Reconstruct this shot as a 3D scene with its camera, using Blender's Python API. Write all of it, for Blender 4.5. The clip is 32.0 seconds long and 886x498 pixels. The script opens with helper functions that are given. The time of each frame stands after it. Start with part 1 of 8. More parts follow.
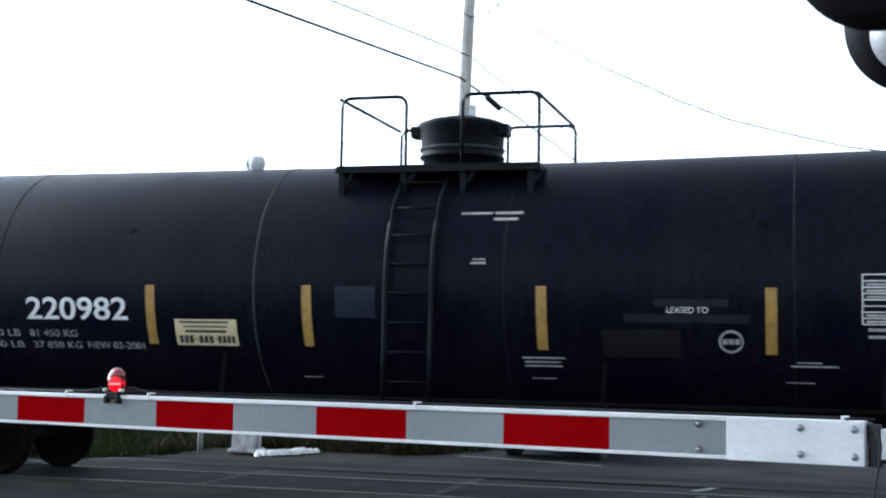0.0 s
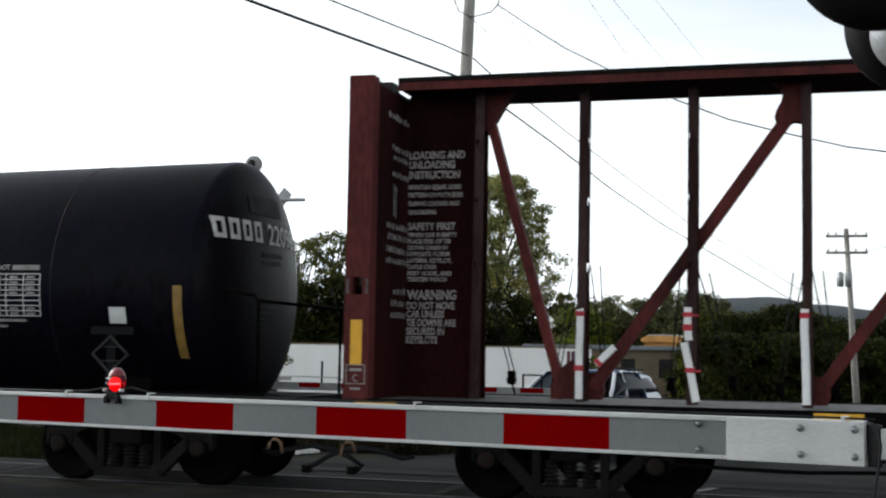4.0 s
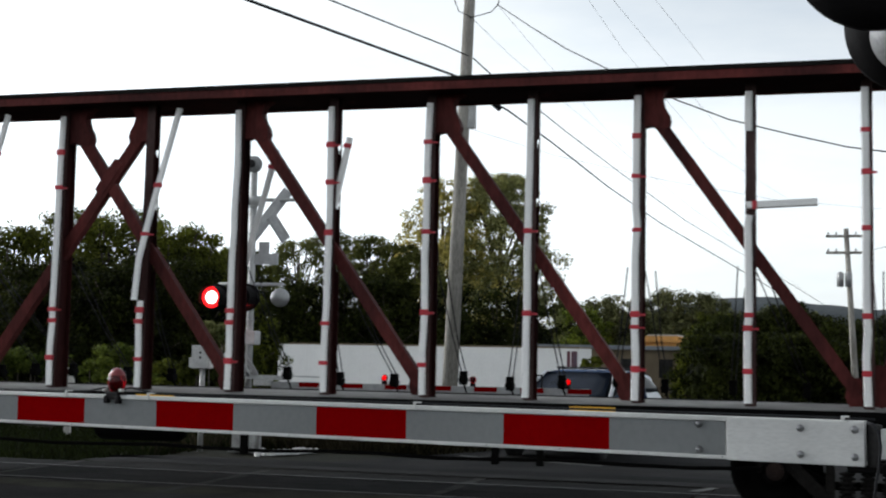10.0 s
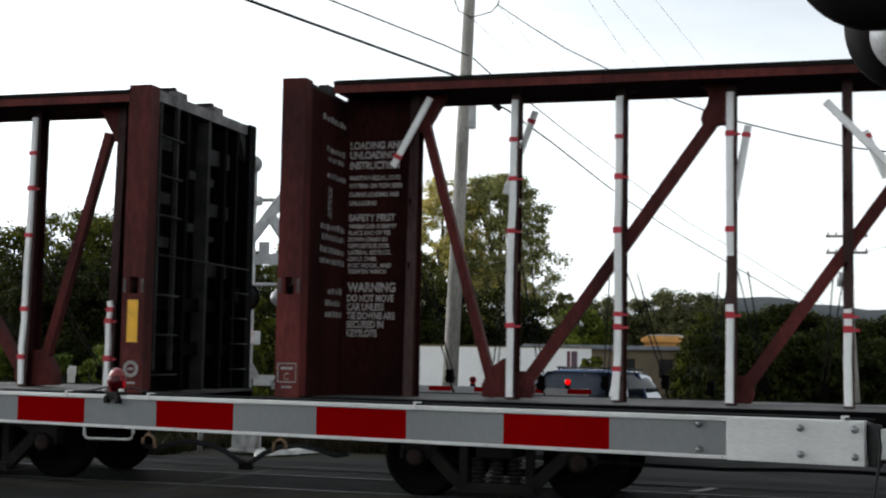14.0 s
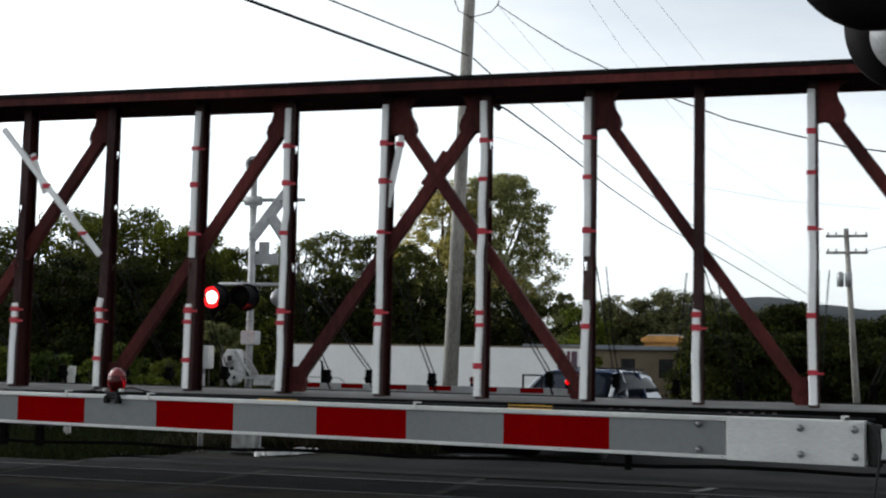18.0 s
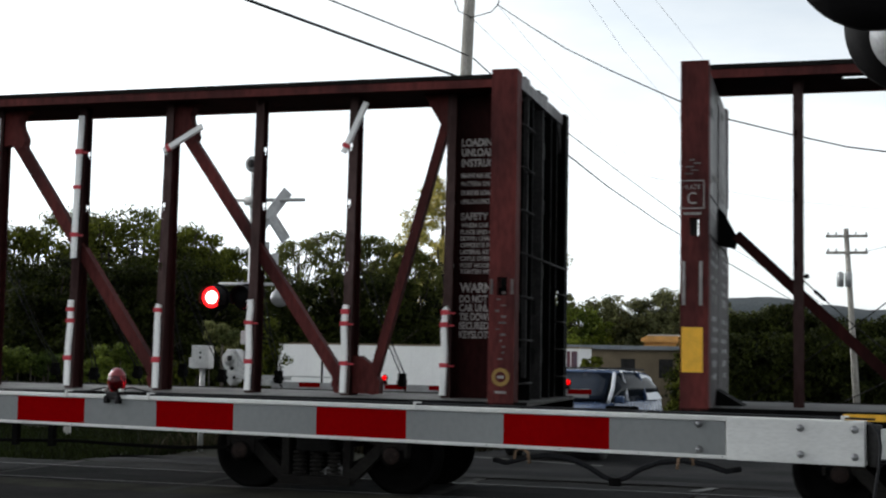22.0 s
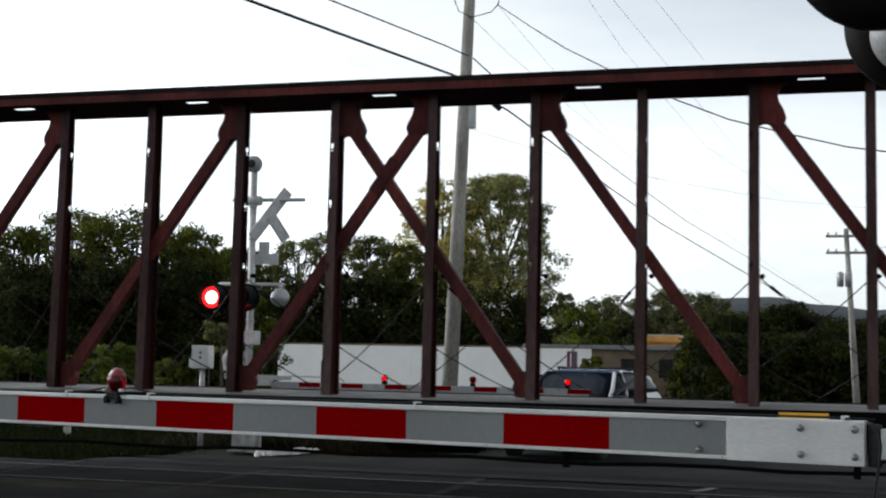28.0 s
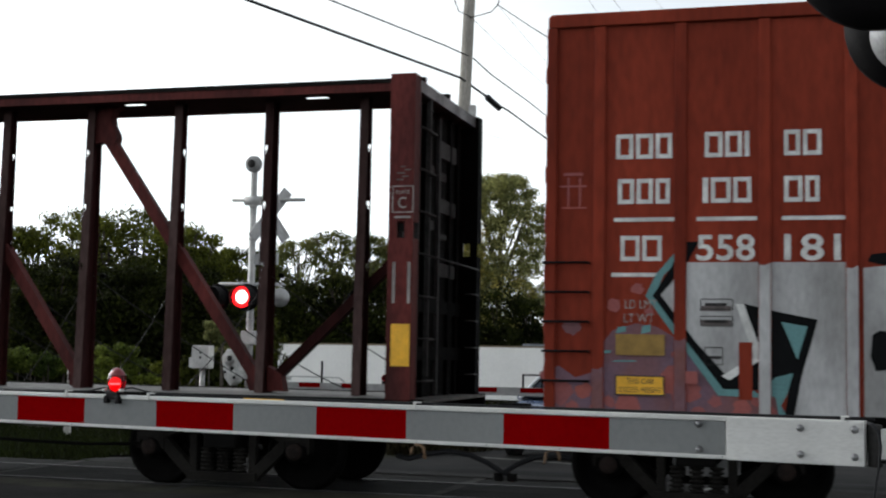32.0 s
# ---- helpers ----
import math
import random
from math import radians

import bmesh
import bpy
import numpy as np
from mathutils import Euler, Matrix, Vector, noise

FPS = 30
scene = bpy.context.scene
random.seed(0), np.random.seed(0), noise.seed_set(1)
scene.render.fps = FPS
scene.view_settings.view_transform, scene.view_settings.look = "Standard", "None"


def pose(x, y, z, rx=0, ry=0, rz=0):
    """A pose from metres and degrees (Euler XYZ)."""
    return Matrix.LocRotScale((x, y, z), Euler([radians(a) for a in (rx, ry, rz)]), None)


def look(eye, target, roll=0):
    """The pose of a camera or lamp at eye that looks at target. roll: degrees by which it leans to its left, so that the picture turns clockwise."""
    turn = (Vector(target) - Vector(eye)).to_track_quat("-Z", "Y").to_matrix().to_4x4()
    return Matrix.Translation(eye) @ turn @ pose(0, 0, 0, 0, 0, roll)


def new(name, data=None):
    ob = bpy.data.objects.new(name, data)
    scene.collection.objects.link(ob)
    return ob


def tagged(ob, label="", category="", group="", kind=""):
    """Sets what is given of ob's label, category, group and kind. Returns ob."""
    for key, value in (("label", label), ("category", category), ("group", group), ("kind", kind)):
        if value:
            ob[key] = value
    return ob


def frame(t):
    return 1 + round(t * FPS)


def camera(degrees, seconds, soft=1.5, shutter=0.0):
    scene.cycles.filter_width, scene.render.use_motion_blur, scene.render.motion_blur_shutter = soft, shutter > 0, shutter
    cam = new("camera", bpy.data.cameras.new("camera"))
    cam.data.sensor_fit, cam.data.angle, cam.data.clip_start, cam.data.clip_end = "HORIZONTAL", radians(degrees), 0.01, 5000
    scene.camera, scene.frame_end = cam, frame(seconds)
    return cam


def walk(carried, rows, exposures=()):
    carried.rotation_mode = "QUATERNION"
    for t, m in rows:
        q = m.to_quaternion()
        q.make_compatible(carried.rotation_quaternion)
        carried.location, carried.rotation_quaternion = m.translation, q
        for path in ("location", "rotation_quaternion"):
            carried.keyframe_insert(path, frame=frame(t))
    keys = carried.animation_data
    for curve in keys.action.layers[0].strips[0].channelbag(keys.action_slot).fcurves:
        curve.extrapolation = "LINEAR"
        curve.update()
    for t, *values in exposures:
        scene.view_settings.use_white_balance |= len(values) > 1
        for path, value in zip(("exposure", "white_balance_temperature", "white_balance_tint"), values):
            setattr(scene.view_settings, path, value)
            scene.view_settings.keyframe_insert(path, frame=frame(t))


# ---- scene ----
cam = camera(37.01, 32.0, 2.1, 0.25)
EYE = (0.000, -14.812, 1.559)
VIEW = look(EYE, (-2.760, -5.233, 2.342), 1.004)
EXPOSURES = [(0.0, 1.5, 5590, 10), (1.0, 1.4, 5690, 10), (2.0, 1.02, 5690, 10), (3.5, 0.70, 6240, 10), (5.0, 0.40, 6490, 10), (11.0, 0.30, 6370, 10), (13.0, 0.60, 6510, 10), (14.5, 0.45, 6440, 10),
             (16.5, 0.32, 6370, 10), (21.0, 0.30, 6370, 10), (23.0, 0.60, 6510, 10), (24.5, 0.40, 6440, 10), (30.4, 0.27, 6370, 10), (31.1, 0.27, 6370, 10), (32.0, 0.48, 6510, 10)]
walk(cam, [(0.0, VIEW), (32.0, VIEW)], EXPOSURES)

# the train's travel in metres, every 0.5 s from 0 to 32 s; it rolls towards -x on a track along y = 0, rail tops at z = 0
TRAVEL = [0.072, 1.338, 2.604, 3.866, 5.127, 6.392, 7.653, 8.911, 10.173, 11.443, 12.743, 13.997, 15.239, 16.485, 17.744, 18.999, 20.255, 21.512, 22.766, 24.017, 25.271, 26.527, 27.781, 29.045, 30.308, 31.569, 32.828, 34.084, 35.349, 36.614, 37.868, 39.109, 40.348, 41.599, 42.861, 44.120, 45.373, 46.627, 47.881, 49.144, 50.403, 51.657, 52.916, 54.172, 55.449, 56.708, 57.955, 59.219, 60.476, 61.729, 62.992, 64.247, 65.499, 66.741, 67.983, 69.231, 70.484, 71.740, 73.008, 74.279, 75.489, 76.845, 78.243, 79.624, 81.042]


def travel(t):
    """Metres rolled at t, by a smooth curve through the table."""
    i = min(int(t / 0.5), len(TRAVEL) - 2)
    u = t / 0.5 - i
    a, b = TRAVEL[i], TRAVEL[i + 1]
    da = (b - TRAVEL[i - 1]) / 2 if i else b - a
    db = (TRAVEL[i + 2] - a) / 2 if i + 2 < len(TRAVEL) else b - a
    return (2 * u ** 3 - 3 * u * u + 1) * a + (u ** 3 - 2 * u * u + u) * da + (3 * u * u - 2 * u ** 3) * b + (u ** 3 - u * u) * db


# ---- sky and light ----
world = bpy.data.worlds.new("sky")
scene.world = world
world.use_nodes = True
wn, wl = world.node_tree.nodes, world.node_tree.links
SUN_UP, SUN_TURN = radians(25), radians(-80)
sky = wn.new("ShaderNodeTexSky")
sky.sky_type, sky.sun_disc, sky.sun_elevation, sky.sun_rotation = "NISHITA", False, SUN_UP, SUN_TURN
sky.air_density, sky.dust_density = 1.0, 1.5
wcoord, wmap = wn.new("ShaderNodeTexCoord"), wn.new("ShaderNodeMapping")
wmap.inputs["Scale"].default_value = (1.2, 1.2, 4.5)
clouds = wn.new("ShaderNodeTexNoise")
clouds.inputs["Scale"].default_value, clouds.inputs["Detail"].default_value, clouds.inputs["Roughness"].default_value = 2.2, 6, 0.55
cramp = wn.new("ShaderNodeValToRGB")
cramp.color_ramp.elements[0].position, cramp.color_ramp.elements[1].position = 0.16, 0.55
cramp.color_ramp.elements[0].color = (0.42, 0.42, 0.42, 1)
wmix = wn.new("ShaderNodeMix")
wmix.data_type = "RGBA"
pale, lift = wn.new("ShaderNodeRGBToBW"), wn.new("ShaderNodeMath")
lift.operation, lift.inputs[1].default_value = "MULTIPLY", 1.98
cool = wn.new("ShaderNodeVectorMath")
cool.operation, cool.inputs[1].default_value = "MULTIPLY", (0.940, 1.0, 1.034)
wl.new(sky.outputs["Color"], pale.inputs[0])
wl.new(pale.outputs[0], lift.inputs[0])
wl.new(lift.outputs[0], cool.inputs[0])
wl.new(cool.outputs[0], wmix.inputs[7])
wl.new(wcoord.outputs["Generated"], wmap.inputs["Vector"])
wl.new(wmap.outputs["Vector"], clouds.inputs["Vector"])
wl.new(clouds.outputs["Fac"], cramp.inputs["Fac"])
wl.new(cramp.outputs["Color"], wmix.inputs[0])
wl.new(sky.outputs["Color"], wmix.inputs[6])
wl.new(wmix.outputs[2], wn["Background"].inputs["Color"])
wn["Background"].inputs["Strength"].default_value = 0.122
sun = new("sun", bpy.data.lights.new("sun", "SUN"))
sun.data.energy, sun.data.angle, sun.data.color = 0.5, radians(16), (1.0, 0.9, 0.78)
sun.matrix_world = look((40 * math.sin(SUN_TURN), 40 * math.cos(SUN_TURN), 40 * math.tan(SUN_UP)), (0, 0, 0))


# ---- materials ----
def mat(name, rgb, rough=0.6, metal=0.0, vary=0.2, scale=3.0, bump=0.15, rgb2=None, streak=1.0, spec=0.5):
    """A painted, rusty or natural surface: two scales of mottling and fine relief; streak stretches the stains upright."""
    m = bpy.data.materials.new(name)
    m.use_nodes = True
    nt = m.node_tree
    b = nt.nodes["Principled BSDF"]
    b.inputs["Metallic"].default_value, b.inputs["Specular IOR Level"].default_value = metal, spec
    tc, oi, mp, add = nt.nodes.new("ShaderNodeTexCoord"), nt.nodes.new("ShaderNodeObjectInfo"), nt.nodes.new("ShaderNodeMapping"), nt.nodes.new("ShaderNodeVectorMath")
    mp.inputs["Scale"].default_value = (1, 1, 1 / streak)
    mul = nt.nodes.new("ShaderNodeMath")
    mul.operation, mul.inputs[1].default_value = "MULTIPLY", 37.0
    nt.links.new(oi.outputs["Random"], mul.inputs[0])
    nt.links.new(tc.outputs["Object"], mp.inputs["Vector"])
    nt.links.new(mp.outputs["Vector"], add.inputs[0])
    nt.links.new(mul.outputs[0], add.inputs[1])
    n1, n2 = nt.nodes.new("ShaderNodeTexNoise"), nt.nodes.new("ShaderNodeTexNoise")
    n1.inputs["Scale"].default_value, n1.inputs["Detail"].default_value = scale, 5
    n2.inputs["Scale"].default_value, n2.inputs["Detail"].default_value = scale * 14, 4
    for n in (n1, n2):
        nt.links.new(add.outputs[0], n.inputs["Vector"])
    r1 = nt.nodes.new("ShaderNodeValToRGB")
    r1.color_ramp.elements[0].position, r1.color_ramp.elements[1].position = 0.32, 0.70
    other = rgb2 or tuple(c * (1 - 1.4 * vary) for c in rgb)
    r1.color_ramp.elements[0].color, r1.color_ramp.elements[1].color = (*other, 1), (*rgb, 1)
    mx = nt.nodes.new("ShaderNodeMix")
    mx.data_type, mx.blend_type = "RGBA", "MULTIPLY"
    mx.inputs[0].default_value = 1.0
    r2 = nt.nodes.new("ShaderNodeValToRGB")
    lo = 1 - vary * 1.2
    r2.color_ramp.elements[0].position, r2.color_ramp.elements[1].position = 0.3, 0.62
    r2.color_ramp.elements[0].color, r2.color_ramp.elements[1].color = (lo, lo, lo, 1), (1, 1, 1, 1)
    nt.links.new(n1.outputs["Fac"], r1.inputs["Fac"])
    nt.links.new(n2.outputs["Fac"], r2.inputs["Fac"])
    nt.links.new(r1.outputs["Color"], mx.inputs[6])
    nt.links.new(r2.outputs["Color"], mx.inputs[7])
    nt.links.new(mx.outputs[2], b.inputs["Base Color"])
    rr = nt.nodes.new("ShaderNodeMapRange")
    rr.inputs[3].default_value, rr.inputs[4].default_value = min(1, rough + 0.12), max(0.05, rough - 0.12)
    nt.links.new(n1.outputs["Fac"], rr.inputs[0])
    nt.links.new(rr.outputs[0], b.inputs["Roughness"])
    if bump:
        bp = nt.nodes.new("ShaderNodeBump")
        bp.inputs["Strength"].default_value, bp.inputs["Distance"].default_value = bump, 0.02
        nt.links.new(n2.outputs["Fac"], bp.inputs["Height"])
        nt.links.new(bp.outputs["Normal"], b.inputs["Normal"])
    return m


def glow(name, rgb, strength):
    m = bpy.data.materials.new(name)
    m.use_nodes = True
    b = m.node_tree.nodes["Principled BSDF"]
    b.inputs["Base Color"].default_value = (*rgb, 1)
    b.inputs["Emission Color"].default_value, b.inputs["Emission Strength"].default_value = (*rgb, 1), strength
    return m


def leaf_mat(name, rgb, rgb2, through_light=0.34):
    m = mat(name, rgb, 0.6, 0, 0.3, 0.6, 0.0, rgb2, 1.0, 0.05)
    nt = m.node_tree
    b = nt.nodes["Principled BSDF"]
    geo, hue = nt.nodes.new("ShaderNodeNewGeometry"), nt.nodes.new("ShaderNodeHueSaturation")
    mr = nt.nodes.new("ShaderNodeMapRange")
    mr.inputs[3].default_value, mr.inputs[4].default_value = 0.45, 1.6
    nt.links.new(geo.outputs["Random Per Island"], mr.inputs[0])
    nt.links.new(mr.outputs[0], hue.inputs["Value"])
    nt.links.new(b.inputs["Base Color"].links[0].from_socket, hue.inputs["Color"])
    nt.links.new(hue.outputs["Color"], b.inputs["Base Color"])
    tr, ms = nt.nodes.new("ShaderNodeBsdfTranslucent"), nt.nodes.new("ShaderNodeMixShader")
    nt.links.new(hue.outputs["Color"], tr.inputs["Color"])
    ms.inputs[0].default_value = through_light
    nt.links.new(b.outputs[0], ms.inputs[1])
    nt.links.new(tr.outputs[0], ms.inputs[2])
    nt.links.new(ms.outputs[0], nt.nodes["Material Output"].inputs["Surface"])
    return m


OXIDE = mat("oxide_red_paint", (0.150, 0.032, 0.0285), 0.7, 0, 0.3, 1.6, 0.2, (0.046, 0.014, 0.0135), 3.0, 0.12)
# darker weathered oxide, also used where shade is put into the colour
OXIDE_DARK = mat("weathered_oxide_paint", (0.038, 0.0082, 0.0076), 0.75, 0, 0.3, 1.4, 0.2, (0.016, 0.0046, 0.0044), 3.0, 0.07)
# near-black for soot and for shade on undersides and recessed faces
SOOT_SHADE = mat("sooty_steel", (0.0028, 0.0026, 0.0024), 0.85, 0.0, 0.35, 2.5, 0.3, spec=0.07)
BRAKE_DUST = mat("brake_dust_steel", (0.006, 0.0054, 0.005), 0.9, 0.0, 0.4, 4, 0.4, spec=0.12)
SIDEFRAME = mat("dusty_cast_steel", (0.015, 0.0135, 0.0115), 0.85, 0.0, 0.4, 2.2, 0.4, (0.006, 0.005, 0.0045), spec=0.12)
CAPRUST = mat("rusty_bearing_cap", (0.026, 0.015, 0.012), 0.8, 0.0, 0.4, 9, 0.3, (0.010, 0.007, 0.006), spec=0.15)
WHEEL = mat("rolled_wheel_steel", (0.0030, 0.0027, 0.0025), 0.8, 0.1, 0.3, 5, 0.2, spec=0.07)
DECKPAINT = mat("worn_deck_paint", (0.24, 0.235, 0.225), 0.7, 0, 0.4, 0.5, 0.3, (0.06, 0.054, 0.050), spec=0.2)
GREYSHEET = mat("scuffed_galvanised_sheet", (0.19, 0.18, 0.182), 0.5, 0.25, 0.45, 2.6, 0.15, (0.042, 0.034, 0.035), 2.0, 0.2)
RIBGREY = mat("grey_weathered_rib", (0.052, 0.050, 0.049), 0.7, 0.1, 0.35, 3, 0.2, spec=0.12)
TANKBLACK = mat("black_tank_paint", (0.0014, 0.0018, 0.0085), 0.42, 0, 0.55, 1.3, 0.07, (0.0066, 0.0060, 0.0092), 4.0, 0.065)
WELD = mat("dusty_weld_bead", (0.012, 0.011, 0.016), 0.6, 0, 0.4, 4, 0.2, spec=0.1)
TANKBLACK2 = mat("black_fitting_paint", (0.0018, 0.002, 0.0038), 0.55, 0, 0.3, 3, 0.1, spec=0.12)
LETTER = mat("white_stencil_paint", (0.82, 0.82, 0.8), 0.6, 0, 0.25, 6, 0.0)
LETTER_OLD = mat("faded_stencil_paint", (0.42, 0.39, 0.37), 0.7, 0, 0.35, 7, 0.0)
LETTER_NOTICE = mat("chalky_notice_paint", (0.52, 0.47, 0.45), 0.7, 0, 0.30, 7, 0.0)
LETTER_SHEET = mat("worn_sheet_stencil", (0.43, 0.40, 0.39), 0.75, 0, 0.45, 9, 0.0)
LETTER_DIM = mat("rubbed_stencil_paint", (0.16, 0.13, 0.125), 0.75, 0, 0.4, 7, 0.0)
SCORCH = mat("scorched_paint", (0.0006, 0.0006, 0.0008), 0.8, 0, 0.2, 6, 0, spec=0.1)
BLACKINK = mat("black_sign_ink", (0.02, 0.02, 0.02), 0.6, 0, 0.1, 6, 0)
YELLOW = mat("yellow_reflector", (0.96, 0.504, 0.024), 0.4, 0, 0.15, 8, 0.05)
YELLOW_OLD = mat("dull_yellow_reflector", (0.36, 0.21, 0.04), 0.6, 0, 0.25, 8, 0.05)
CREAM = mat("cream_sign_panel", (0.62, 0.52, 0.30), 0.5, 0, 0.15, 6, 0.0)
WRAP = mat("white_corner_wrap", (0.93, 0.92, 0.90), 0.5, 0, 0.06, 4, 0.1)
TAPE = mat("red_tape", (0.62, 0.03, 0.05), 0.5, 0, 0.2, 6, 0.0)
BOXRED = mat("boxcar_red_paint", (0.285, 0.041, 0.019), 0.6, 0, 0.22, 0.9, 0.05, (0.155, 0.021, 0.010), 3.0, 0.12)
SILVERPAINT = mat("silver_spray_paint", (0.58, 0.58, 0.585), 0.6, 0, 0.16, 1.6, 0.03, (0.29, 0.285, 0.285), 2.5, 0.2)
SPRAYBLACK = mat("black_spray_paint", (0.0045, 0.005, 0.006), 0.6, 0, 0.2, 3, 0.02, spec=0.08)
SPRAYTEAL = mat("teal_spray_paint", (0.15, 0.31, 0.32), 0.6, 0, 0.15, 3, 0.02, spec=0.15)
SPRAYPINK = mat("salmon_spray_paint", (0.38, 0.11, 0.09), 0.65, 0, 0.12, 2, 0.02, (0.26, 0.10, 0.11), spec=0.1)
SPRAYPURPLE = mat("mauve_spray_paint", (0.17, 0.115, 0.16), 0.65, 0, 0.12, 1.6, 0.02, (0.20, 0.085, 0.075), spec=0.1)
ASPHALT = mat("worn_asphalt", (0.0235, 0.0230, 0.0232), 0.9, 0, 0.3, 0.7, 0.5, (0.008, 0.0078, 0.0080), 1.0, 0.06)
PANEL = mat("crossing_panel", (0.021, 0.0205, 0.0195), 0.88, 0, 0.3, 1.2, 0.4, (0.010, 0.010, 0.010), 1.0, 0.04)
DARKPANEL = mat("oil_soaked_panel", (0.0042, 0.0040, 0.0040), 0.8, 0, 0.4, 1.6, 0.4, (0.0016, 0.0015, 0.0015), 1.0, 0.05)
CONCRETE = mat("crossing_concrete", (0.050, 0.048, 0.034), 0.92, 0, 0.3, 2, 0.3, (0.014, 0.0135, 0.0105), spec=0.06)
JOINT = mat("worn_joint_concrete", (0.058, 0.057, 0.054), 0.9, 0, 0.35, 3, 0.2, (0.026, 0.026, 0.025), spec=0.06)
# black for the dark inside the rail grooves
GROOVEBLACK = mat("black_rubber_filler", (0.0012, 0.0012, 0.0013), 0.9, 0, 0.2, 4, 0.2, spec=0.03)
BLACKTOP = mat("newer_blacktop", (0.0115, 0.0112, 0.0125), 0.9, 0, 0.3, 1.1, 0.4, (0.006, 0.006, 0.0068), spec=0.05)
RAILHEAD = mat("worn_rail_head", (0.030, 0.029, 0.029), 0.5, 0.4, 0.2, 5, 0.05, spec=0.2)
RAILWEB = mat("rusty_rail_web", (0.060, 0.036, 0.026), 0.85, 0.1, 0.3, 6, 0.3)
GRAVEL = mat("track_ballast", (0.15, 0.145, 0.14), 0.95, 0, 0.5, 9, 1.0, spec=0.12)
LEVER = mat("tan_rusty_lever", (0.22, 0.13, 0.07), 0.8, 0, 0.3, 6, 0.1)
GROUND = mat("rough_grass_ground", (0.0075, 0.0095, 0.003), 0.95, 0, 0.4, 0.5, 0.6, (0.020, 0.017, 0.010), spec=0.1)
ROADLINE = mat("white_road_paint", (0.11, 0.11, 0.104), 0.75, 0, 0.35, 5, 0.1)
GALV = mat("galvanised_mast", (0.6, 0.6, 0.59), 0.55, 0.2, 0.25, 3, 0.1)
ALUM = mat("mill_aluminium", (0.60, 0.597, 0.58), 0.55, 0.1, 0.10, 3, 0.03, (0.48, 0.478, 0.468), 0.3, 0.3)
GATEWHITE = mat("grey_white_sheeting", (0.186, 0.194, 0.194), 0.7, 0, 0.08, 3, 0.02, None, 1.0, 0.2)
GATERED = mat("red_sheeting", (0.205, 0.0006, 0.0015), 0.7, 0, 0.10, 4, 0.02, None, 1.0, 0.0)
BOLT = mat("zinc_bolt", (0.36, 0.36, 0.37), 0.3, 0.9, 0.2, 12, 0.05)
LAMPBLACK = mat("matt_black_hood", (0.004, 0.003, 0.0035), 0.7, 0, 0.25, 6, 0.1, None, 1.0, 0.12)
# pink is the sky's reflection on red glass, put into the colour
LAMPPINK = mat("sky_facing_lamp_glass", (0.26, 0.045, 0.05), 0.2, 0, 0.2, 8, 0.0)
LAMPSILVER = mat("silver_lamp_back", (0.45, 0.45, 0.45), 0.4, 0.3, 0.2, 6, 0.05)
LIT = glow("lit_red_lamp", (1.0, 0.012, 0.015), 1.6)
LITCORE = glow("lit_lamp_core", (1.0, 0.30, 0.26), 9.0)
LENS = bpy.data.materials.new("clear_red_lens")
LENS.use_nodes = True
lens_node = LENS.node_tree.nodes["Principled BSDF"]
lens_node.inputs["Base Color"].default_value, lens_node.inputs["Roughness"].default_value = (0.27, 0.006, 0.010, 1), 0.12
lens_node.inputs["Transmission Weight"].default_value, lens_node.inputs["IOR"].default_value = 0.85, 1.3
MECHWHITE = mat("white_machine_paint", (0.74, 0.74, 0.72), 0.5, 0, 0.2, 3, 0.05)
MASTBASE = mat("peeling_white_base", (0.62, 0.62, 0.60), 0.8, 0, 0.35, 5, 0.3, (0.16, 0.15, 0.14), 2.0)
WOODPOLE = mat("weathered_pole_wood", (0.48, 0.45, 0.402), 0.9, 0, 0.35, 3, 0.4, (0.20, 0.185, 0.165), 6.0)
WIREROPE = mat("dull_wire_rope", (0.035, 0.033, 0.032), 0.7, 0, 0.2, 9, 0.1, spec=0.15)
CABLE = mat("black_cable", (0.018, 0.018, 0.02), 0.6, 0, 0.1, 3, 0, spec=0.12)
TRAILERWHITE = mat("white_trailer_panel", (0.93, 0.92, 0.90), 0.5, 0, 0.04, 0.8, 0.02)
TANWALL = mat("tan_block_wall", (0.26, 0.20, 0.13), 0.85, 0, 0.2, 1, 0.1)
ROOFGREY = mat("grey_metal_roof", (0.30, 0.32, 0.35), 0.6, 0.2, 0.2, 1, 0.05)
# sunset light is put into this bright orange
WARMWALL = mat("orange_fascia", (0.95, 0.46, 0.12), 0.6, 0, 0.2, 1, 0.05)
PALEWALL = mat("pale_house_wall", (0.60, 0.58, 0.54), 0.8, 0, 0.15, 1, 0.05)
CARBLUE = mat("dark_blue_car_paint", (0.045, 0.080, 0.165), 0.25, 0.1, 0.12, 3, 0.0)
# pale tone that paints sky reflections on pillars and rear glass
CARSHEEN = mat("pale_car_pillar", (0.74, 0.76, 0.80), 0.35, 0.1, 0.12, 3, 0.0)
CARGLASS = mat("dark_car_glass", (0.006, 0.009, 0.014), 0.25, 0, 0.1, 3, 0.0, None, 1.0, 0.05)
CARSCREEN = mat("sky_reflecting_glass", (0.030, 0.042, 0.070), 0.10, 0, 0.1, 3, 0.0, None, 1.0, 0.6)
TYRE = mat("tyre_rubber", (0.015, 0.015, 0.015), 0.85, 0, 0.2, 6, 0.2)
BARK = mat("tree_bark", (0.10, 0.08, 0.06), 0.95, 0, 0.4, 2, 0.8, None, 4.0)
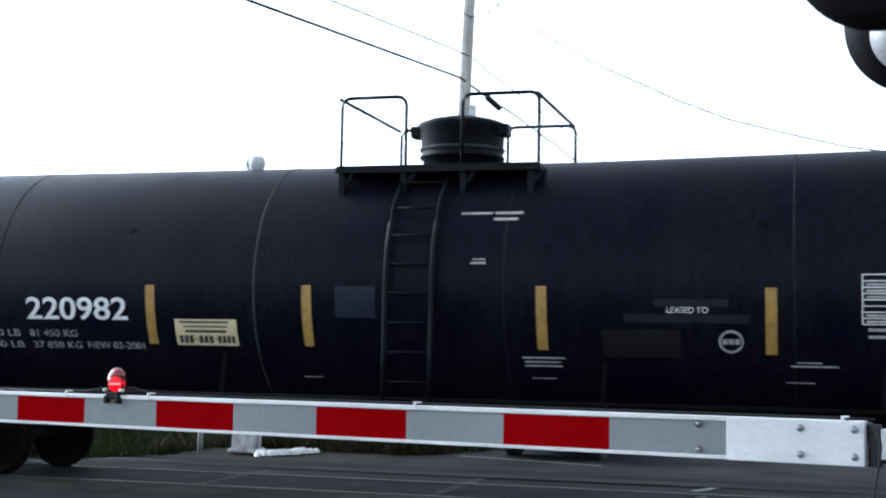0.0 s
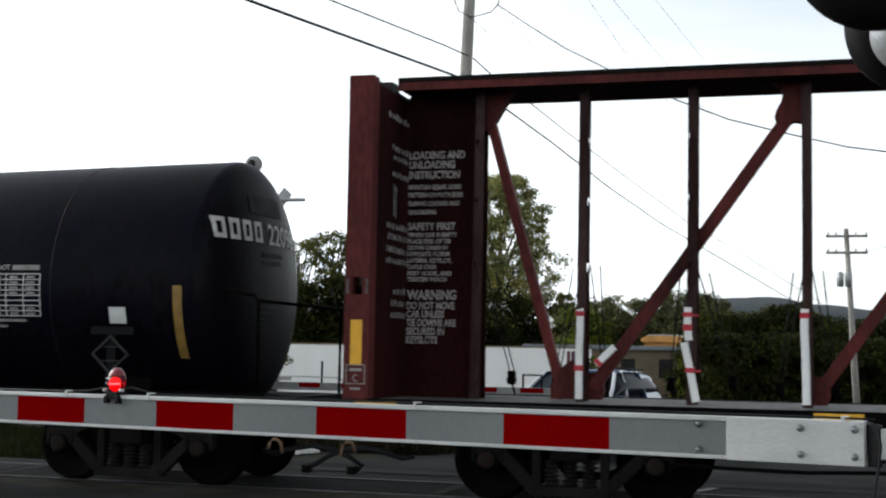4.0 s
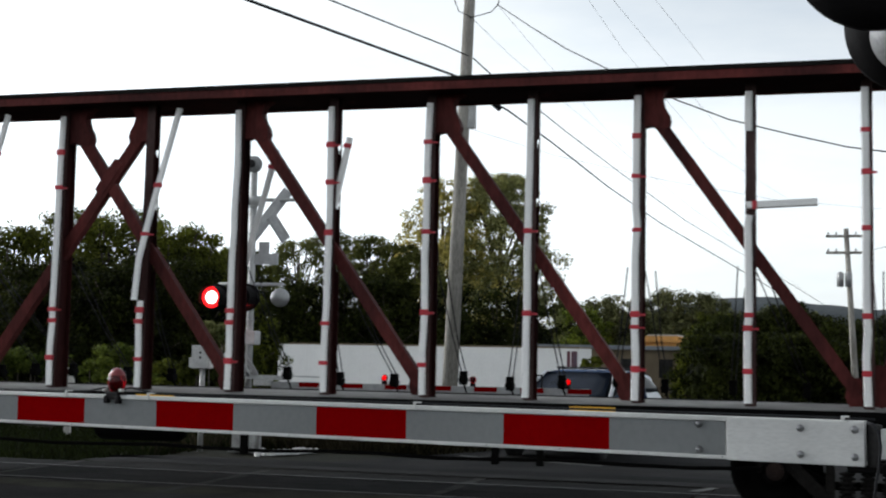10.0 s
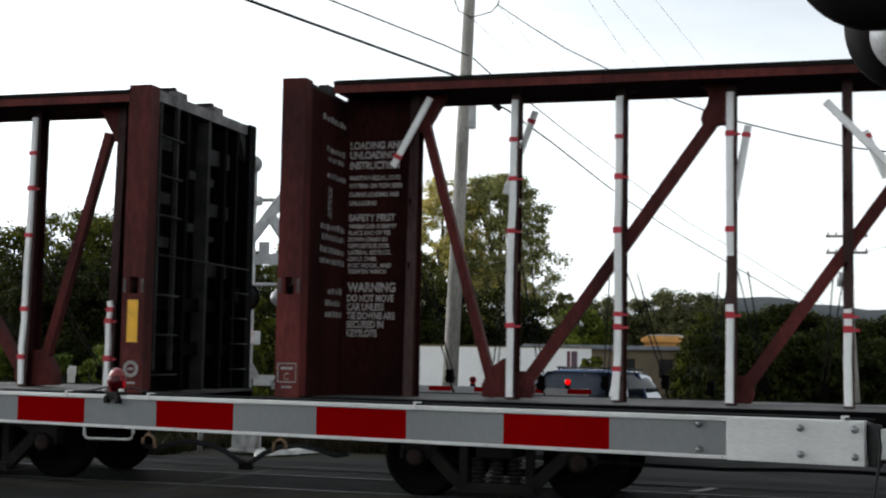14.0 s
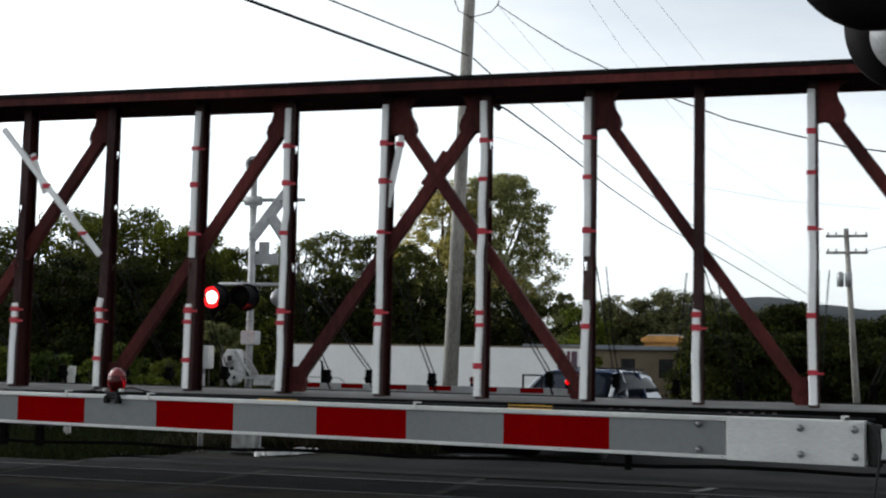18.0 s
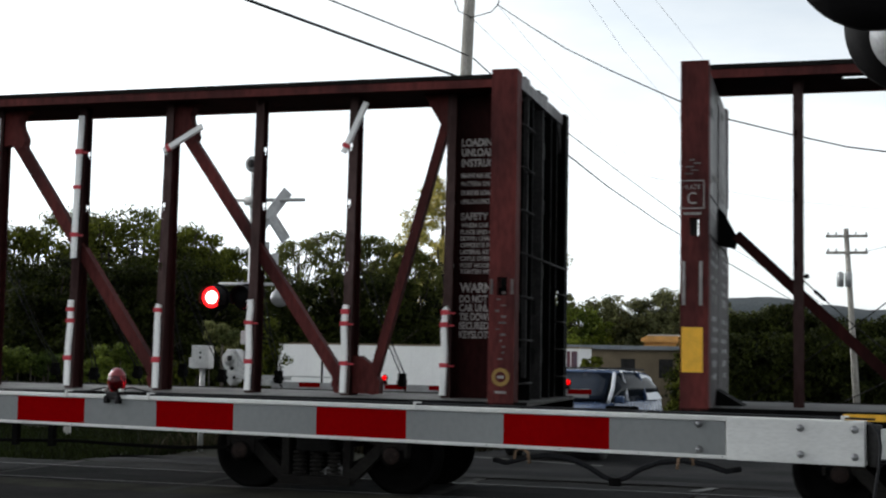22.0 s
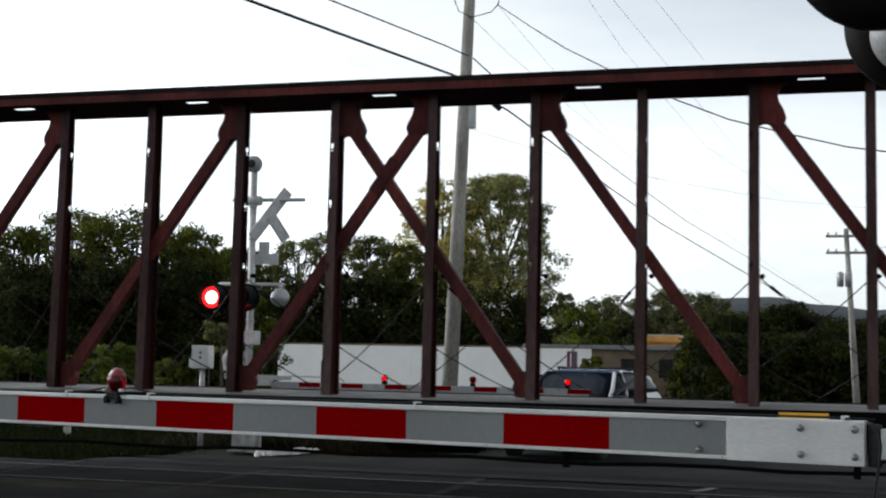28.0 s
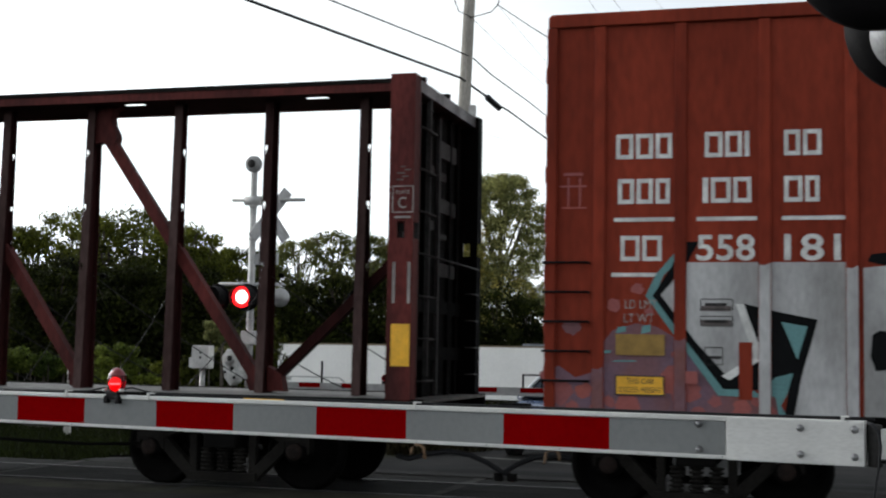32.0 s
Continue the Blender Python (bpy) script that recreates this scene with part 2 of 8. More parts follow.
# bright and near-black tones, mottled at random, stand in for lit and shaded clumps
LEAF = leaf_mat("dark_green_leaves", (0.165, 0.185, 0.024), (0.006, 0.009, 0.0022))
# darker copy: the shade of lower front rows is put into the leaf colour
LEAF_SHADED = leaf_mat("deep_green_leaves", (0.046, 0.056, 0.010), (0.0028, 0.0042, 0.0013))
# the haze of distance is put into this paler olive
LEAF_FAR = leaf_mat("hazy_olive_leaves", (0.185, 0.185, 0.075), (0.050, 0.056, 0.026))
LEAF_PALE = leaf_mat("pale_willow_leaves", (0.36, 0.345, 0.14), (0.090, 0.105, 0.036))
LEAF_MID = leaf_mat("olive_green_leaves", (0.19, 0.20, 0.05), (0.028, 0.036, 0.010), 0.42)
LEAF_POPLAR = leaf_mat("airy_poplar_leaves", (0.44, 0.43, 0.17), (0.15, 0.165, 0.065), 0.5)
# low sunlight on the poplar is put into this yellow
LEAF_GOLD = leaf_mat("turning_poplar_leaves", (0.66, 0.54, 0.15), (0.22, 0.22, 0.07), 0.5)
LEAF_BRIGHT = leaf_mat("bright_shrub_leaves", (0.22, 0.26, 0.035), (0.045, 0.070, 0.015))
# blue-grey holds the distance haze over the woods
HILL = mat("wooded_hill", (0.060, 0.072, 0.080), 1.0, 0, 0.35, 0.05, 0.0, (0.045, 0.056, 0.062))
BELLGREY = mat("dull_bell_grey", (0.42, 0.42, 0.42), 0.6, 0.2, 0.3, 6, 0.1, (0.20, 0.20, 0.20), spec=0.2)
RUBBED = mat("rubbed_lettering_on_sheet", (0.50, 0.49, 0.49), 0.7, 0, 0.5, 9, 0.0)
BROWNED = mat("rust_browned_sheet", (0.062, 0.049, 0.050), 0.65, 0.1, 0.4, 2.2, 0.15, (0.024, 0.016, 0.017), 3.0)
# lighter brown for the posts' near flanges, with the light on them included
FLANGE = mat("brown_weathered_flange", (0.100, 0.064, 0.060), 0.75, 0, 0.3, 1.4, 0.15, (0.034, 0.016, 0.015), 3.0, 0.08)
GRASS = leaf_mat("grass_blades", (0.019, 0.026, 0.0065), (0.006, 0.009, 0.003))
WEED = leaf_mat("dry_weed_stalks", (0.05, 0.044, 0.024), (0.030, 0.026, 0.016))


# ---- mesh helpers ----
def shape():
    return bmesh.new()


def box(bm, x0, x1, y0, y1, z0, z1):
    vs = [bm.verts.new((x, y, z)) for x in (x0, x1) for y in (y0, y1) for z in (z0, z1)]
    for f in ((0, 1, 3, 2), (4, 6, 7, 5), (0, 4, 5, 1), (2, 3, 7, 6), (0, 2, 6, 4), (1, 5, 7, 3)):
        bm.faces.new([vs[i] for i in f])
    return vs


def basis(p0, p1):
    d = (Vector(p1) - Vector(p0)).normalized()
    a = Vector((0, 0, 1)) if abs(d.z) < 0.9 else Vector((1, 0, 0))
    u = d.cross(a).normalized()
    return d, u, d.cross(u)


def tube(bm, p0, p1, r0, r1=None, n=10, caps=True):
    r1 = r0 if r1 is None else r1
    d, u, v = basis(p0, p1)
    rings = [[bm.verts.new(Vector(p) + (u * math.cos(2 * math.pi * i / n) + v * math.sin(2 * math.pi * i / n)) * r) for i in range(n)] for p, r in ((p0, r0), (p1, r1))]
    for i in range(n):
        f = bm.faces.new((rings[0][i], rings[0][(i + 1) % n], rings[1][(i + 1) % n], rings[1][i]))
        f.smooth = True
    if caps:
        bm.faces.new(rings[0][::-1])
        bm.faces.new(rings[1])


def pipe(bm, pts, r, n=8):
    """A bent rod through the points."""
    rings = []
    for k, p in enumerate(pts):
        a, b = pts[max(0, k - 1)], pts[min(len(pts) - 1, k + 1)]
        d, u, v = basis(a, b)
        rings.append([bm.verts.new(Vector(p) + (u * math.cos(2 * math.pi * i / n) + v * math.sin(2 * math.pi * i / n)) * r) for i in range(n)])
    for a, b in zip(rings, rings[1:]):
        for i in range(n):
            bm.faces.new((a[i], a[(i + 1) % n], b[(i + 1) % n], b[i])).smooth = True
    bm.faces.new(rings[0][::-1])
    bm.faces.new(rings[-1])


def lathe(bm, centre, axis, profile, n=32):
    """profile: (along, radius) pairs turned about the axis 'x', 'y' or 'z'."""
    def at(a, r, i):
        c, s = math.cos(2 * math.pi * i / n) * r, math.sin(2 * math.pi * i / n) * r
        return Vector(centre) + Vector({"x": (a, c, s), "y": (c, a, s), "z": (c, s, a)}[axis])
    rings = []
    for a, r in profile:
        rings.append([bm.verts.new(at(a, 0, 0))] if r < 1e-6 else [bm.verts.new(at(a, r, i)) for i in range(n)])
    for p, q in zip(rings, rings[1:]):
        for i in range(n):
            j = (i + 1) % n
            if len(p) == 1 and len(q) == 1:
                continue
            if len(p) == 1:
                f = bm.faces.new((p[0], q[j], q[i]))
            elif len(q) == 1:
                f = bm.faces.new((p[i], p[j], q[0]))
            else:
                f = bm.faces.new((p[i], p[j], q[j], q[i]))
            f.smooth = True


def slab(bm, pts, y0, y1):
    """An outline in x and z, extruded from y0 to y1."""
    a = [bm.verts.new((x, y0, z)) for x, z in pts]
    b = [bm.verts.new((x, y1, z)) for x, z in pts]
    bm.faces.new(a)
    bm.faces.new(b[::-1])
    for i in range(len(pts)):
        j = (i + 1) % len(pts)
        bm.faces.new((a[i], b[i], b[j], a[j]))


def bar(bm, p0, p1, w, y0, y1):
    """A straight member in the x-z plane, w wide, from y0 to y1 deep."""
    d = Vector((p1[0] - p0[0], p1[1] - p0[1])).normalized()
    n = Vector((-d.y, d.x)) * w / 2
    slab(bm, [(p0[0] + n.x, p0[1] + n.y), (p0[0] - n.x, p0[1] - n.y), (p1[0] - n.x, p1[1] - n.y), (p1[0] + n.x, p1[1] + n.y)], y0, y1)


def solid(bm, bevel=0.0):
    bmesh.ops.recalc_face_normals(bm, faces=bm.faces)
    if bevel:
        bmesh.ops.bevel(bm, geom=[e for e in bm.edges if len(e.link_faces) == 2 and e.calc_face_angle(0) > 0.6], offset=bevel, segments=2, affect="EDGES", profile=0.6)
    return bm


def part(name, bm, material, parent, label="", bevel=0.0):
    me = bpy.data.meshes.new(name)
    solid(bm, bevel).to_mesh(me)
    bm.free()
    me.materials.append(material)
    ob = new(name, me)
    ob.parent = parent
    if label:
        ob["label"] = label
    return ob


def again(ob, m, parent=None):
    """Another part on the same mesh, at the pose m under its parent."""
    o = new(ob.name.split(".")[0], ob.data)
    o.parent = parent or ob.parent
    o.matrix_basis = m
    if "label" in ob:
        o["label"] = ob["label"]
    return o


def thing(name, bm, material, label, category, group="", kind="", bevel=0.0):
    me = bpy.data.meshes.new(name)
    solid(bm, bevel).to_mesh(me)
    bm.free()
    me.materials.append(material)
    return tagged(new(name, me), label, category, group, kind)


def empty(name, m, label, category, group=""):
    ob = new(name)
    ob.matrix_basis = m
    return tagged(ob, label, category, group)


def writing(text, height, material, parent, warp, name="lettering", width=0.0, bold=0.0, label=""):
    """Stencilled words, height = capital height; warp turns (along, up) in metres, from the text's lower left, into a place."""
    cu = bpy.data.curves.new(name, "FONT")
    cu.body, cu.size, cu.offset = text, height / 0.70, bold
    tmp = new("tmp", cu)
    dg = bpy.context.evaluated_depsgraph_get()
    me = bpy.data.meshes.new_from_object(tmp.evaluated_get(dg))
    bpy.data.objects.remove(tmp)
    bpy.data.curves.remove(cu)
    xs = [v.co.x for v in me.vertices] or [0, 1]
    fit = width / max(1e-6, max(xs) - min(xs)) if width else 1.0
    for v in me.vertices:
        v.co = warp((v.co.x - min(xs)) * fit, v.co.y)
    me.materials.clear()
    me.materials.append(material)
    ob = tagged(new(name, me), label, "", "", "stuff")
    ob.parent = parent
    return ob


def marks(rects, material, parent, warp, name="lettering", label="", steps=1):
    """Plain bars: rects of (along, up, width, height), each an object of its own unless they are mere specks of lettering."""
    if len(rects) > 1 and name != "lettering":
        return [marks([r], material, parent, warp, name, label, steps) for r in rects]
    bm = shape()
    for a, u, w, h in rects:
        tall = int(h / 0.06) + 1
        for k in range(steps):
            w0, w1 = a + w * k / steps, a + w * (k + 1) / steps
            rows = [[bm.verts.new(warp(x, u + h * j / tall)) for x in (w0, w1)] for j in range(tall + 1)]
            for p, q in zip(rows, rows[1:]):
                bm.faces.new((p[0], p[1], q[1], q[0]))
    bmesh.ops.remove_doubles(bm, verts=bm.verts[:], dist=1e-5)
    me = bpy.data.meshes.new(name)
    bm.to_mesh(me)
    bm.free()
    me.materials.append(material)
    ob = tagged(new(name, me), label, "", "", "stuff" if len(rects) > 1 else "")
    ob.parent = parent
    return ob


def side(x0, z0, y, lean=0.0):
    """A warp onto an upright face turned to -y."""
    return lambda a, u: Vector((x0 + a, y - 0.004, z0 + u))


# ---- running gear ----
WHEEL_R = 0.44
ROLLING = []


def wheelset(parent, x):
    bm = shape()
    for sgn in (-1, 1):
        lathe(bm, (0, 0, 0), "y", [(sgn * 0.66, 0), (sgn * 0.66, 0.10), (sgn * 0.685, 0.14), (sgn * 0.70, 0.36), (sgn * 0.675, 0.40), (sgn * 0.675, 0.463), (sgn * 0.70, 0.463), (sgn * 0.72, WHEEL_R), (sgn * 0.80, WHEEL_R - 0.008), (sgn * 0.80, 0.375), (sgn * 0.745, 0.345), (sgn * 0.735, 0.17), (sgn * 0.79, 0.13), (sgn * 0.79, 0)], 36)
    tube(bm, (0, -0.98, 0), (0, 0.98, 0), 0.075, n=14)
    for sgn in (-1, 1):
        lathe(bm, (0, 0, 0), "y", [(sgn * 0.88, 0.0), (sgn * 0.88, 0.135), (sgn * 1.07, 0.135), (sgn * 1.085, 0.105), (sgn * 1.12, 0.10), (sgn * 1.12, 0.0)], 18)
        for k in range(3):
            a = k * 2.0944
            tube(bm, (0.06 * math.cos(a), sgn * 1.10, 0.06 * math.sin(a)), (0.06 * math.cos(a), sgn * 1.14, 0.06 * math.sin(a)), 0.018, n=6)
    w = part("wheelset", bm, WHEEL, parent, "pair of dark steel wheels on an axle")
    w.matrix_basis = pose(x, 0, WHEEL_R)
    return w


def truck(car, x):
    """A two-axle freight truck under a car."""
    bm = shape()
    box(bm, -0.20, 0.20, -1.16, 1.16, 0.46, 0.66)
    box(bm, -0.14, 0.14, -0.5, 0.5, 0.66, 0.80)
    t = part("truck", bm, BRAKE_DUST, car, "sooty two-axle truck with coil springs", 0.02)
    t.matrix_basis = pose(x, 0, 0)
    bm = shape()
    y0, y1 = -0.07, 0.07
    # upper chord, slanting legs, spring seat and pedestals leave the two windows open
    slab(bm, [(-1.06, 0.50), (-1.06, 0.62), (-0.60, 0.66), (-0.46, 0.76), (0.46, 0.76), (0.60, 0.66), (1.06, 0.62), (1.06, 0.50), (0.74, 0.52), (0.52, 0.62), (-0.52, 0.62), (-0.74, 0.52)], y0, y1)
    for s in (-1, 1):
        bar(bm, (s * 0.80, 0.56), (s * 0.36, 0.14), 0.13, y0 + 0.008, y1 - 0.008)
        bar(bm, (s * 0.36, 0.68), (s * 0.36, 0.14), 0.09, y0 + 0.016, y1 - 0.016)
    box(bm, -0.42, 0.42, y0 - 0.02, y1 + 0.02, 0.09, 0.19)
    f = part("side_frame", bm, SIDEFRAME, t, "cast steel side frame", 0.012)
    f.matrix_basis = pose(0, -1.02, 0)
    again(f, pose(0, 1.02, 0))
    bm = shape()
    prof = [(0.19, 0.0)]
    for k in range(6):
        z = 0.20 + k * 0.045
        prof += [(z, 0.048), (z + 0.004, 0.078), (z + 0.024, 0.078), (z + 0.028, 0.048)]
    lathe(bm, (0, 0, 0), "z", prof + [(0.47, 0.0)], 12)
    s = part("coil_spring", bm, SIDEFRAME, t, "compressed grey coil spring")
    s.matrix_basis = pose(-0.20, -1.03, 0)
    for dx in (0.0, 0.20):
        again(s, pose(dx, -1.03, 0))
    for k in (-1, 1):
        ROLLING.append(wheelset(t, k * 0.889))
        # bearing cap, its three bolts and the lip of the pedestal over it
        bm = shape()
        lathe(bm, (k * 0.889, 0, WHEEL_R), "y", [(-1.145, 0), (-1.145, 0.075), (-1.135, 0.090), (-1.10, 0.092), (-1.10, 0)], 18)
        for j in range(3):
            a = 0.5 + j * 2.0944
            tube(bm, (k * 0.889 + 0.052 * math.cos(a), -1.165, WHEEL_R + 0.052 * math.sin(a)), (k * 0.889 + 0.052 * math.cos(a), -1.14, WHEEL_R + 0.052 * math.sin(a)), 0.014, n=6)
        part("bearing_cap", bm, CAPRUST, t, "rusty bolted bearing cap")
        bm = shape()
        slab(bm, [(k * 0.889 + d * 0.17, z) for d, z in ((-1, 0.42), (-1, 0.60), (1, 0.60), (1, 0.42), (0.8, 0.42), (0.72, 0.56), (-0.72, 0.56), (-0.8, 0.42))], -1.10, -0.95)
        part("pedestal", bm, SIDEFRAME, t, "", 0.008)
    # brake beam and lever behind the side frame
    for k in (-1, 1):
        bm = shape()
        bar(bm, (k * 0.34, 0.30), (k * 0.60, 0.44), 0.05, -0.86, -0.80)
        part("brake_beam", bm, BRAKE_DUST, t)
    return t


def under_rigging(car, half, inner):
    """Train line, hangers, reservoir and end hoses of a flat car."""
    bm = shape()
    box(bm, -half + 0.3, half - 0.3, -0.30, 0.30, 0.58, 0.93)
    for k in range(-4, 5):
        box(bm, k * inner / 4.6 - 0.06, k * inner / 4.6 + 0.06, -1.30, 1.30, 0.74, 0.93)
    part("centre_sill", bm, SOOT_SHADE, car, "black steel centre sill with cross bearers")
    bm = shape()
    pts = [(-inner + k * inner / 12, -1.12, 0.47 - 0.03 * math.sin(k * 0.9) ** 2) for k in range(25)]
    pipe(bm, pts, 0.022, 6)
    part("brake_pipe", bm, SOOT_SHADE, car)
    for x in (-inner * 0.62, -inner * 0.56, inner * 0.30, inner * 0.66, inner * 0.72):
        bm = shape()
        box(bm, x - 0.035, x + 0.035, -1.16, -1.08, 0.40, 0.93)
        part("pipe_hanger", bm, SOOT_SHADE, car)
    bm = shape()
    lathe(bm, (0.8, -0.55, 0.62), "x", [(-0.6, 0), (-0.56, 0.12), (-0.5, 0.16), (0.5, 0.16), (0.56, 0.12), (0.6, 0)], 16)
    part("air_reservoir", bm, SOOT_SHADE, car)


def coupler(car, x, s, reach, grab=False):
    """Drawbar, knuckle, angle cock and a sagging air hose at one end; s is the end's side."""
    bm = shape()
    box(bm, x, x + s * reach, -0.10, 0.10, 0.74, 0.94) if s > 0 else box(bm, x + s * reach, x, -0.10, 0.10, 0.74, 0.94)
    k = x + s * reach
    lathe(bm, (k - s * 0.06, 0.06, 0.84), "z", [(-0.16, 0), (-0.16, 0.14), (0.16, 0.14), (0.16, 0)], 14)
    part("coupler", bm, BRAKE_DUST, car, "rusty knuckle coupler", 0.015)
    bm = shape()
    # hose: level pipe under the sill, then down in a slack bend to the couplings between the cars
    g = x + s * (reach + 0.02)
    hose = [(x - s * 0.55, -0.48, 0.40), (x - s * 0.40, -0.50, 0.37), (x - s * 0.20, -0.50, 0.43), (x + s * 0.05, -0.50, 0.47), (x + s * 0.30, -0.48, 0.44), (x + s * 0.50, -0.46, 0.36), (x + s * 0.66, -0.44, 0.26), (g, -0.42, 0.20)]
    pipe(bm, hose, 0.030, 8)
    part("air_hose", bm, CABLE, car, "black rubber air hose hanging in a loop")
    bm = shape()
    box(bm, min(g, g - s * 0.10), max(g, g - s * 0.10), -0.47, -0.37, 0.16, 0.25)
    part("hose_coupling", bm, BRAKE_DUST, car, "", 0.01)
    bm = shape()
    hook = [(-0.13, 0.48), (-0.12, 0.55), (-0.08, 0.59), (-0.03, 0.585), (0.015, 0.55), (0.03, 0.44)]
    pipe(bm, [(x + s * a, -1.31, z) for a, z in hook], 0.016, 6)
    pipe(bm, [(x - s * 0.05, -1.31, 0.585), (x - s * 0.06, -1.30, 0.74), (x + s * 0.20, -0.60, 0.70), (x + s * 0.45, -0.10, 0.74)], 0.014, 6)
    part("uncoupling_lever", bm, LEVER, car, "tan bent uncoupling lever")
    if not grab:
        return
    bm = shape()
    pipe(bm, [(x - s * a, -1.31, z) for a, z in ((0.88, 0.90), (0.87, 0.56), (0.84, 0.525), (0.80, 0.52), (0.30, 0.525), (0.27, 0.54), (0.25, 0.60), (0.25, 0.90))], 0.016, 6)
    part("grab_iron", bm, GALV, car, "pale grab iron below the deck")


# ---- centre-beam flat cars ----
HALF, BAY, TOP, DECK = 11.45, 1.209, 4.565, 1.05
CHORD = 4.70
TRUSS = -0.07


def post_mesh(front):
    """A tapered I-section post with slots in its near (front) or its far flange."""
    bm = shape()
    z0, z1 = DECK, CHORD - 0.12
    def y_at(z):
        return 0.30 - 0.11 * (z - z0) / (z1 - z0)
    far = -0.02 if front else -0.07
    W = 0.054
    def prism(quad, x0, x1):
        l = [bm.verts.new((x0, y, z)) for y, z in quad]
        r = [bm.verts.new((x1, y, z)) for y, z in quad]
        bm.faces.new(l)
        bm.faces.new(r[::-1])
        for i in range(4):
            j = (i + 1) % 4
            bm.faces.new((l[i], r[i], r[j], l[j]))
    gaps = [2.55, 3.29, 3.97]
    cuts = [z0] + [z for g in gaps for z in (g - 0.05, g + 0.05)] + [z1]
    for k in range(0, len(cuts), 2):
        p, q = cuts[k], cuts[k + 1]
        prism([(-y_at(p), p), (-y_at(p) + 0.02, p), (-y_at(q) + 0.02, q), (-y_at(q), q)], -W, W)
        prism([(far, p), (far + 0.02, p), (far + 0.02, q), (far, q)], -W, W)
        prism([(-y_at(p) + 0.02, p), (far, p), (far, q), (-y_at(q) + 0.02, q)], -0.010, 0.010)
    # keyholes: a round head over a narrow foot, in the near flange of every other post and in the far flange of the rest
    for g in gaps:
        for p, q, half in ((g - 0.05, g - 0.005, 0.008), (g - 0.005, g + 0.05, 0.018)):
            prism([(-y_at(p) + 0.02, p), (far, p), (far, q), (-y_at(q) + 0.02, q)], -0.010, 0.010)
            c = -0.026 if front else 0.026
            hole = ((-W, c - half), (c + half, W))
            for xa, xb in hole if front else ((-W, W),):
                prism([(-y_at(p), p), (-y_at(p) + 0.02, p), (-y_at(q) + 0.02, q), (-y_at(q), q)], xa, xb)
            for xa, xb in ((-W, W),) if front else hole:
                prism([(far, p), (far + 0.02, p), (far + 0.02, q), (far, q)], xa, xb)
    return bm


# what hangs on each post's near flange: f full wrap, g full with a bare gap, m wrap to mid height, l lower wrap, b bent lower wrap, n none; upper pieces: t leaning strip, h level piece, s loose strip, c scrap; k broken lower wrap
WRAPS = {"one": "n lc k l l l fb lt f lt fr fs f f f mh f l".split(),
         "two": "nt fs f gs lx l g f fs f g l f g lh l lt l".split()}


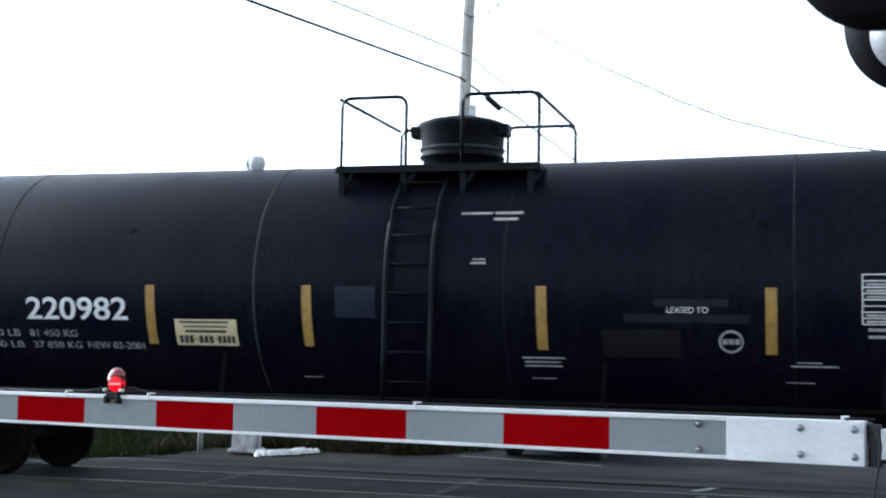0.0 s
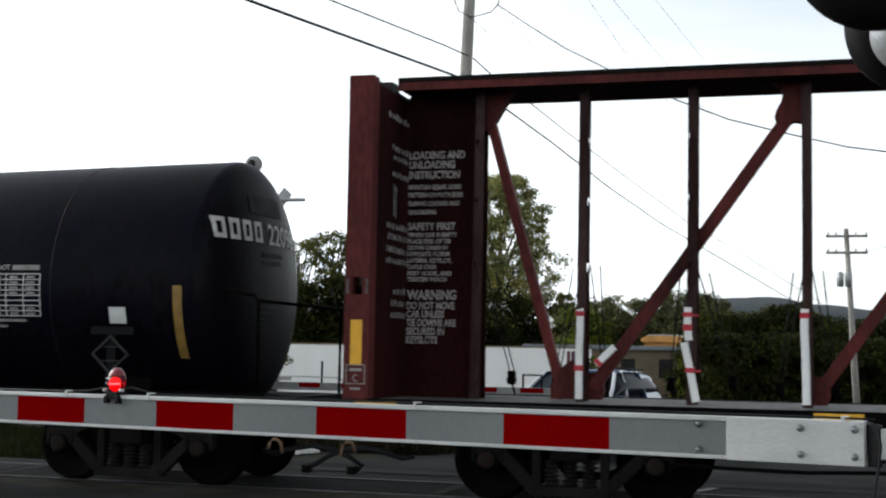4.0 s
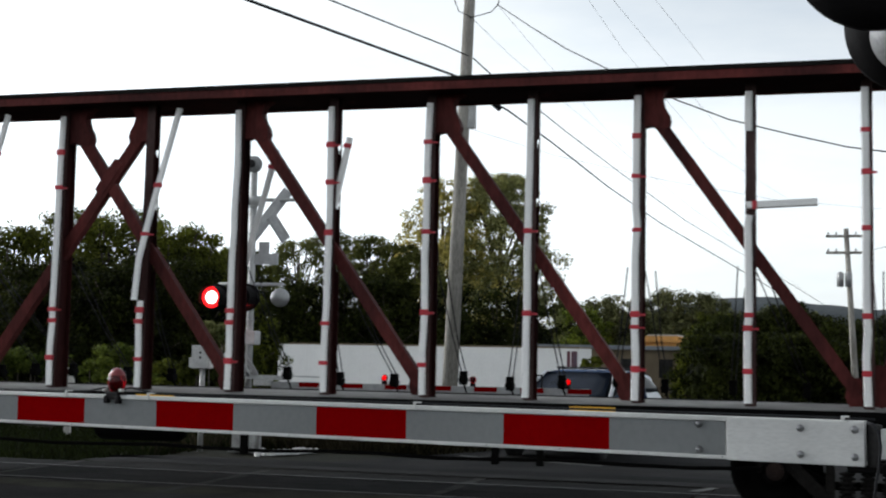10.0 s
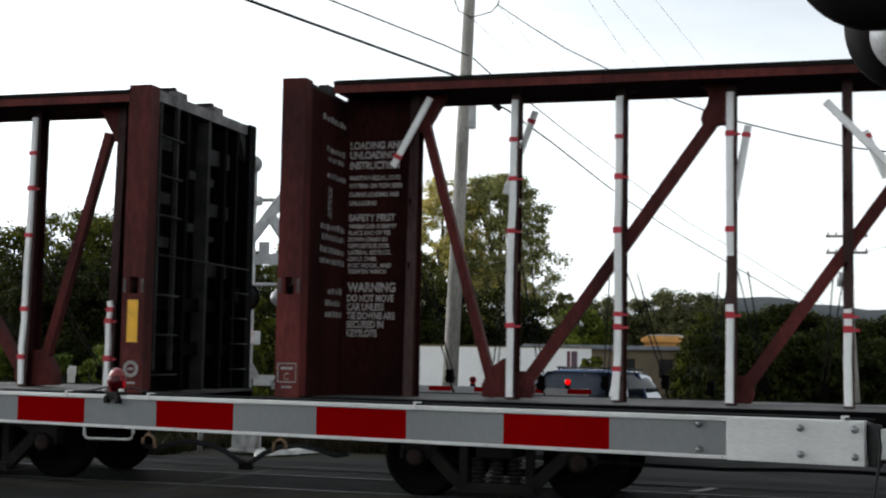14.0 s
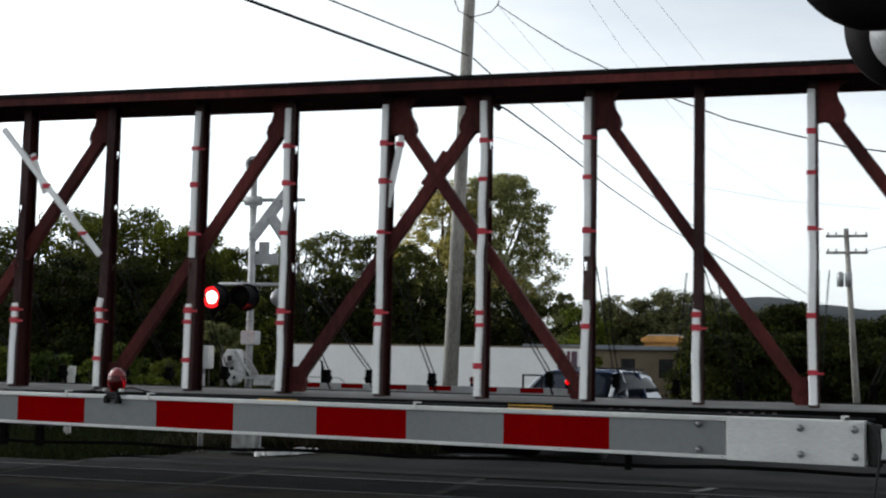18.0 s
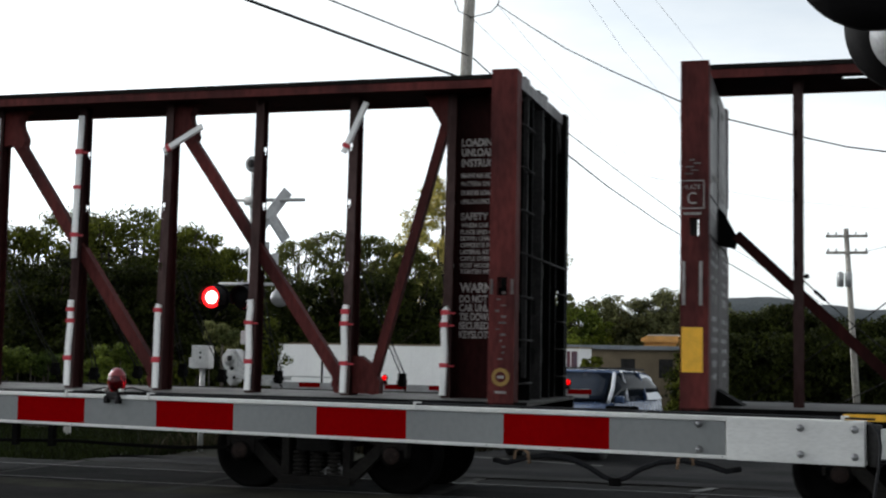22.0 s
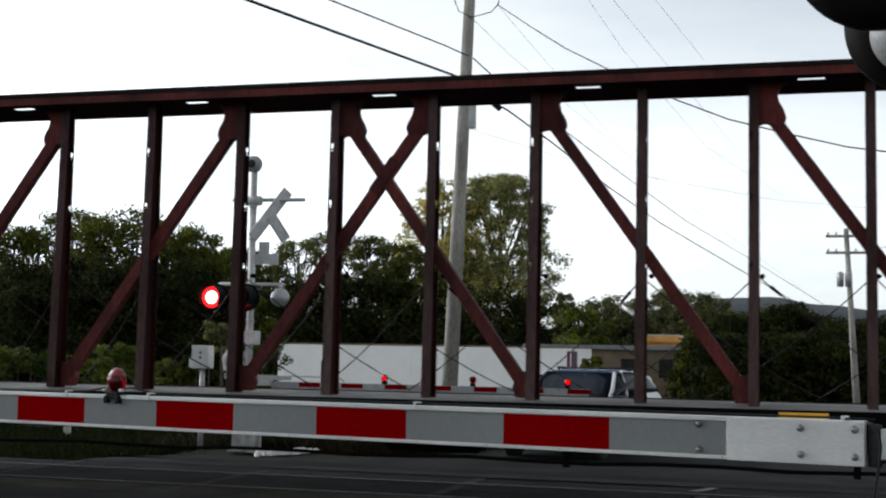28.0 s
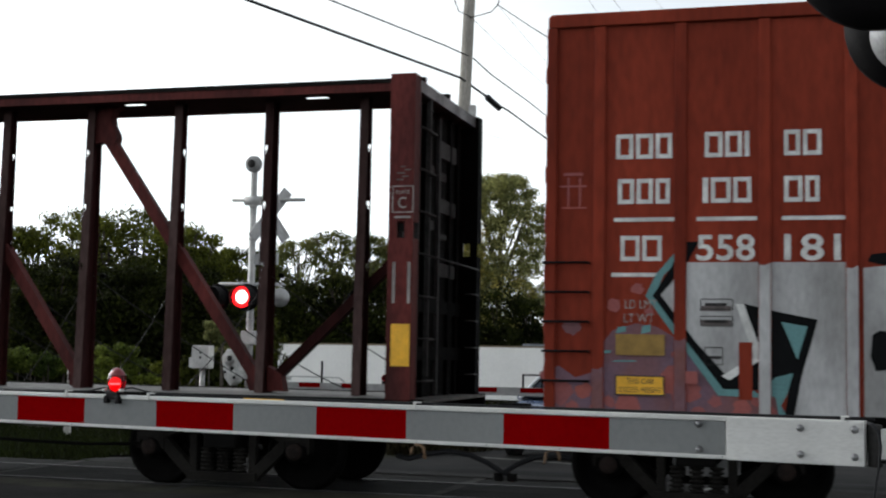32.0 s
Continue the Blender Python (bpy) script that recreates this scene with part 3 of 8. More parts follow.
def wraps(car, codes):
    rnd = random.Random(11 + len(codes) + ord(codes[0][-1]))
    z0, z1 = DECK, CHORD - 0.12
    for i, code in enumerate(codes):
        x = (i - 8.5) * BAY
        y_at = lambda z: -(0.30 - 0.11 * (z - z0) / (z1 - z0)) - 0.012
        runs = []
        if code[0] == "g":
            runs.append([(x - 0.02 + rnd.uniform(-0.008, 0.008), y_at(z), z) for z in (2.66, 3.2, 3.8, 4.46)])
        if code[0] == "m":
            runs.append([(x - 0.02, y_at(z), z) for z in (4.02, 4.25, 4.46)])
        if code[0] in "flgm":
            hi = 4.46 if code[0] == "f" else 3.10 if code[0] == "m" else 2.12 + rnd.uniform(-0.05, 0.05)
            zz = [z0 + 0.03, 1.55, 1.85, 2.05] + ([2.65, 3.0] + ([3.2, 3.8] if hi > 4 else []) if hi > 3 else []) + [hi]
            zz = [z for z in zz if z <= hi]
            runs.append([(x - 0.02 + rnd.uniform(-0.012, 0.012) + ({1.55: -0.10, 1.85: -0.06}.get(z, 0.0) if "b" in code else 0.0), y_at(z), z) for z in zz])
        if code[0] == "k":
            runs.append([(x - 0.03, y_at(1.7), 1.74), (x - 0.045, y_at(1.9), 1.92), (x - 0.04, y_at(2.1), 2.10)])
            runs.append([(x + 0.05, y_at(1.1), z0 + 0.03), (x - 0.01, y_at(1.4), 1.40), (x - 0.08, y_at(1.65), 1.72)])
        if "c" in code:
            runs.append([(x + 0.16, -0.20, 1.46), (x + 0.36, -0.18, 1.66)])
        if "t" in code:
            runs.append([(x + 0.42, y_at(4.45) - 0.05, 4.50), (x + 0.10, y_at(3.6) - 0.04, 3.3), (x - 0.05, y_at(2.6) - 0.03, 2.65), (x - 0.09, y_at(2.2) - 0.03, 2.14)] if 0 < i < 12 else [(x + 0.22, -0.32, 4.50), (x - 0.20, -0.38, 3.70)] if i == 0 else [(x + 0.19, -0.30, 4.48), (x - 0.07, -0.34, 3.88)])
        if "x" in code:
            runs.append([(x + 0.17, -0.30, 3.97), (x + 0.385, -0.32, 3.47)])
            runs.append([(x - 0.22, -0.36, 4.29), (x + 0.50, -0.40, 3.50), (x + 1.25, -0.42, 2.68)])
        if "h" in code:
            runs.append([(x - 0.04, -0.30, 3.20), (x + 0.70, -0.36, 3.22)] if i == 15 else [(x - 0.01, -0.30, 3.97), (x + 0.53, -0.36, 4.25)])
        if "s" in code:
            runs.append([(x + 0.16, 0.12, 4.38), (x - 0.19, 0.14, 3.42)] if i == 1 else [(x + 0.17, -0.10, 4.1), (x + 0.03, -0.2, 3.25)])
        if "r" in code:
            runs.append([(x + 0.35, 0.13, 4.02), (x - 0.15, 0.15, 2.22)])
        for run in runs:
            bm = shape()
            rings = []
            for k, p in enumerate(run):
                a, b = run[max(0, k - 1)], run[min(len(run) - 1, k + 1)]
                d = Vector((b[0] - a[0], 0, b[2] - a[2])).normalized()
                n, o, v = Vector((-d.z, 0, d.x)) * 0.042, Vector((0, -0.028, 0)), Vector(p)
                rings.append([bm.verts.new(q) for q in (v + n, v + n * 0.7 + o, v - n * 0.7 + o, v - n)])
            for p, q in zip(rings, rings[1:]):
                for k in range(4):
                    bm.faces.new((p[k], p[(k + 1) % 4], q[(k + 1) % 4], q[k]))
            bm.faces.new(rings[0][::-1])
            bm.faces.new(rings[-1])
            w = part("corner_wrap", bm, WRAP, car, "white plastic corner wrap strapped to a post")
            for z in (1.42, 1.88, 2.02, 2.95, 3.55, 4.0):
                hit = [(a, b) for a, b in zip(run, run[1:]) if min(a[2], b[2]) < z < max(a[2], b[2])]
                if hit and len(run) > 2 and rnd.random() < 0.82:
                    a, b = hit[0]
                    u = (z - a[2]) / (b[2] - a[2])
                    cx, cy = a[0] + u * (b[0] - a[0]), a[1] + u * (b[1] - a[1])
                    bm = shape()
                    hb = rnd.uniform(0.022, 0.036)
                    box(bm, cx - 0.048, cx + 0.048, cy - 0.034, cy + 0.01, z - hb, z + hb)
                    if rnd.random() < 0.5:
                        box(bm, cx + 0.048, cx + 0.115, cy - 0.02, cy + 0.004, z - hb * 0.4 - 0.008, z + hb * 0.4 - 0.008)
                    part("red_tape", bm, TAPE, w)
            if len(run) == 2:
                # a turn of tape left near one end of a loose piece
                p, q = Vector(run[0]), Vector(run[1])
                e, d = p.lerp(q, 0.86 if "t" in code else 0.12), (q - p).normalized() * 0.026
                n = Vector((-d.z, 0, d.x)).normalized() * 0.046
                bm = shape()
                near, away = [[bm.verts.new(e + c + Vector((0, y, 0))) for c in (d + n, d - n, -d - n, -d + n)] for y in (-0.034, 0.006)]
                bm.faces.new(near)
                bm.faces.new(away[::-1])
                for k in range(4):
                    bm.faces.new((near[k], away[k], away[(k + 1) % 4], near[(k + 1) % 4]))
                part("red_tape", bm, TAPE, w)


def bulkhead(car, s, kind):
    """One end wall: corner posts, sheet, ribs, ladder, cap."""
    o = HALF if s < 0 else HALF - 0.13
    i = o - 0.27
    X = lambda x: s * x
    def bx(bm, x0, x1, *r):
        box(bm, min(X(x0), X(x1)), max(X(x0), X(x1)), *r)
    bm = shape()
    bx(bm, i, i + 0.03, -1.17, 1.33, DECK, TOP - 0.06)
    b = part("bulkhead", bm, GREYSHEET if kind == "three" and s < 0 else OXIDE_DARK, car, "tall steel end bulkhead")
    for y in (-1.38, 1.34):
        bm = shape()
        if kind == "three":
            mid = (i - 0.01 + o) / 2
            bx(bm, i - 0.01, o, y, y + 0.20, DECK - 0.02, 2.78)
            top = 3.36 if y > 0 and s < 0 else 2.96
            bx(bm, i - 0.01, o, y, y + 0.20, top, TOP)
            bx(bm, i - 0.01, mid - 0.045, y, y + 0.02, 2.78, top)
            bx(bm, mid + 0.045, o, y, y + 0.02, 2.78, top)
        else:
            mid = o - 0.14
            bx(bm, i - 0.01, o, y, y + 0.20, DECK - 0.02, 2.17)
            bx(bm, i - 0.01, o, y, y + 0.20, 2.36, TOP)
            bx(bm, i - 0.01, mid - 0.055, y, y + 0.20, 2.17, 2.36)
            bx(bm, mid + 0.055, o, y, y + 0.20, 2.17, 2.36)
        # the far post of the right end gets that end's shade as its colour
        part("corner_post", bm, SOOT_SHADE if s > 0 and y > 0 else BROWNED if kind == "three" and y > 0 else OXIDE, b, "corner post darkened to the end's shade" if s > 0 and y > 0 else "rust-browned corner post" if kind == "three" and y > 0 else "oxide red corner post")
    bm = shape()
    bx(bm, i + 0.02, o - 0.04, -1.18, 1.34, TOP - 0.14, TOP - 0.01)
    if kind != "three":
        bx(bm, i + 0.05, o - 0.10, -0.55, -0.30, TOP, TOP + 0.09)
        bx(bm, i + 0.05, o - 0.10, 0.45, 0.70, TOP, TOP + 0.09)
    part("top_cap", bm, GREYSHEET if s > 0 else RIBGREY, b, "pale bulkhead cap beam")
    for y in (-0.30, 0.27, 0.75, 1.10):
        bm = shape()
        bx(bm, i + 0.03, i + 0.08 if kind == "three" else o - 0.06, y - 0.035, y + 0.035, DECK, TOP - 0.14)
        part("rib", bm, RIBGREY if y == 0.27 else SOOT_SHADE, b)
    for y in (-1.02, -0.59):
        bm = shape()
        bx(bm, o - 0.10, o - 0.05, y - 0.022, y + 0.022, 1.30, TOP - 0.14)
        part("ladder_rail", bm, RIBGREY, b)
    for z, h, y0, y1 in ((3.97, 0.07, -1.15, -0.60), (3.33, 0.07, -1.15, -0.60), (2.81, 0.06, -1.15, -0.60), (2.20, 0.06, -1.15, -0.60), (4.00, 0.10, 0.31, 1.0), (3.67, 0.05, 0.31, 0.55), (3.32, 0.085, 0.31, 1.0), (2.95, 0.03, 0.31, 0.60), (2.55, 0.08, 0.31, 1.0), (3.70, 0.05, -0.20, 0.05), (3.05, 0.05, -0.20, 0.05), (1.55, 0.08, -1.1, 1.3), (2.1, 0.08, -1.1, 1.3)):
        bm = shape()
        bx(bm, i + 0.035, i + 0.075 if kind == "three" else o - 0.13, y0, y1, z - h, z + h)
        part("stiffener", bm, RIBGREY if z > 2.5 else SOOT_SHADE, b)
    if kind != "three":
        for y0, y1 in ((-1.18, -0.98), (1.34, 1.14)):
            bm = shape()
            quad = [(y0, TOP - 0.14), (y1, TOP - 0.14), (y0, TOP - 0.50)]
            near, away = [bm.verts.new((X(o - 0.13), y, z)) for y, z in quad], [bm.verts.new((X(o - 0.06), y, z)) for y, z in quad]
            bm.faces.new(near)
            bm.faces.new(away[::-1])
            for k in range(3):
                bm.faces.new((near[k], away[k], away[(k + 1) % 3], near[(k + 1) % 3]))
            part("corner_gusset", bm, RIBGREY, b)
    # black skin puts the end wall's shade into its colour
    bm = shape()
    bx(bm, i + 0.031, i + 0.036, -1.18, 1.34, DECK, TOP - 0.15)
    part("outer_skin", bm, SOOT_SHADE, b, "outer face of the bulkhead, coloured shade-black")
    for k in range(7):
        z = 1.25 + k * 0.46
        bm = shape()
        y1 = -0.59 if k != 3 else 1.36
        xo = X(o + 0.02)
        pipe(bm, [(X(o - 0.05), -1.16, z), (xo, -1.16, z), (xo, y1, z + (0.0 if k != 3 else -0.02)), (X(o - 0.05), y1, z)], 0.013, 6)
        part("ladder_rung", bm, RIBGREY, b)
    for k in range(4):
        bm = shape()
        z = 1.30 + k * 0.33
        pipe(bm, [(X(o - 0.05), 1.0, z), (X(o + 0.02), 1.0, z), (X(o + 0.02), 1.36, z), (X(o - 0.05), 1.36, z)], 0.012, 6)
        part("ladder_rung", bm, RIBGREY, b)
    rnd0 = random.Random(21)
    cx = s * (o - 0.14) if kind != "three" else s * (o - 0.12)
    if kind != "three":
        if kind == "one":
            bm = shape()
            low = 1.62 if s > 0 else 1.42
            box(bm, cx - 0.065, cx + 0.065, -1.386, -1.378, low, low + 0.48)
            part("reflector", bm, YELLOW, b, "yellow reflector plate")
        bm = shape()
        box(bm, cx - 0.05, cx + 0.05, -1.30, -1.28, 2.17, 2.25)
        tube(bm, (cx + 0.02, -1.36, 2.25), (cx + 0.02, -1.20, 2.25), 0.022, n=8)
        part("slot_latch", bm, SOOT_SHADE, b, "black latch in the slot of the corner post")
        for d in (-0.125, 0.095):
            bm = shape()
            box(bm, cx + d, cx + d + 0.03, -1.392, -1.375, 2.18, 2.34)
            part("slot_cheek", bm, LETTER_DIM, b)
        if s < 0:
            for r in ((-0.11, 0, 0.22, 0.012), (-0.11, 0.20, 0.22, 0.012), (-0.11, 0, 0.012, 0.2), (0.10, 0, 0.012, 0.2), (-0.07, 0.14, 0.14, 0.03)):
                marks([r], LETTER_OLD, b, side(cx, 1.21, -1.382), "plate_mark")
            writing("C", 0.075, LETTER_OLD, b, side(cx - 0.03, 1.24, -1.382), "lettering", 0.055)
        else:
            q = shape()
            n = 24
            ring = [[q.verts.new((cx + r * math.cos(2 * math.pi * k / n), -1.3855, 1.32 + r * math.sin(2 * math.pi * k / n))) for k in range(n)] for r in (0.055, 0.095)]
            for k in range(n):
                q.faces.new((ring[0][k], ring[0][(k + 1) % n], ring[1][(k + 1) % n], ring[1][k]))
            part("emblem", q, YELLOW_OLD if kind == "two" else LETTER_OLD, b, "worn round emblem")
            marks([(-0.035, 1.305, 0.07, 0.03)], LETTER_OLD, b, side(cx, 0, -1.382), "emblem_bar")
            if kind == "two":
                rnd = random.Random(9)
                for k in range(12):
                    marks([(rnd.uniform(-0.08, 0.02), 1.50 + k * 0.062, rnd.uniform(0.03, 0.09), rnd.uniform(0.012, 0.03))], LETTER_DIM, b, side(cx, 0, -1.382), "scrawl", "faint chalk scrawl")
        marks([(-0.06, 0, 0.12, 0.025)], LETTER_OLD, b, side(cx, 1.15, -1.382))
    else:
        bm = shape()
        box(bm, cx - 0.105, cx + 0.105, -1.386, -1.378, 1.41, 1.86)
        part("reflector", bm, YELLOW, b, "yellow reflector plate")
        for d in (-0.10, 0.07):
            bm = shape()
            box(bm, cx + d, cx + d + 0.03, -1.39, -1.375, 2.08, 2.52)
            part("number_board", bm, LETTER_OLD, b)
        marks([(-0.12, 0, 0.24, 0.012), (-0.12, 0.28, 0.24, 0.012), (-0.12, 0, 0.012, 0.28), (0.11, 0, 0.012, 0.28), (-0.09, -0.06, 0.18, 0.025)], LETTER_OLD, b, side(cx, 3.05, -1.382))
        writing("PLATE", 0.045, LETTER_OLD, b, side(cx - 0.08, 3.25, -1.382), "lettering", 0.16)
        writing("C", 0.12, LETTER_OLD, b, side(cx - 0.05, 3.10, -1.382), "lettering", 0.09)
        for k in range(5):
            marks([(rnd0.uniform(-0.10, 0.04), 3.40 + k * 0.035, rnd0.uniform(0.04, 0.10), 0.016)], LETTER_DIM, b, side(cx, 0, -1.382), "scrawl", "faint chalk scrawl")
    # strut bracket of the bare car's ends
    if kind == "three":
        bm = shape()
        slab(bm, [(s * (i - 0.005), 2.80), (s * (i - 0.005), 3.20), (s * (i - 0.08), 3.13), (s * (i - 0.22), 2.86), (s * (i - 0.18), 2.76)], -0.12, 0.12)
        part("strut_bracket", bm, SOOT_SHADE, b)
        bm = shape()
        slab(bm, [(s * (i - 0.01), DECK), (s * (i - 0.01), 1.22), (s * (i - 0.30), DECK)], -0.35, 0.2)
        part("foot_gusset", bm, SOOT_SHADE, b)
    # stencils on the sheet's inner face
    face = lambda a, u: Vector((s * (i - 0.004), -1.12 + a if s < 0 else -1.12 + a, u))
    rnd = random.Random(5)
    if kind == "three":
        if s < 0:
            def plate(name, y0, y1, z0, z1, m, lift):
                q = shape()
                box(q, s * (i - lift), s * (i - lift) + 0.003, y0, y1, z0, z1)
                part(name, q, m, b)
            plate("lower_sheet", -1.17, 1.33, DECK, 2.80, BROWNED, 0.003)
            plate("middle_sheet", -1.17, 1.33, 2.82, 3.20, GREYSHEET, 0.004)
            plate("seam", -1.17, 1.33, 3.20, 3.225, SOOT_SHADE, 0.006)
            plate("seam", -1.17, 1.33, 2.79, 2.815, SOOT_SHADE, 0.006)
            plate("spine", -0.07, 0.07, DECK, 4.35, BROWNED, 0.008)
            for z, h, w in ((4.30, 0.07, 0.5), (4.08, 0.09, 0.6), (3.45, 0.05, 0.8), (3.36, 0.05, 0.75), (3.02, 0.05, 0.6), (2.70, 0.05, 0.85), (2.62, 0.05, 0.8), (2.51, 0.05, 0.8), (2.36, 0.05, 0.85), (2.26, 0.05, 0.6), (2.13, 0.09, 0.55), (1.94, 0.05, 0.7), (1.83, 0.05, 0.8), (1.72, 0.05, 0.85), (1.61, 0.05, 0.75), (1.46, 0.07, 0.6), (1.33, 0.06, 0.55)):
                for y0 in (-1.10, 0.30):
                    rects, x = [], 0.0
                    while x < w:
                        d = rnd.uniform(0.04, 0.13)
                        if rnd.random() < 0.8:
                            rects.append((x, 0, d, h))
                        x += d + 0.03
                    marks(rects, RUBBED if z < 2.8 or h > 0.06 else LETTER_OLD, b, lambda a, u: Vector((s * (i - 0.013), y0 + (0.9 - w) / 2 + a, z + u)))
            for y0 in (-0.55, 0.62):
                marks([(0.02 * math.sin(k * 2.0), 3.60 + k * 0.07, 0.04 + 0.03 * (k % 2), 0.045) for k in range(6)], RUBBED, b, lambda a, u: Vector((s * (i - 0.013), y0 + a, u)))
        return b
    rows = [(4.2, 0.9), (3.85, 0.6), (3.74, 0.5), (3.55, 0.55), (2.95, 0.9), (2.83, 0.8), (2.68, 0.9), (2.56, 0.9), (2.22, 0.35), (2.08, 0.5), (1.95, 0.5)]
    for z, w in rows:
        x = 0.5 - w / 2
        rects = []
        while x < 0.5 + w / 2:
            d = rnd.uniform(0.04, 0.10)
            rects.append((x + 0.25, z + rnd.uniform(-0.006, 0.006), d, rnd.uniform(0.05, 0.075)))
            x += d + rnd.uniform(0.02, 0.05)
        marks(rects, LETTER_SHEET, b, face)
    marks([(0.52, 3.1, 0.04, 0.36), (0.60, 3.08, 0.03, 0.36)] + [(0.52, 3.12 + k * 0.07, 0.10, 0.02) for k in range(5)], LETTER_SHEET, b, face)
    return b


GUSSET = [(0.04, 0.02), (0.37, 0.02), (0.29, -0.02), (0.25, -0.10), (0.27, -0.17), (0.32, -0.24), (0.34, -0.30), (0.32, -0.36), (0.27, -0.385), (0.19, -0.36), (0.12, -0.345), (0.04, -0.36)]
STRIPS = {"one": (-11.07, -6.35, -1.38, 1.42, 6.35), "two": (-1.38, 1.42), "three": (-9.65, -4.75, 4.78, 9.65)}
NOTICE = [("LOADING AND", 0.085, 4.001, 0.68), ("UNLOADING", 0.085, 3.885, 0.56), ("INSTRUCTION", 0.085, 3.762, 0.62), ("MAINTAIN EQUAL LOAD", 0.052, 3.630, 0.64), ("PATTERN ON BOTH SIDES", 0.052, 3.534, 0.66), ("DURING LOADING AND", 0.052, 3.430, 0.62), ("UNLOADING", 0.052, 3.327, 0.34), ("SAFETY FIRST", 0.08, 3.139, 0.58), ("WHEN CAR IS EMPTY", 0.05, 3.051, 0.6), ("PLACE END OF TIE", 0.05, 2.973, 0.52), ("DOWN CHAIN IN", 0.05, 2.896, 0.48), ("OPPOSITE FLOOR", 0.05, 2.819, 0.52), ("LATERAL KEYSLOT,", 0.05, 2.741, 0.54), ("CABLE OVER", 0.05, 2.664, 0.36), ("POST HOOK, AND", 0.05, 2.586, 0.54), ("TIGHTEN WINCH", 0.05, 2.515, 0.48), ("WARNING", 0.105, 2.301, 0.6), ("DO NOT MOVE", 0.08, 2.184, 0.58), ("CAR UNLESS", 0.08, 2.081, 0.46), ("TIE DOWNS ARE", 0.08, 1.978, 0.6), ("SECURED IN", 0.08, 1.875, 0.46), ("KEYSLOTS", 0.08, 1.772, 0.38)]


def centre_beam(name, middle, kind, label):
    car = empty(name, pose(middle, 0, 0), label, "freight car", "cars of the train")
    bay = 1.214 if kind == "three" else BAY
    bm = shape()
    box(bm, -HALF, HALF, -1.36, 1.36, DECK - 0.03, DECK)
    part("deck", bm, DECKPAINT, car, "worn grey steel deck")
    for y in (-1.38, 1.30):
        bm = shape()
        box(bm, -HALF, HALF, y, y + 0.08, DECK - 0.16, DECK + 0.012)
        part("side_sill", bm, SOOT_SHADE, car, "black side sill", 0.008)
    under_rigging(car, HALF, 8.0)
    # top chord: side plates, and a soffit in strips with the slots left open
    bm = shape()
    a, b = -HALF + (0.04 if kind == "three" else 0.28), HALF - 0.28
    for y in (-0.53, 0.49):
        box(bm, a, b, y, y + 0.04, CHORD - 0.145, CHORD - 0.052)
    if kind == "three":
        holes = [(k * 2 * bay - 0.14, k * 2 * bay + 0.14) for k in range(-4, 5)]
        ys = (-0.24, -0.12)
    else:
        holes = [((k + 0.5) * bay - 0.035 + 0.09, (k + 0.5) * bay + 0.035 + 0.09) for k in range(-9, 9)]
        ys = (0.10, 0.17)
    part("top_chord", bm, OXIDE, car, "oxide red top chord")
    for y in (-0.53, 0.48):
        bm = shape()
        box(bm, a, b, y - 0.012, y + 0.05, CHORD - 0.050, CHORD)
        part("chord_flange", bm, SIDEFRAME, car, "dark top flange of the chord")
    # the chord's underside shade is put into the soffit's darker oxide
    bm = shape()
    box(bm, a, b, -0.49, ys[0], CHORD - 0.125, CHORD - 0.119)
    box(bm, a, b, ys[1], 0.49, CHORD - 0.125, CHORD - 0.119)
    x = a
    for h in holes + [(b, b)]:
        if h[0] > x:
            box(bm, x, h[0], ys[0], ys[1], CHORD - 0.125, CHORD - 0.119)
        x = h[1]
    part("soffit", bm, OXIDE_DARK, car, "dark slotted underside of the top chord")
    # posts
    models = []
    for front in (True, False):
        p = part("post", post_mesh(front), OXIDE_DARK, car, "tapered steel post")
        # near flange gets the lit brown; web and far flange keep the shaded oxide
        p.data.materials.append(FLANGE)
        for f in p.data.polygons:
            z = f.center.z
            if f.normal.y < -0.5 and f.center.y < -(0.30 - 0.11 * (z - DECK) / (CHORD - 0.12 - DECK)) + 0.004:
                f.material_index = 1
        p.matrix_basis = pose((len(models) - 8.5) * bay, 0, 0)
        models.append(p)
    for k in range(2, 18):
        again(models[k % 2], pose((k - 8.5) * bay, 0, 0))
    px = lambda k: (k - 8.5) * bay
    lo, hi = DECK + 0.02, CHORD - 0.15
    # diagonals over two bays, leaning to the middle
    runs = []
    for f, t in ((7, 9), (5, 7), (3, 5), (1, 3)):
        runs += [((f, lo, 0.10), (t, hi, -0.10)), ((17 - f, lo, -0.10), (17 - t, hi, 0.10))]
    drop, big = 0.36, 1.22
    for (f, z0, d0), (t, z1, d1) in runs:
        bm = shape()
        bar(bm, (px(f) + d0, z0 + 0.12), (px(t) + d1 * 1.9, z1 - drop), 0.135, TRUSS - 0.064 if d0 > 0 else TRUSS - 0.056, TRUSS + 0.056 if d0 > 0 else TRUSS + 0.064)
        part("diagonal", bm, OXIDE, car, "slanting brace")
        s = 1 if d0 > 0 else -1
        bm = shape()
        tx = px(t)
        slab(bm, [(tx - s * a, hi + (u * big if u < 0 else u)) for a, u in GUSSET], TRUSS - 0.075, TRUSS + 0.075)
        part("gusset", bm, OXIDE, car, "gusset plate")
        bm = shape()
        fx = px(f)
        slab(bm, [(fx + s * 0.03, lo), (fx + s * 0.20, lo), (fx + s * 0.24, lo + 0.10), (fx + s * 0.20, lo + 0.30), (fx + s * 0.03, lo + 0.30)], TRUSS - 0.05, TRUSS + 0.05)
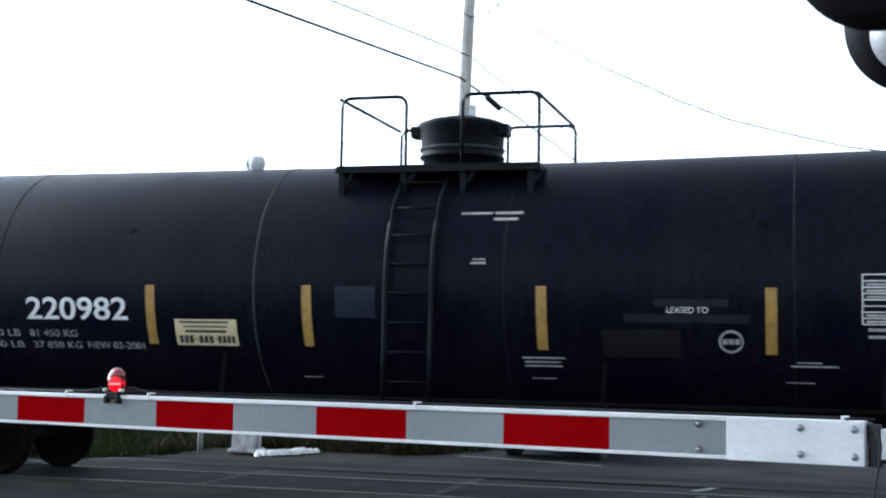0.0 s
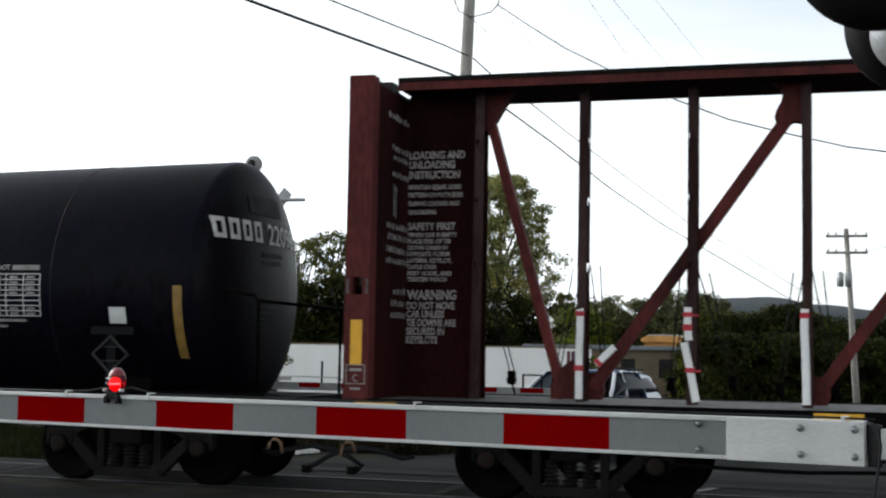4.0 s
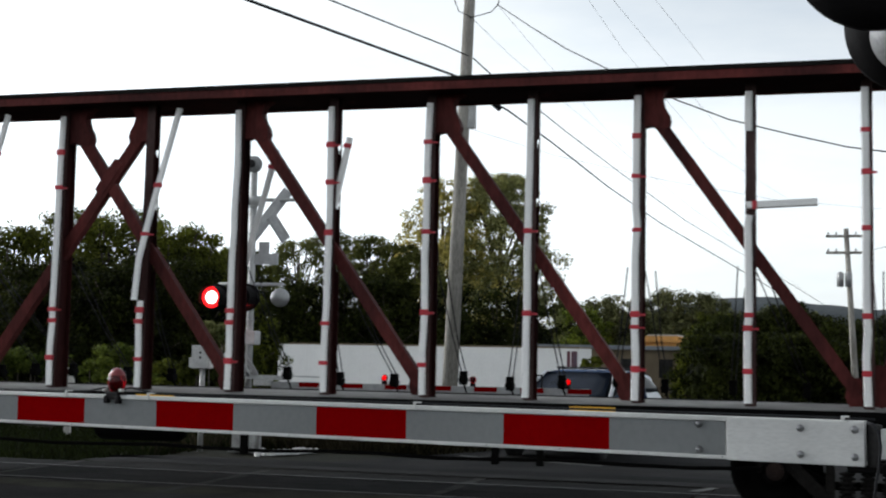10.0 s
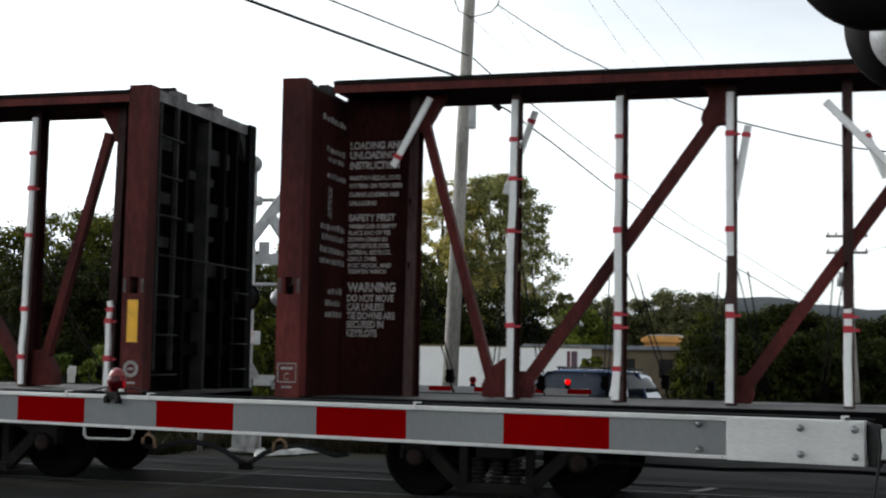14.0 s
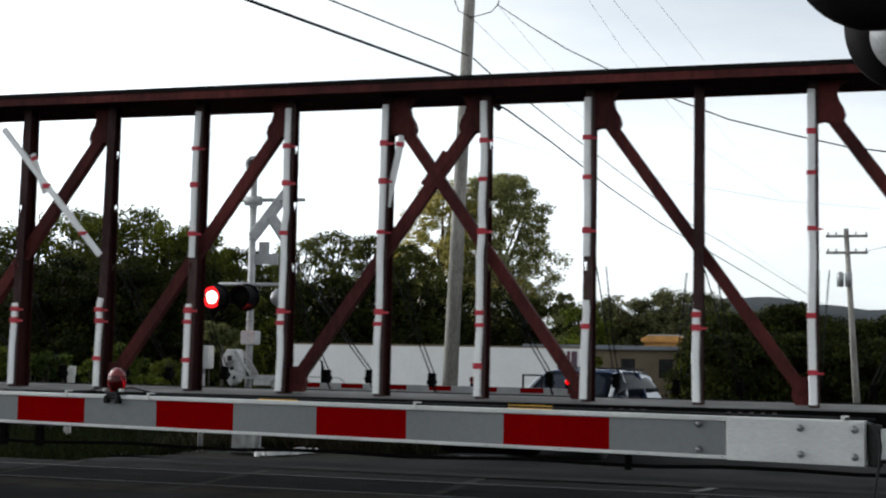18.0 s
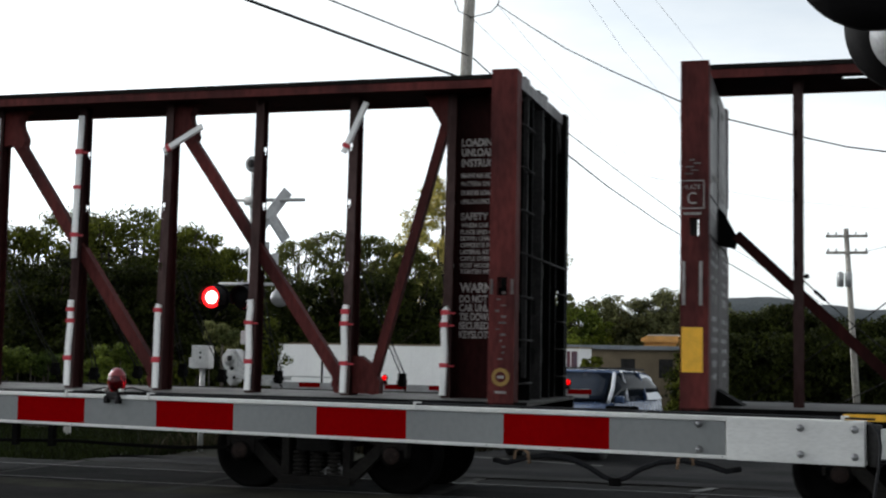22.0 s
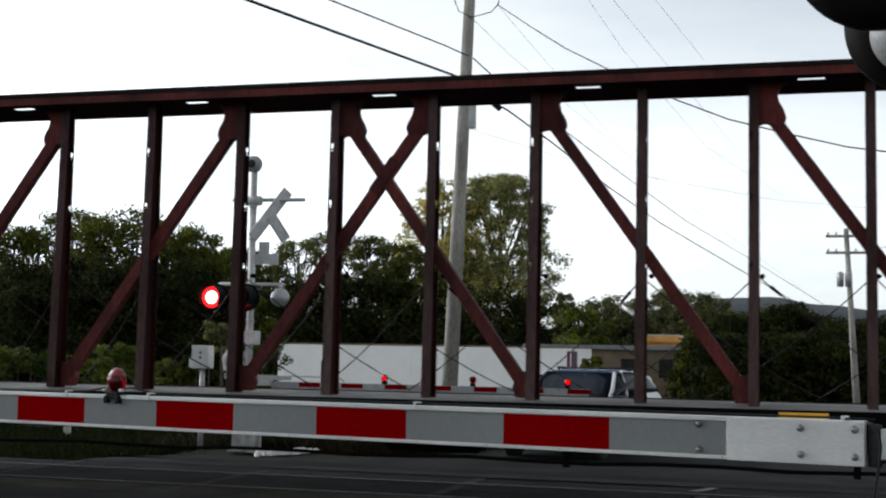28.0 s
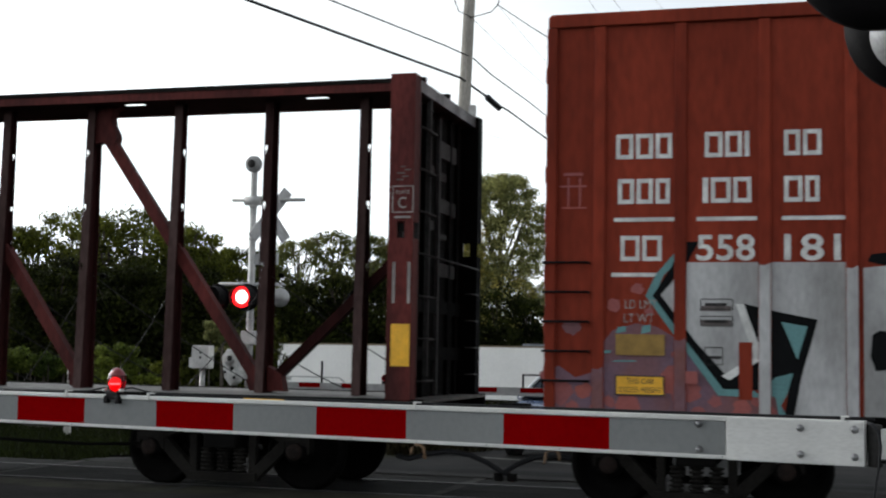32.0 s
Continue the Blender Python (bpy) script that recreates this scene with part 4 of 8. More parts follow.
        part("gusset", bm, OXIDE, car, "gusset plate")
    bm = shape()
    zc = 3.63 if kind == "three" else 3.685
    bar(bm, (-0.135, zc - 0.195), (0.135, zc + 0.195), 0.13, TRUSS - 0.075, TRUSS + 0.075)
    part("splice_plate", bm, OXIDE, car, "splice plate where two braces cross")
    for s in (-1, 1):
        p0, p1 = (px(0), px(1)) if s < 0 else (px(17), px(16))
        if kind != "three":
            bm = shape()
            e = 0.0 if s > 0 and kind == "one" else 0.13
            bar(bm, (s * (10.05 + e), 4.25), (s * (9.16 + e), 1.07), 0.105, TRUSS - 0.06, TRUSS + 0.06)
            part("diagonal", bm, OXIDE, car, "slanting brace")
            bm = shape()
            slab(bm, [(p0 - s * 0.04, hi + 0.02), (p0 - s * 0.36, hi + 0.02), (p0 - s * 0.16, hi - 0.32), (p0 - s * 0.12, hi - 0.42), (p0 - s * 0.04, hi - 0.42)], TRUSS - 0.075, TRUSS + 0.075)
            part("gusset", bm, OXIDE, car, "gusset plate")
            bm = shape()
            slab(bm, [(p1 + s * 0.03, lo), (p1 + s * 0.36, lo), (p1 + s * 0.37, lo + 0.14), (p1 + s * 0.26, lo + 0.34), (p1 + s * 0.12, lo + 0.44), (p1 + s * 0.03, lo + 0.44)], TRUSS - 0.075, TRUSS + 0.075)
            part("gusset", bm, OXIDE, car, "gusset plate")
            bm = shape()
            e0, e1 = sorted((s * (HALF - 0.27 if s < 0 else HALF - 0.40), p0 + s * 0.012))
            box(bm, e0, e1, -0.05, 0.20, DECK, CHORD - 0.13)
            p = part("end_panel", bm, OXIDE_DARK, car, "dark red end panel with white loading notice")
            for text, h, z, w in NOTICE:
                low = 1.667 + 0.970 * (z - 1.772) if kind == "one" else z - 0.036
                writing(text, h, LETTER_NOTICE, p, side((-11.17 if kind == "one" else -11.12) if s < 0 else 10.36, low, -0.05), "lettering", w, h * 0.055)
        else:
            bm = shape()
            bar(bm, (s * 10.98, 2.90), (s * 9.20, 1.20), 0.115, TRUSS - 0.06, TRUSS + 0.06)
            part("diagonal", bm, OXIDE_DARK, car, "slanting brace")
            bm = shape()
            slab(bm, [(p1 + s * 0.04, lo), (p1 + s * 0.26, lo), (p1 + s * 0.22, lo + 0.20), (p1 + s * 0.04, lo + 0.30)], TRUSS - 0.075, TRUSS + 0.075)
            part("gusset", bm, OXIDE, car, "gusset plate")
        bulkhead(car, s, kind)
        coupler(car, s * HALF, s, 0.80, kind == "one" and s > 0)
        truck(car, s * 9.03)
    for x in STRIPS[kind]:
        bm = shape()
        box(bm, x - 0.235, x + 0.235, -1.386, -1.375, DECK - 0.075, DECK - 0.01)
        part("reflector", bm, YELLOW, car, "yellow strip on the side sill")
    if kind != "three":
        for x, n in ((2.18, 8), (3.35, 11)):
            marks([(k * 0.055, 0.03 * (k % 2), 0.04, 0.022) for k in range(n)], LETTER_DIM, car, side(x, DECK - 0.07, -1.382))
        # reporting mark and number as plain bars on the sill
        marks([(k * 0.076, 0, 0.052, 0.055) for k in range(5)] + [(0.45 + k * 0.064, 0, 0.044, 0.055) for k in range(6)], LETTER_OLD, car, side(-4.11, DECK - 0.085, -1.382))
    if kind == "three":
        rnd = random.Random(3)
        # slack wire tie-downs from every post's hook to the far edge of the deck, fore and aft
        for k in range(18):
            for d in (-1, 1):
                x1 = px(k) + d * rnd.uniform(1.65, 1.95)
                if abs(x1) > HALF - 0.5:
                    continue
                z, drop_ = 2.46 + rnd.uniform(-0.03, 0.03), rnd.uniform(0.04, 0.12)
                bm = shape()
                pipe(bm, [(px(k) + (x1 - px(k)) * u, -0.04 + 1.36 * u, z + (DECK + 0.03 - z) * u - drop_ * 4 * u * (1 - u)) for u in [i / 8 for i in range(9)]], 0.0075, 5)
                part("tie_down_cable", bm, WIREROPE, car, "slack wire tie-down")
                if (k + d) % 3 == 1:
                    e = [(px(k) + (x1 - px(k)) * u, -0.04 + 1.36 * u, z + (DECK + 0.03 - z) * u - drop_ * 4 * u * (1 - u)) for u in (0.09, 0.15)]
                    bm = shape()
                    tube(bm, e[0], e[1], 0.020, 0.016, 6)
                    part("cable_clamp", bm, SOOT_SHADE, car, "dark clamp on a tie-down")
        for k in range(18):
            bm = shape()
            lathe(bm, (px(k) + 0.08, 0.10, 2.46), "y", [(-0.04, 0), (-0.04, 0.028), (0.04, 0.028), (0.04, 0)], 8)
            part("post_hook", bm, SOOT_SHADE, car)
    else:
        wraps(car, WRAPS[kind])
        rnd = random.Random(8)
        # slack pairs of tie-down wires, each with its hanging ratchet winch near the far edge of the deck
        x = -10.2
        while x < 10.2:
            post = min(range(18), key=lambda k: abs(px(k) - x))
            d, up = px(post) + (0.10 if px(post) < x else -0.10) - x, 2.52 + rnd.uniform(-0.05, 0.05)
            z = DECK + rnd.uniform(0.06, 0.14)
            for e in (-0.025, 0.03):
                bm = shape()
                pipe(bm, [(x + d + e * 2, 0.02, up), (x + d * 0.4 + e, 0.72, 0.45 * up + 0.55 * z), (x + e, 1.26, z + 0.15)], 0.008, 5)
                part("tie_down_cable", bm, CABLE, car, "slack wire tie-down")
            bm = shape()
            box(bm, x - 0.045, x + 0.045, 1.20, 1.29, z, z + 0.17)
            tube(bm, (x, 1.17, z + 0.06), (x, 1.32, z + 0.06), 0.052, n=10)
            pipe(bm, [(x, 1.25, z + 0.02), (x + 0.03, 1.31, DECK + 0.02)], 0.014, 5)
            part("winch", bm, SOOT_SHADE, car, "hanging cable winch", 0.006)
            x += rnd.uniform(0.5, 0.95)
    return car


# ---- tank car ----
TANK_R, TANK_Z, TANK_HALF = 1.46, 2.28, 7.34


def tank_car(middle):
    car = empty("tank_car", pose(middle, 0, 0), "black tank car with yellow reflectors and white stencils", "freight car", "cars of the train")
    bm = shape()
    head = [(0.42 * math.sin(a), TANK_R * math.cos(a)) for a in [i * math.pi / 24 for i in range(13)]]
    prof = [(-TANK_HALF - d, r) for d, r in head[::-1]] + [(1.5, TANK_R)] + [(TANK_HALF + d, r) for d, r in head]
    # the barrel's crown rises a little from its middle to the end
    rise = lambda x, z: 0.017 * (x - 1.5) * (z - TANK_Z) / TANK_R if x > 1.5 and z > TANK_Z else 0.0
    lathe(bm, (0, 0, TANK_Z), "x", [(a, r if r > 1e-4 else 0) for a, r in prof], 72)
    for v in bm.verts:
        v.co.z += rise(v.co.x, v.co.z)
    shell = part("tank_shell", bm, TANKBLACK, car, "black riveted cylindrical shell")
    for x in (-5.2, -1.95, 0.86, 3.78, 5.62):
        bm = shape()
        lathe(bm, (x, 0, TANK_Z), "x", [(-0.012, TANK_R - 0.001), (-0.006, TANK_R + 0.004), (0.006, TANK_R + 0.004), (0.012, TANK_R - 0.001)], 72)
        for v in bm.verts:
            v.co.z += rise(v.co.x, v.co.z)
        part("weld_seam", bm, RIBGREY if x == -1.95 else WELD, shell)
    def skin(x0, z0):
        a0 = math.asin(max(-1, min(1, (z0 - TANK_Z) / TANK_R)))
        def warp(a, u):
            t = a0 + u / TANK_R
            z = TANK_Z + (TANK_R + 0.006) * math.sin(t)
            return Vector((x0 + a, -(TANK_R + 0.006) * math.cos(t), z + rise(x0 + a, z)))
        return warp
    # bands of reflective tape
    for x, low, tall in ((-7.30, 1.45, 0.86), (-3.21, 1.61, 0.68), (-1.33, 1.61, 0.68), (1.26, 1.61, 0.68), (3.56, 1.60, 0.68), (7.23, 1.45, 0.86)):
        bm = shape()
        rows = [[bm.verts.new(skin(x, low)(a, tall * k / 6)) for a in (-0.055, 0.055)] for k in range(7)]
        for p, q in zip(rows, rows[1:]):
            bm.faces.new((p[0], p[1], q[1], q[0]))
        part("reflector", bm, YELLOW_OLD, shell, "yellow reflective strip")
    W = lambda text, h, x, z, w, m=LETTER: writing(text, h, m, shell, skin(x, z), "lettering", w)
    writing("220982", 0.25, LETTER, shell, skin(-4.80, 1.875), "lettering", 1.30, 0.005)
    marks([(-1.05 + k * 0.25, 0, 0.18, 0.25) for k in range(4)], LETTER, shell, skin(-5.10, 1.875), "name_block", "plain white letter blocks")
    W("LD LMT 179600 LB", 0.085, -6.25, 1.675, 1.33, LETTER_OLD)
    W("81 450 KG", 0.085, -4.79, 1.675, 0.62, LETTER_OLD)
    W("LT WT   83400 LB", 0.085, -6.25, 1.545, 1.35, LETTER_OLD)
    W("37 850 KG", 0.085, -4.77, 1.545, 0.63, LETTER_OLD)
    W("NEW 02-2001", 0.085, -4.06, 1.55, 0.72, LETTER_OLD)
    marks([(0, 0, 0.75, 0.31)], CREAM, shell, skin(-2.92, 1.60), "emergency_sign", "cream sign panel with dark bars")
    lift = lambda a, u: skin(-2.92, 1.60)(a, u) + Vector((0, -0.004, 0))
    marks([(0.06, 0.265, 0.60, 0.022), (0.10, 0.215, 0.54, 0.018), (0.12, 0.155, 0.50, 0.03)], BLACKINK, shell, lift, "sign_bar")
    marks([(0.04 + k * 0.062, 0.03, 0.048, 0.09) for k in range(3)] + [(0.235, 0.065, 0.03, 0.018)] + [(0.28 + k * 0.062, 0.03, 0.048, 0.09) for k in range(3)] + [(0.47, 0.065, 0.03, 0.018)] + [(0.51 + k * 0.055, 0.03, 0.042, 0.09) for k in range(4)], BLACKINK, shell, lift, "sign_bar")
    marks([(0, 0, 0.46, 0.34)], mat("blue_grey_patch", (0.012, 0.017, 0.028), 0.5, spec=0.15), shell, skin(-1.00, 1.92), "patch", "repainted blue-grey patch")
    marks([(0, 0, 0.34, 0.03), (0.37, 0, 0.30, 0.035), (0.36, -0.08, 0.26, 0.035)], LETTER_OLD, shell, skin(0.35, 3.03))
    marks([(0.02, 0.045, 0.14, 0.016), (0, 0, 0.17, 0.026)], LETTER_OLD, shell, skin(0.50, 2.49))
    marks([(0, 0, 0.45, 0.022), (0.02, -0.05, 0.38, 0.022), (0.02, -0.10, 0.40, 0.022), (0.08, -0.26, 0.26, 0.016)], LETTER_OLD, shell, skin(1.03, 1.52))
    marks([(0, 0, 0.22, 0.016)], LETTER_OLD, shell, skin(-1.48, 1.27))
    grey = mat("painted_out_band", (0.011, 0.012, 0.015), 0.6, spec=0.15)
    marks([(0.30, 0.165, 0.74, 0.075), (0, 0, 1.25, 0.09)], grey, shell, skin(2.11, 1.90), "patch", "painted-out grey band")
    marks([(0, 0, 0.79, 0.31)], mat("dull_placard", (0.0075, 0.0072, 0.007), 0.6, spec=0.15), shell, skin(1.88, 1.55), "patch", "dark blank patch")
    W("LEASED TO", 0.06, 2.54, 2.00, 0.41)
    bm = shape()
    n = 28
    ring = [[bm.verts.new(skin(3.17, 1.72)(r * math.cos(2 * math.pi * i / n), r * math.sin(2 * math.pi * i / n))) for i in range(n)] for r in (0.098, 0.122)]
    for i in range(n):
        bm.faces.new((ring[0][i], ring[0][(i + 1) % n], ring[1][(i + 1) % n], ring[1][i]))
    part("emblem", bm, LETTER_OLD, shell, "white ring emblem")
    marks([(-0.08, -0.028, 0.045, 0.056), (-0.022, -0.028, 0.045, 0.056), (0.036, -0.028, 0.045, 0.056)], LETTER_OLD, shell, skin(3.17, 1.72), "emblem_bars")
    marks([(0.06, 0.045, 0.24, 0.016), (0, 0, 0.46, 0.022), (-0.05, -0.20, 0.28, 0.014)], LETTER_OLD, shell, skin(3.74, 1.48))
    # test table
    t = skin(4.41, 1.90)
    rules = [(0, k * 0.06, 1.08, 0.010) for k in range(9)] + [(x, 0, 0.012, 0.49) for x in (0, 0.41, 0.62, 0.85, 1.068)]
    marks(rules, LETTER, shell, t, "table_rule", "white stencilled rule of the test table")
    cells = [(0.04, 0.018 + k * 0.06, 0.24 + 0.06 * (k % 3), 0.026) for k in (0, 1, 4, 5, 6)] + [(0.45 + c * 0.222, 0.018 + k * 0.06, 0.11, 0.026) for c in range(3) for k in (0, 1, 4, 5, 6, 7)]
    marks(cells, LETTER_OLD, shell, t, "table_entry")
    W("DOT", 0.055, 4.92, 2.43, 0.16, LETTER)
    marks([(0.70, 0.53, 0.36, 0.055), (0.06, -0.065, 0.82, 0.032), (0.06, -0.135, 0.56, 0.03)], LETTER_OLD, shell, t)
    for x, z, r in ((-3.52, 2.89, 0.05), (3.48, 2.88, 0.05), (4.16, 3.22, 0.03), (6.48, 2.26, 0.06)):
        bm = shape()
        f = skin(x, z)
        bm.faces.new([bm.verts.new(f(r * math.cos(a), r * 0.8 * math.sin(a))) for a in [i * math.pi / 6 for i in range(12)]])
        part("burn_mark", bm, SCORCH, shell, "dark round burn mark")
    # placard holder
    marks([(0, 0, 0.21, 0.19)], LETTER, shell, skin(6.37, 1.83), "blank_card", "blank white card")
    bm = shape()
    box(bm, 6.43, 6.54, -1.55, -1.40, 1.0, 1.72)
    holder = part("placard_holder", bm, TANKBLACK2, car, "diamond placard holder on a bracket")
    bm = shape()
    box(bm, 6.23, 6.76, -1.56, -1.553, 1.70, 1.79)
    part("holder_top", bm, TANKBLACK2, holder)
    for (ax, az), (bx_, bz), yy in (((6.26, 1.48), (6.48, 1.68), -1.56), ((6.48, 1.68), (6.70, 1.48), -1.562), ((6.26, 1.48), (6.48, 1.28), -1.562), ((6.48, 1.28), (6.70, 1.48), -1.56)):
        bm = shape()
        bar(bm, (ax, az), (bx_, bz), 0.022, yy - 0.01, yy + 0.01)
        part("holder_edge", bm, RIBGREY, holder)
    for z in (1.555, 1.40):
        bm = shape()
        box(bm, 6.34, 6.62, -1.558, -1.54, z, z + 0.015)
        part("holder_clip", bm, RIBGREY, holder)
    marks([(0, 0, 0.10, 0.02), (0, -0.05, 0.10, 0.02)], LETTER, car, side(6.435, 1.20, -1.55))
    # head stencils, on the dished end
    def on_head(a, u):
        y, z = -1.15 + a, 2.79 + u - TANK_Z
        q = max(0.0, 1 - (y * y + z * z) / TANK_R ** 2)
        x = TANK_HALF + 0.42 * math.sqrt(q) + 0.010
        return Vector((x, y, TANK_Z + z + rise(x, TANK_Z + z)))
    for k in range(4):
        marks([(k * 0.245 - 0.05, 0, 0.055, 0.23), (k * 0.245 + 0.075, 0, 0.055, 0.23), (k * 0.245 + 0.005, 0.18, 0.07, 0.05), (k * 0.245 + 0.005, 0, 0.07, 0.05)], LETTER, shell, on_head, "name_block", "plain white letter block", 2)
    writing("220982", 0.23, LETTER, shell, lambda a, u: on_head(a + 1.02, u), "lettering", 1.15, 0.005)
    marks([(0.86, -0.15, 0.55, 0.05), (0.86, -0.24, 0.50, 0.05), (0.80, -0.74, 0.45, 0.035), (0.80, -0.81, 0.40, 0.035), (0.80, -0.88, 0.45, 0.035), (0.80, -0.95, 0.40, 0.035), (0.80, -1.02, 0.30, 0.035)], RIBGREY, shell, on_head)
    marks([(0.66, 0.32, 0.86, 0.22)], RIBGREY, shell, on_head, "patch", "pale worn patch", 6)
    # dome, walkway, rails
    bm = shape()
    lathe(bm, (0, 0, TANK_Z + TANK_R), "z", [(-0.15, 0.46), (0.07, 0.46), (0.07, 0.50), (0.10, 0.50), (0.12, 0.47), (0.15, 0.48), (0.42, 0.50), (0.46, 0.53), (0.48, 0.52), (0.52, 0.42), (0.56, 0.25), (0.58, 0)], 32)
    dome = part("manway_dome", bm, TANKBLACK2, car, "black bolted manway housing")
    bm = shape()
    lathe(bm, (0, 0, TANK_Z + TANK_R), "z", [(0.155, 0.49), (0.155, 0.50), (0.19, 0.502), (0.19, 0.49)], 32)
    part("worn_band", bm, RIBGREY, dome)
    for sx in (-1, 1):
        bm = shape()
        box(bm, sx * 0.50 - 0.09, sx * 0.50 + 0.09, -0.18, 0.02, TANK_Z + TANK_R + 0.32, TANK_Z + TANK_R + 0.46)
        part("hinge", bm, TANKBLACK2, dome, "", 0.02)
    wz = 3.55
    bm = shape()
    for x0, x1, y0, y1 in ((-1.14, 1.14, -1.08, -0.62), (-1.14, -0.62, -0.62, 0.62), (0.62, 1.14, -0.62, 0.62), (-1.14, 1.14, 0.62, 1.08)):
        box(bm, x0, x1, y0, y1, wz, wz + 0.045)
    box(bm, -1.16, 1.16, -1.10, -1.07, wz - 0.02, wz + 0.06)
    part("walkway", bm, TANKBLACK2, car, "black grating walkway round the dome")
    for x in (-1.10, -0.38, 0.30, 1.05):
        bm = shape()
        bar(bm, (x, wz), (x, 3.24), 0.07, -1.06, -0.94)
        bar(bm, (x + 0.12, wz - 0.02), (x + 0.01, 3.38), 0.05, -1.03, -0.97)
        part("walkway_bracket", bm, TANKBLACK2, car)
    def hoop(y, x0, x1):
        c = 0.10
        arc = lambda cx, sg: [(cx + sg * c * math.sin(a), y, 4.37 - c + c * math.cos(a)) for a in [i * math.pi / 8 for i in range(5)]]
        left, right = arc(x0 + c, -1)[::-1], arc(x1 - c, 1)
        return [(x0, y, wz)] + left + right + [(x1, y, wz)]
    for y in (-1.08, 1.08):
        for x0, x1 in ((-1.10, -0.35), (0.29, 1.14)):
            bm = shape()
            pipe(bm, hoop(y, x0, x1), 0.021, 8)
            part("handrail", bm, TANKBLACK2, car, "bent tubular handrail")
    for x in (-1.12, 1.12):
        bm = shape()
        pipe(bm, [(x, -1.08, 4.36), (x, 1.08, 4.36)], 0.021, 8)
        part("handrail", bm, TANKBLACK2, car, "bent tubular handrail")
    # side ladder
    for x in (-0.40, 0.11):
        bm = shape()
        pts = [(x, -(TANK_R + 0.08) * math.cos(a), TANK_Z + (TANK_R + 0.08) * math.sin(a)) for a in [radians(d) for d in range(0, 60, 8)]]
        pipe(bm, [(x, -1.56, 0.95), (x, -1.55, 1.6)] + pts, 0.030, 6)
        part("ladder_rail", bm, TANKBLACK2, car)
    for k in range(8):
        z = 1.25 + k * 0.31
        y = -1.55 if z < TANK_Z else -(TANK_R + 0.08) * math.sqrt(max(0.05, 1 - ((z - TANK_Z) / (TANK_R + 0.08)) ** 2))
        bm = shape()
        pipe(bm, [(-0.42, y, z), (0.10, y, z)], 0.014, 6)
        part("ladder_rung", bm, TANKBLACK2, car)
    # safety valve ahead of the dome
    bm = shape()
    lathe(bm, (-2.60, 0, TANK_Z + TANK_R), "z", [(-0.05, 0.0), (-0.05, 0.085), (0.03, 0.085), (0.05, 0.10), (0.12, 0.105), (0.17, 0.08), (0.19, 0.0)], 16)
    part("safety_valve", bm, GALV, car, "grey safety valve", 0.0)
    # sills, saddles, end platform, railing
    bm = shape()
    box(bm, -8.45, 8.45, -0.28, 0.28, 0.72, 0.98)
    for s in (-1, 1):
        box(bm, s * 7.72 - 0.60, s * 7.72 + 0.60, -1.36, 1.36, 0.93, 1.02)
        box(bm, s * 6.45 - 0.25, s * 6.45 + 0.25, -1.0, 1.0, 0.80, 1.35)
    part("underframe", bm, SOOT_SHADE, car, "black stub sill and end platforms")
    bm = shape()
    pipe(bm, [(-8.3, -1.46, 1.06), (8.3, -1.46, 1.06)], 0.030, 8)
    part("running_rail", bm, SOOT_SHADE, car)
    for x in (-5.6, -2.3, 1.9, 4.6):
        bm = shape()
        bar(bm, (x, 1.05), (x + 0.03, 1.5), 0.05, -1.46, -1.38)
        part("rail_bracket", bm, SOOT_SHADE, car)
    for s in (-1, 1):
        bm = shape()
        pipe(bm, [(s * 8.15, -1.30, 1.02), (s * 8.15, -1.30, 2.08), (s * (8.15 - 0.05), -1.30, 2.16), (s * (8.15 - 0.42), -1.30, 2.22)], 0.022, 8)
        pipe(bm, [(s * 8.15, -1.30, 2.10), (s * 8.15, 1.30, 2.10), (s * 8.15, 1.30, 1.02)], 0.020, 8)
        part("end_railing", bm, SOOT_SHADE, car, "black end railing")
        coupler(car, s * 8.45, s, 0.55)
        truck(car, s * 6.48)
    marks([(0.0, 0, 0.30, 0.055)], RIBGREY, car, side(6.60, 0.955, -1.362))
    marks([(0.42 + k * 0.09, 0, 0.07, 0.04) for k in range(8)], LETTER_OLD, car, side(6.60, 0.96, -1.364))
    return car


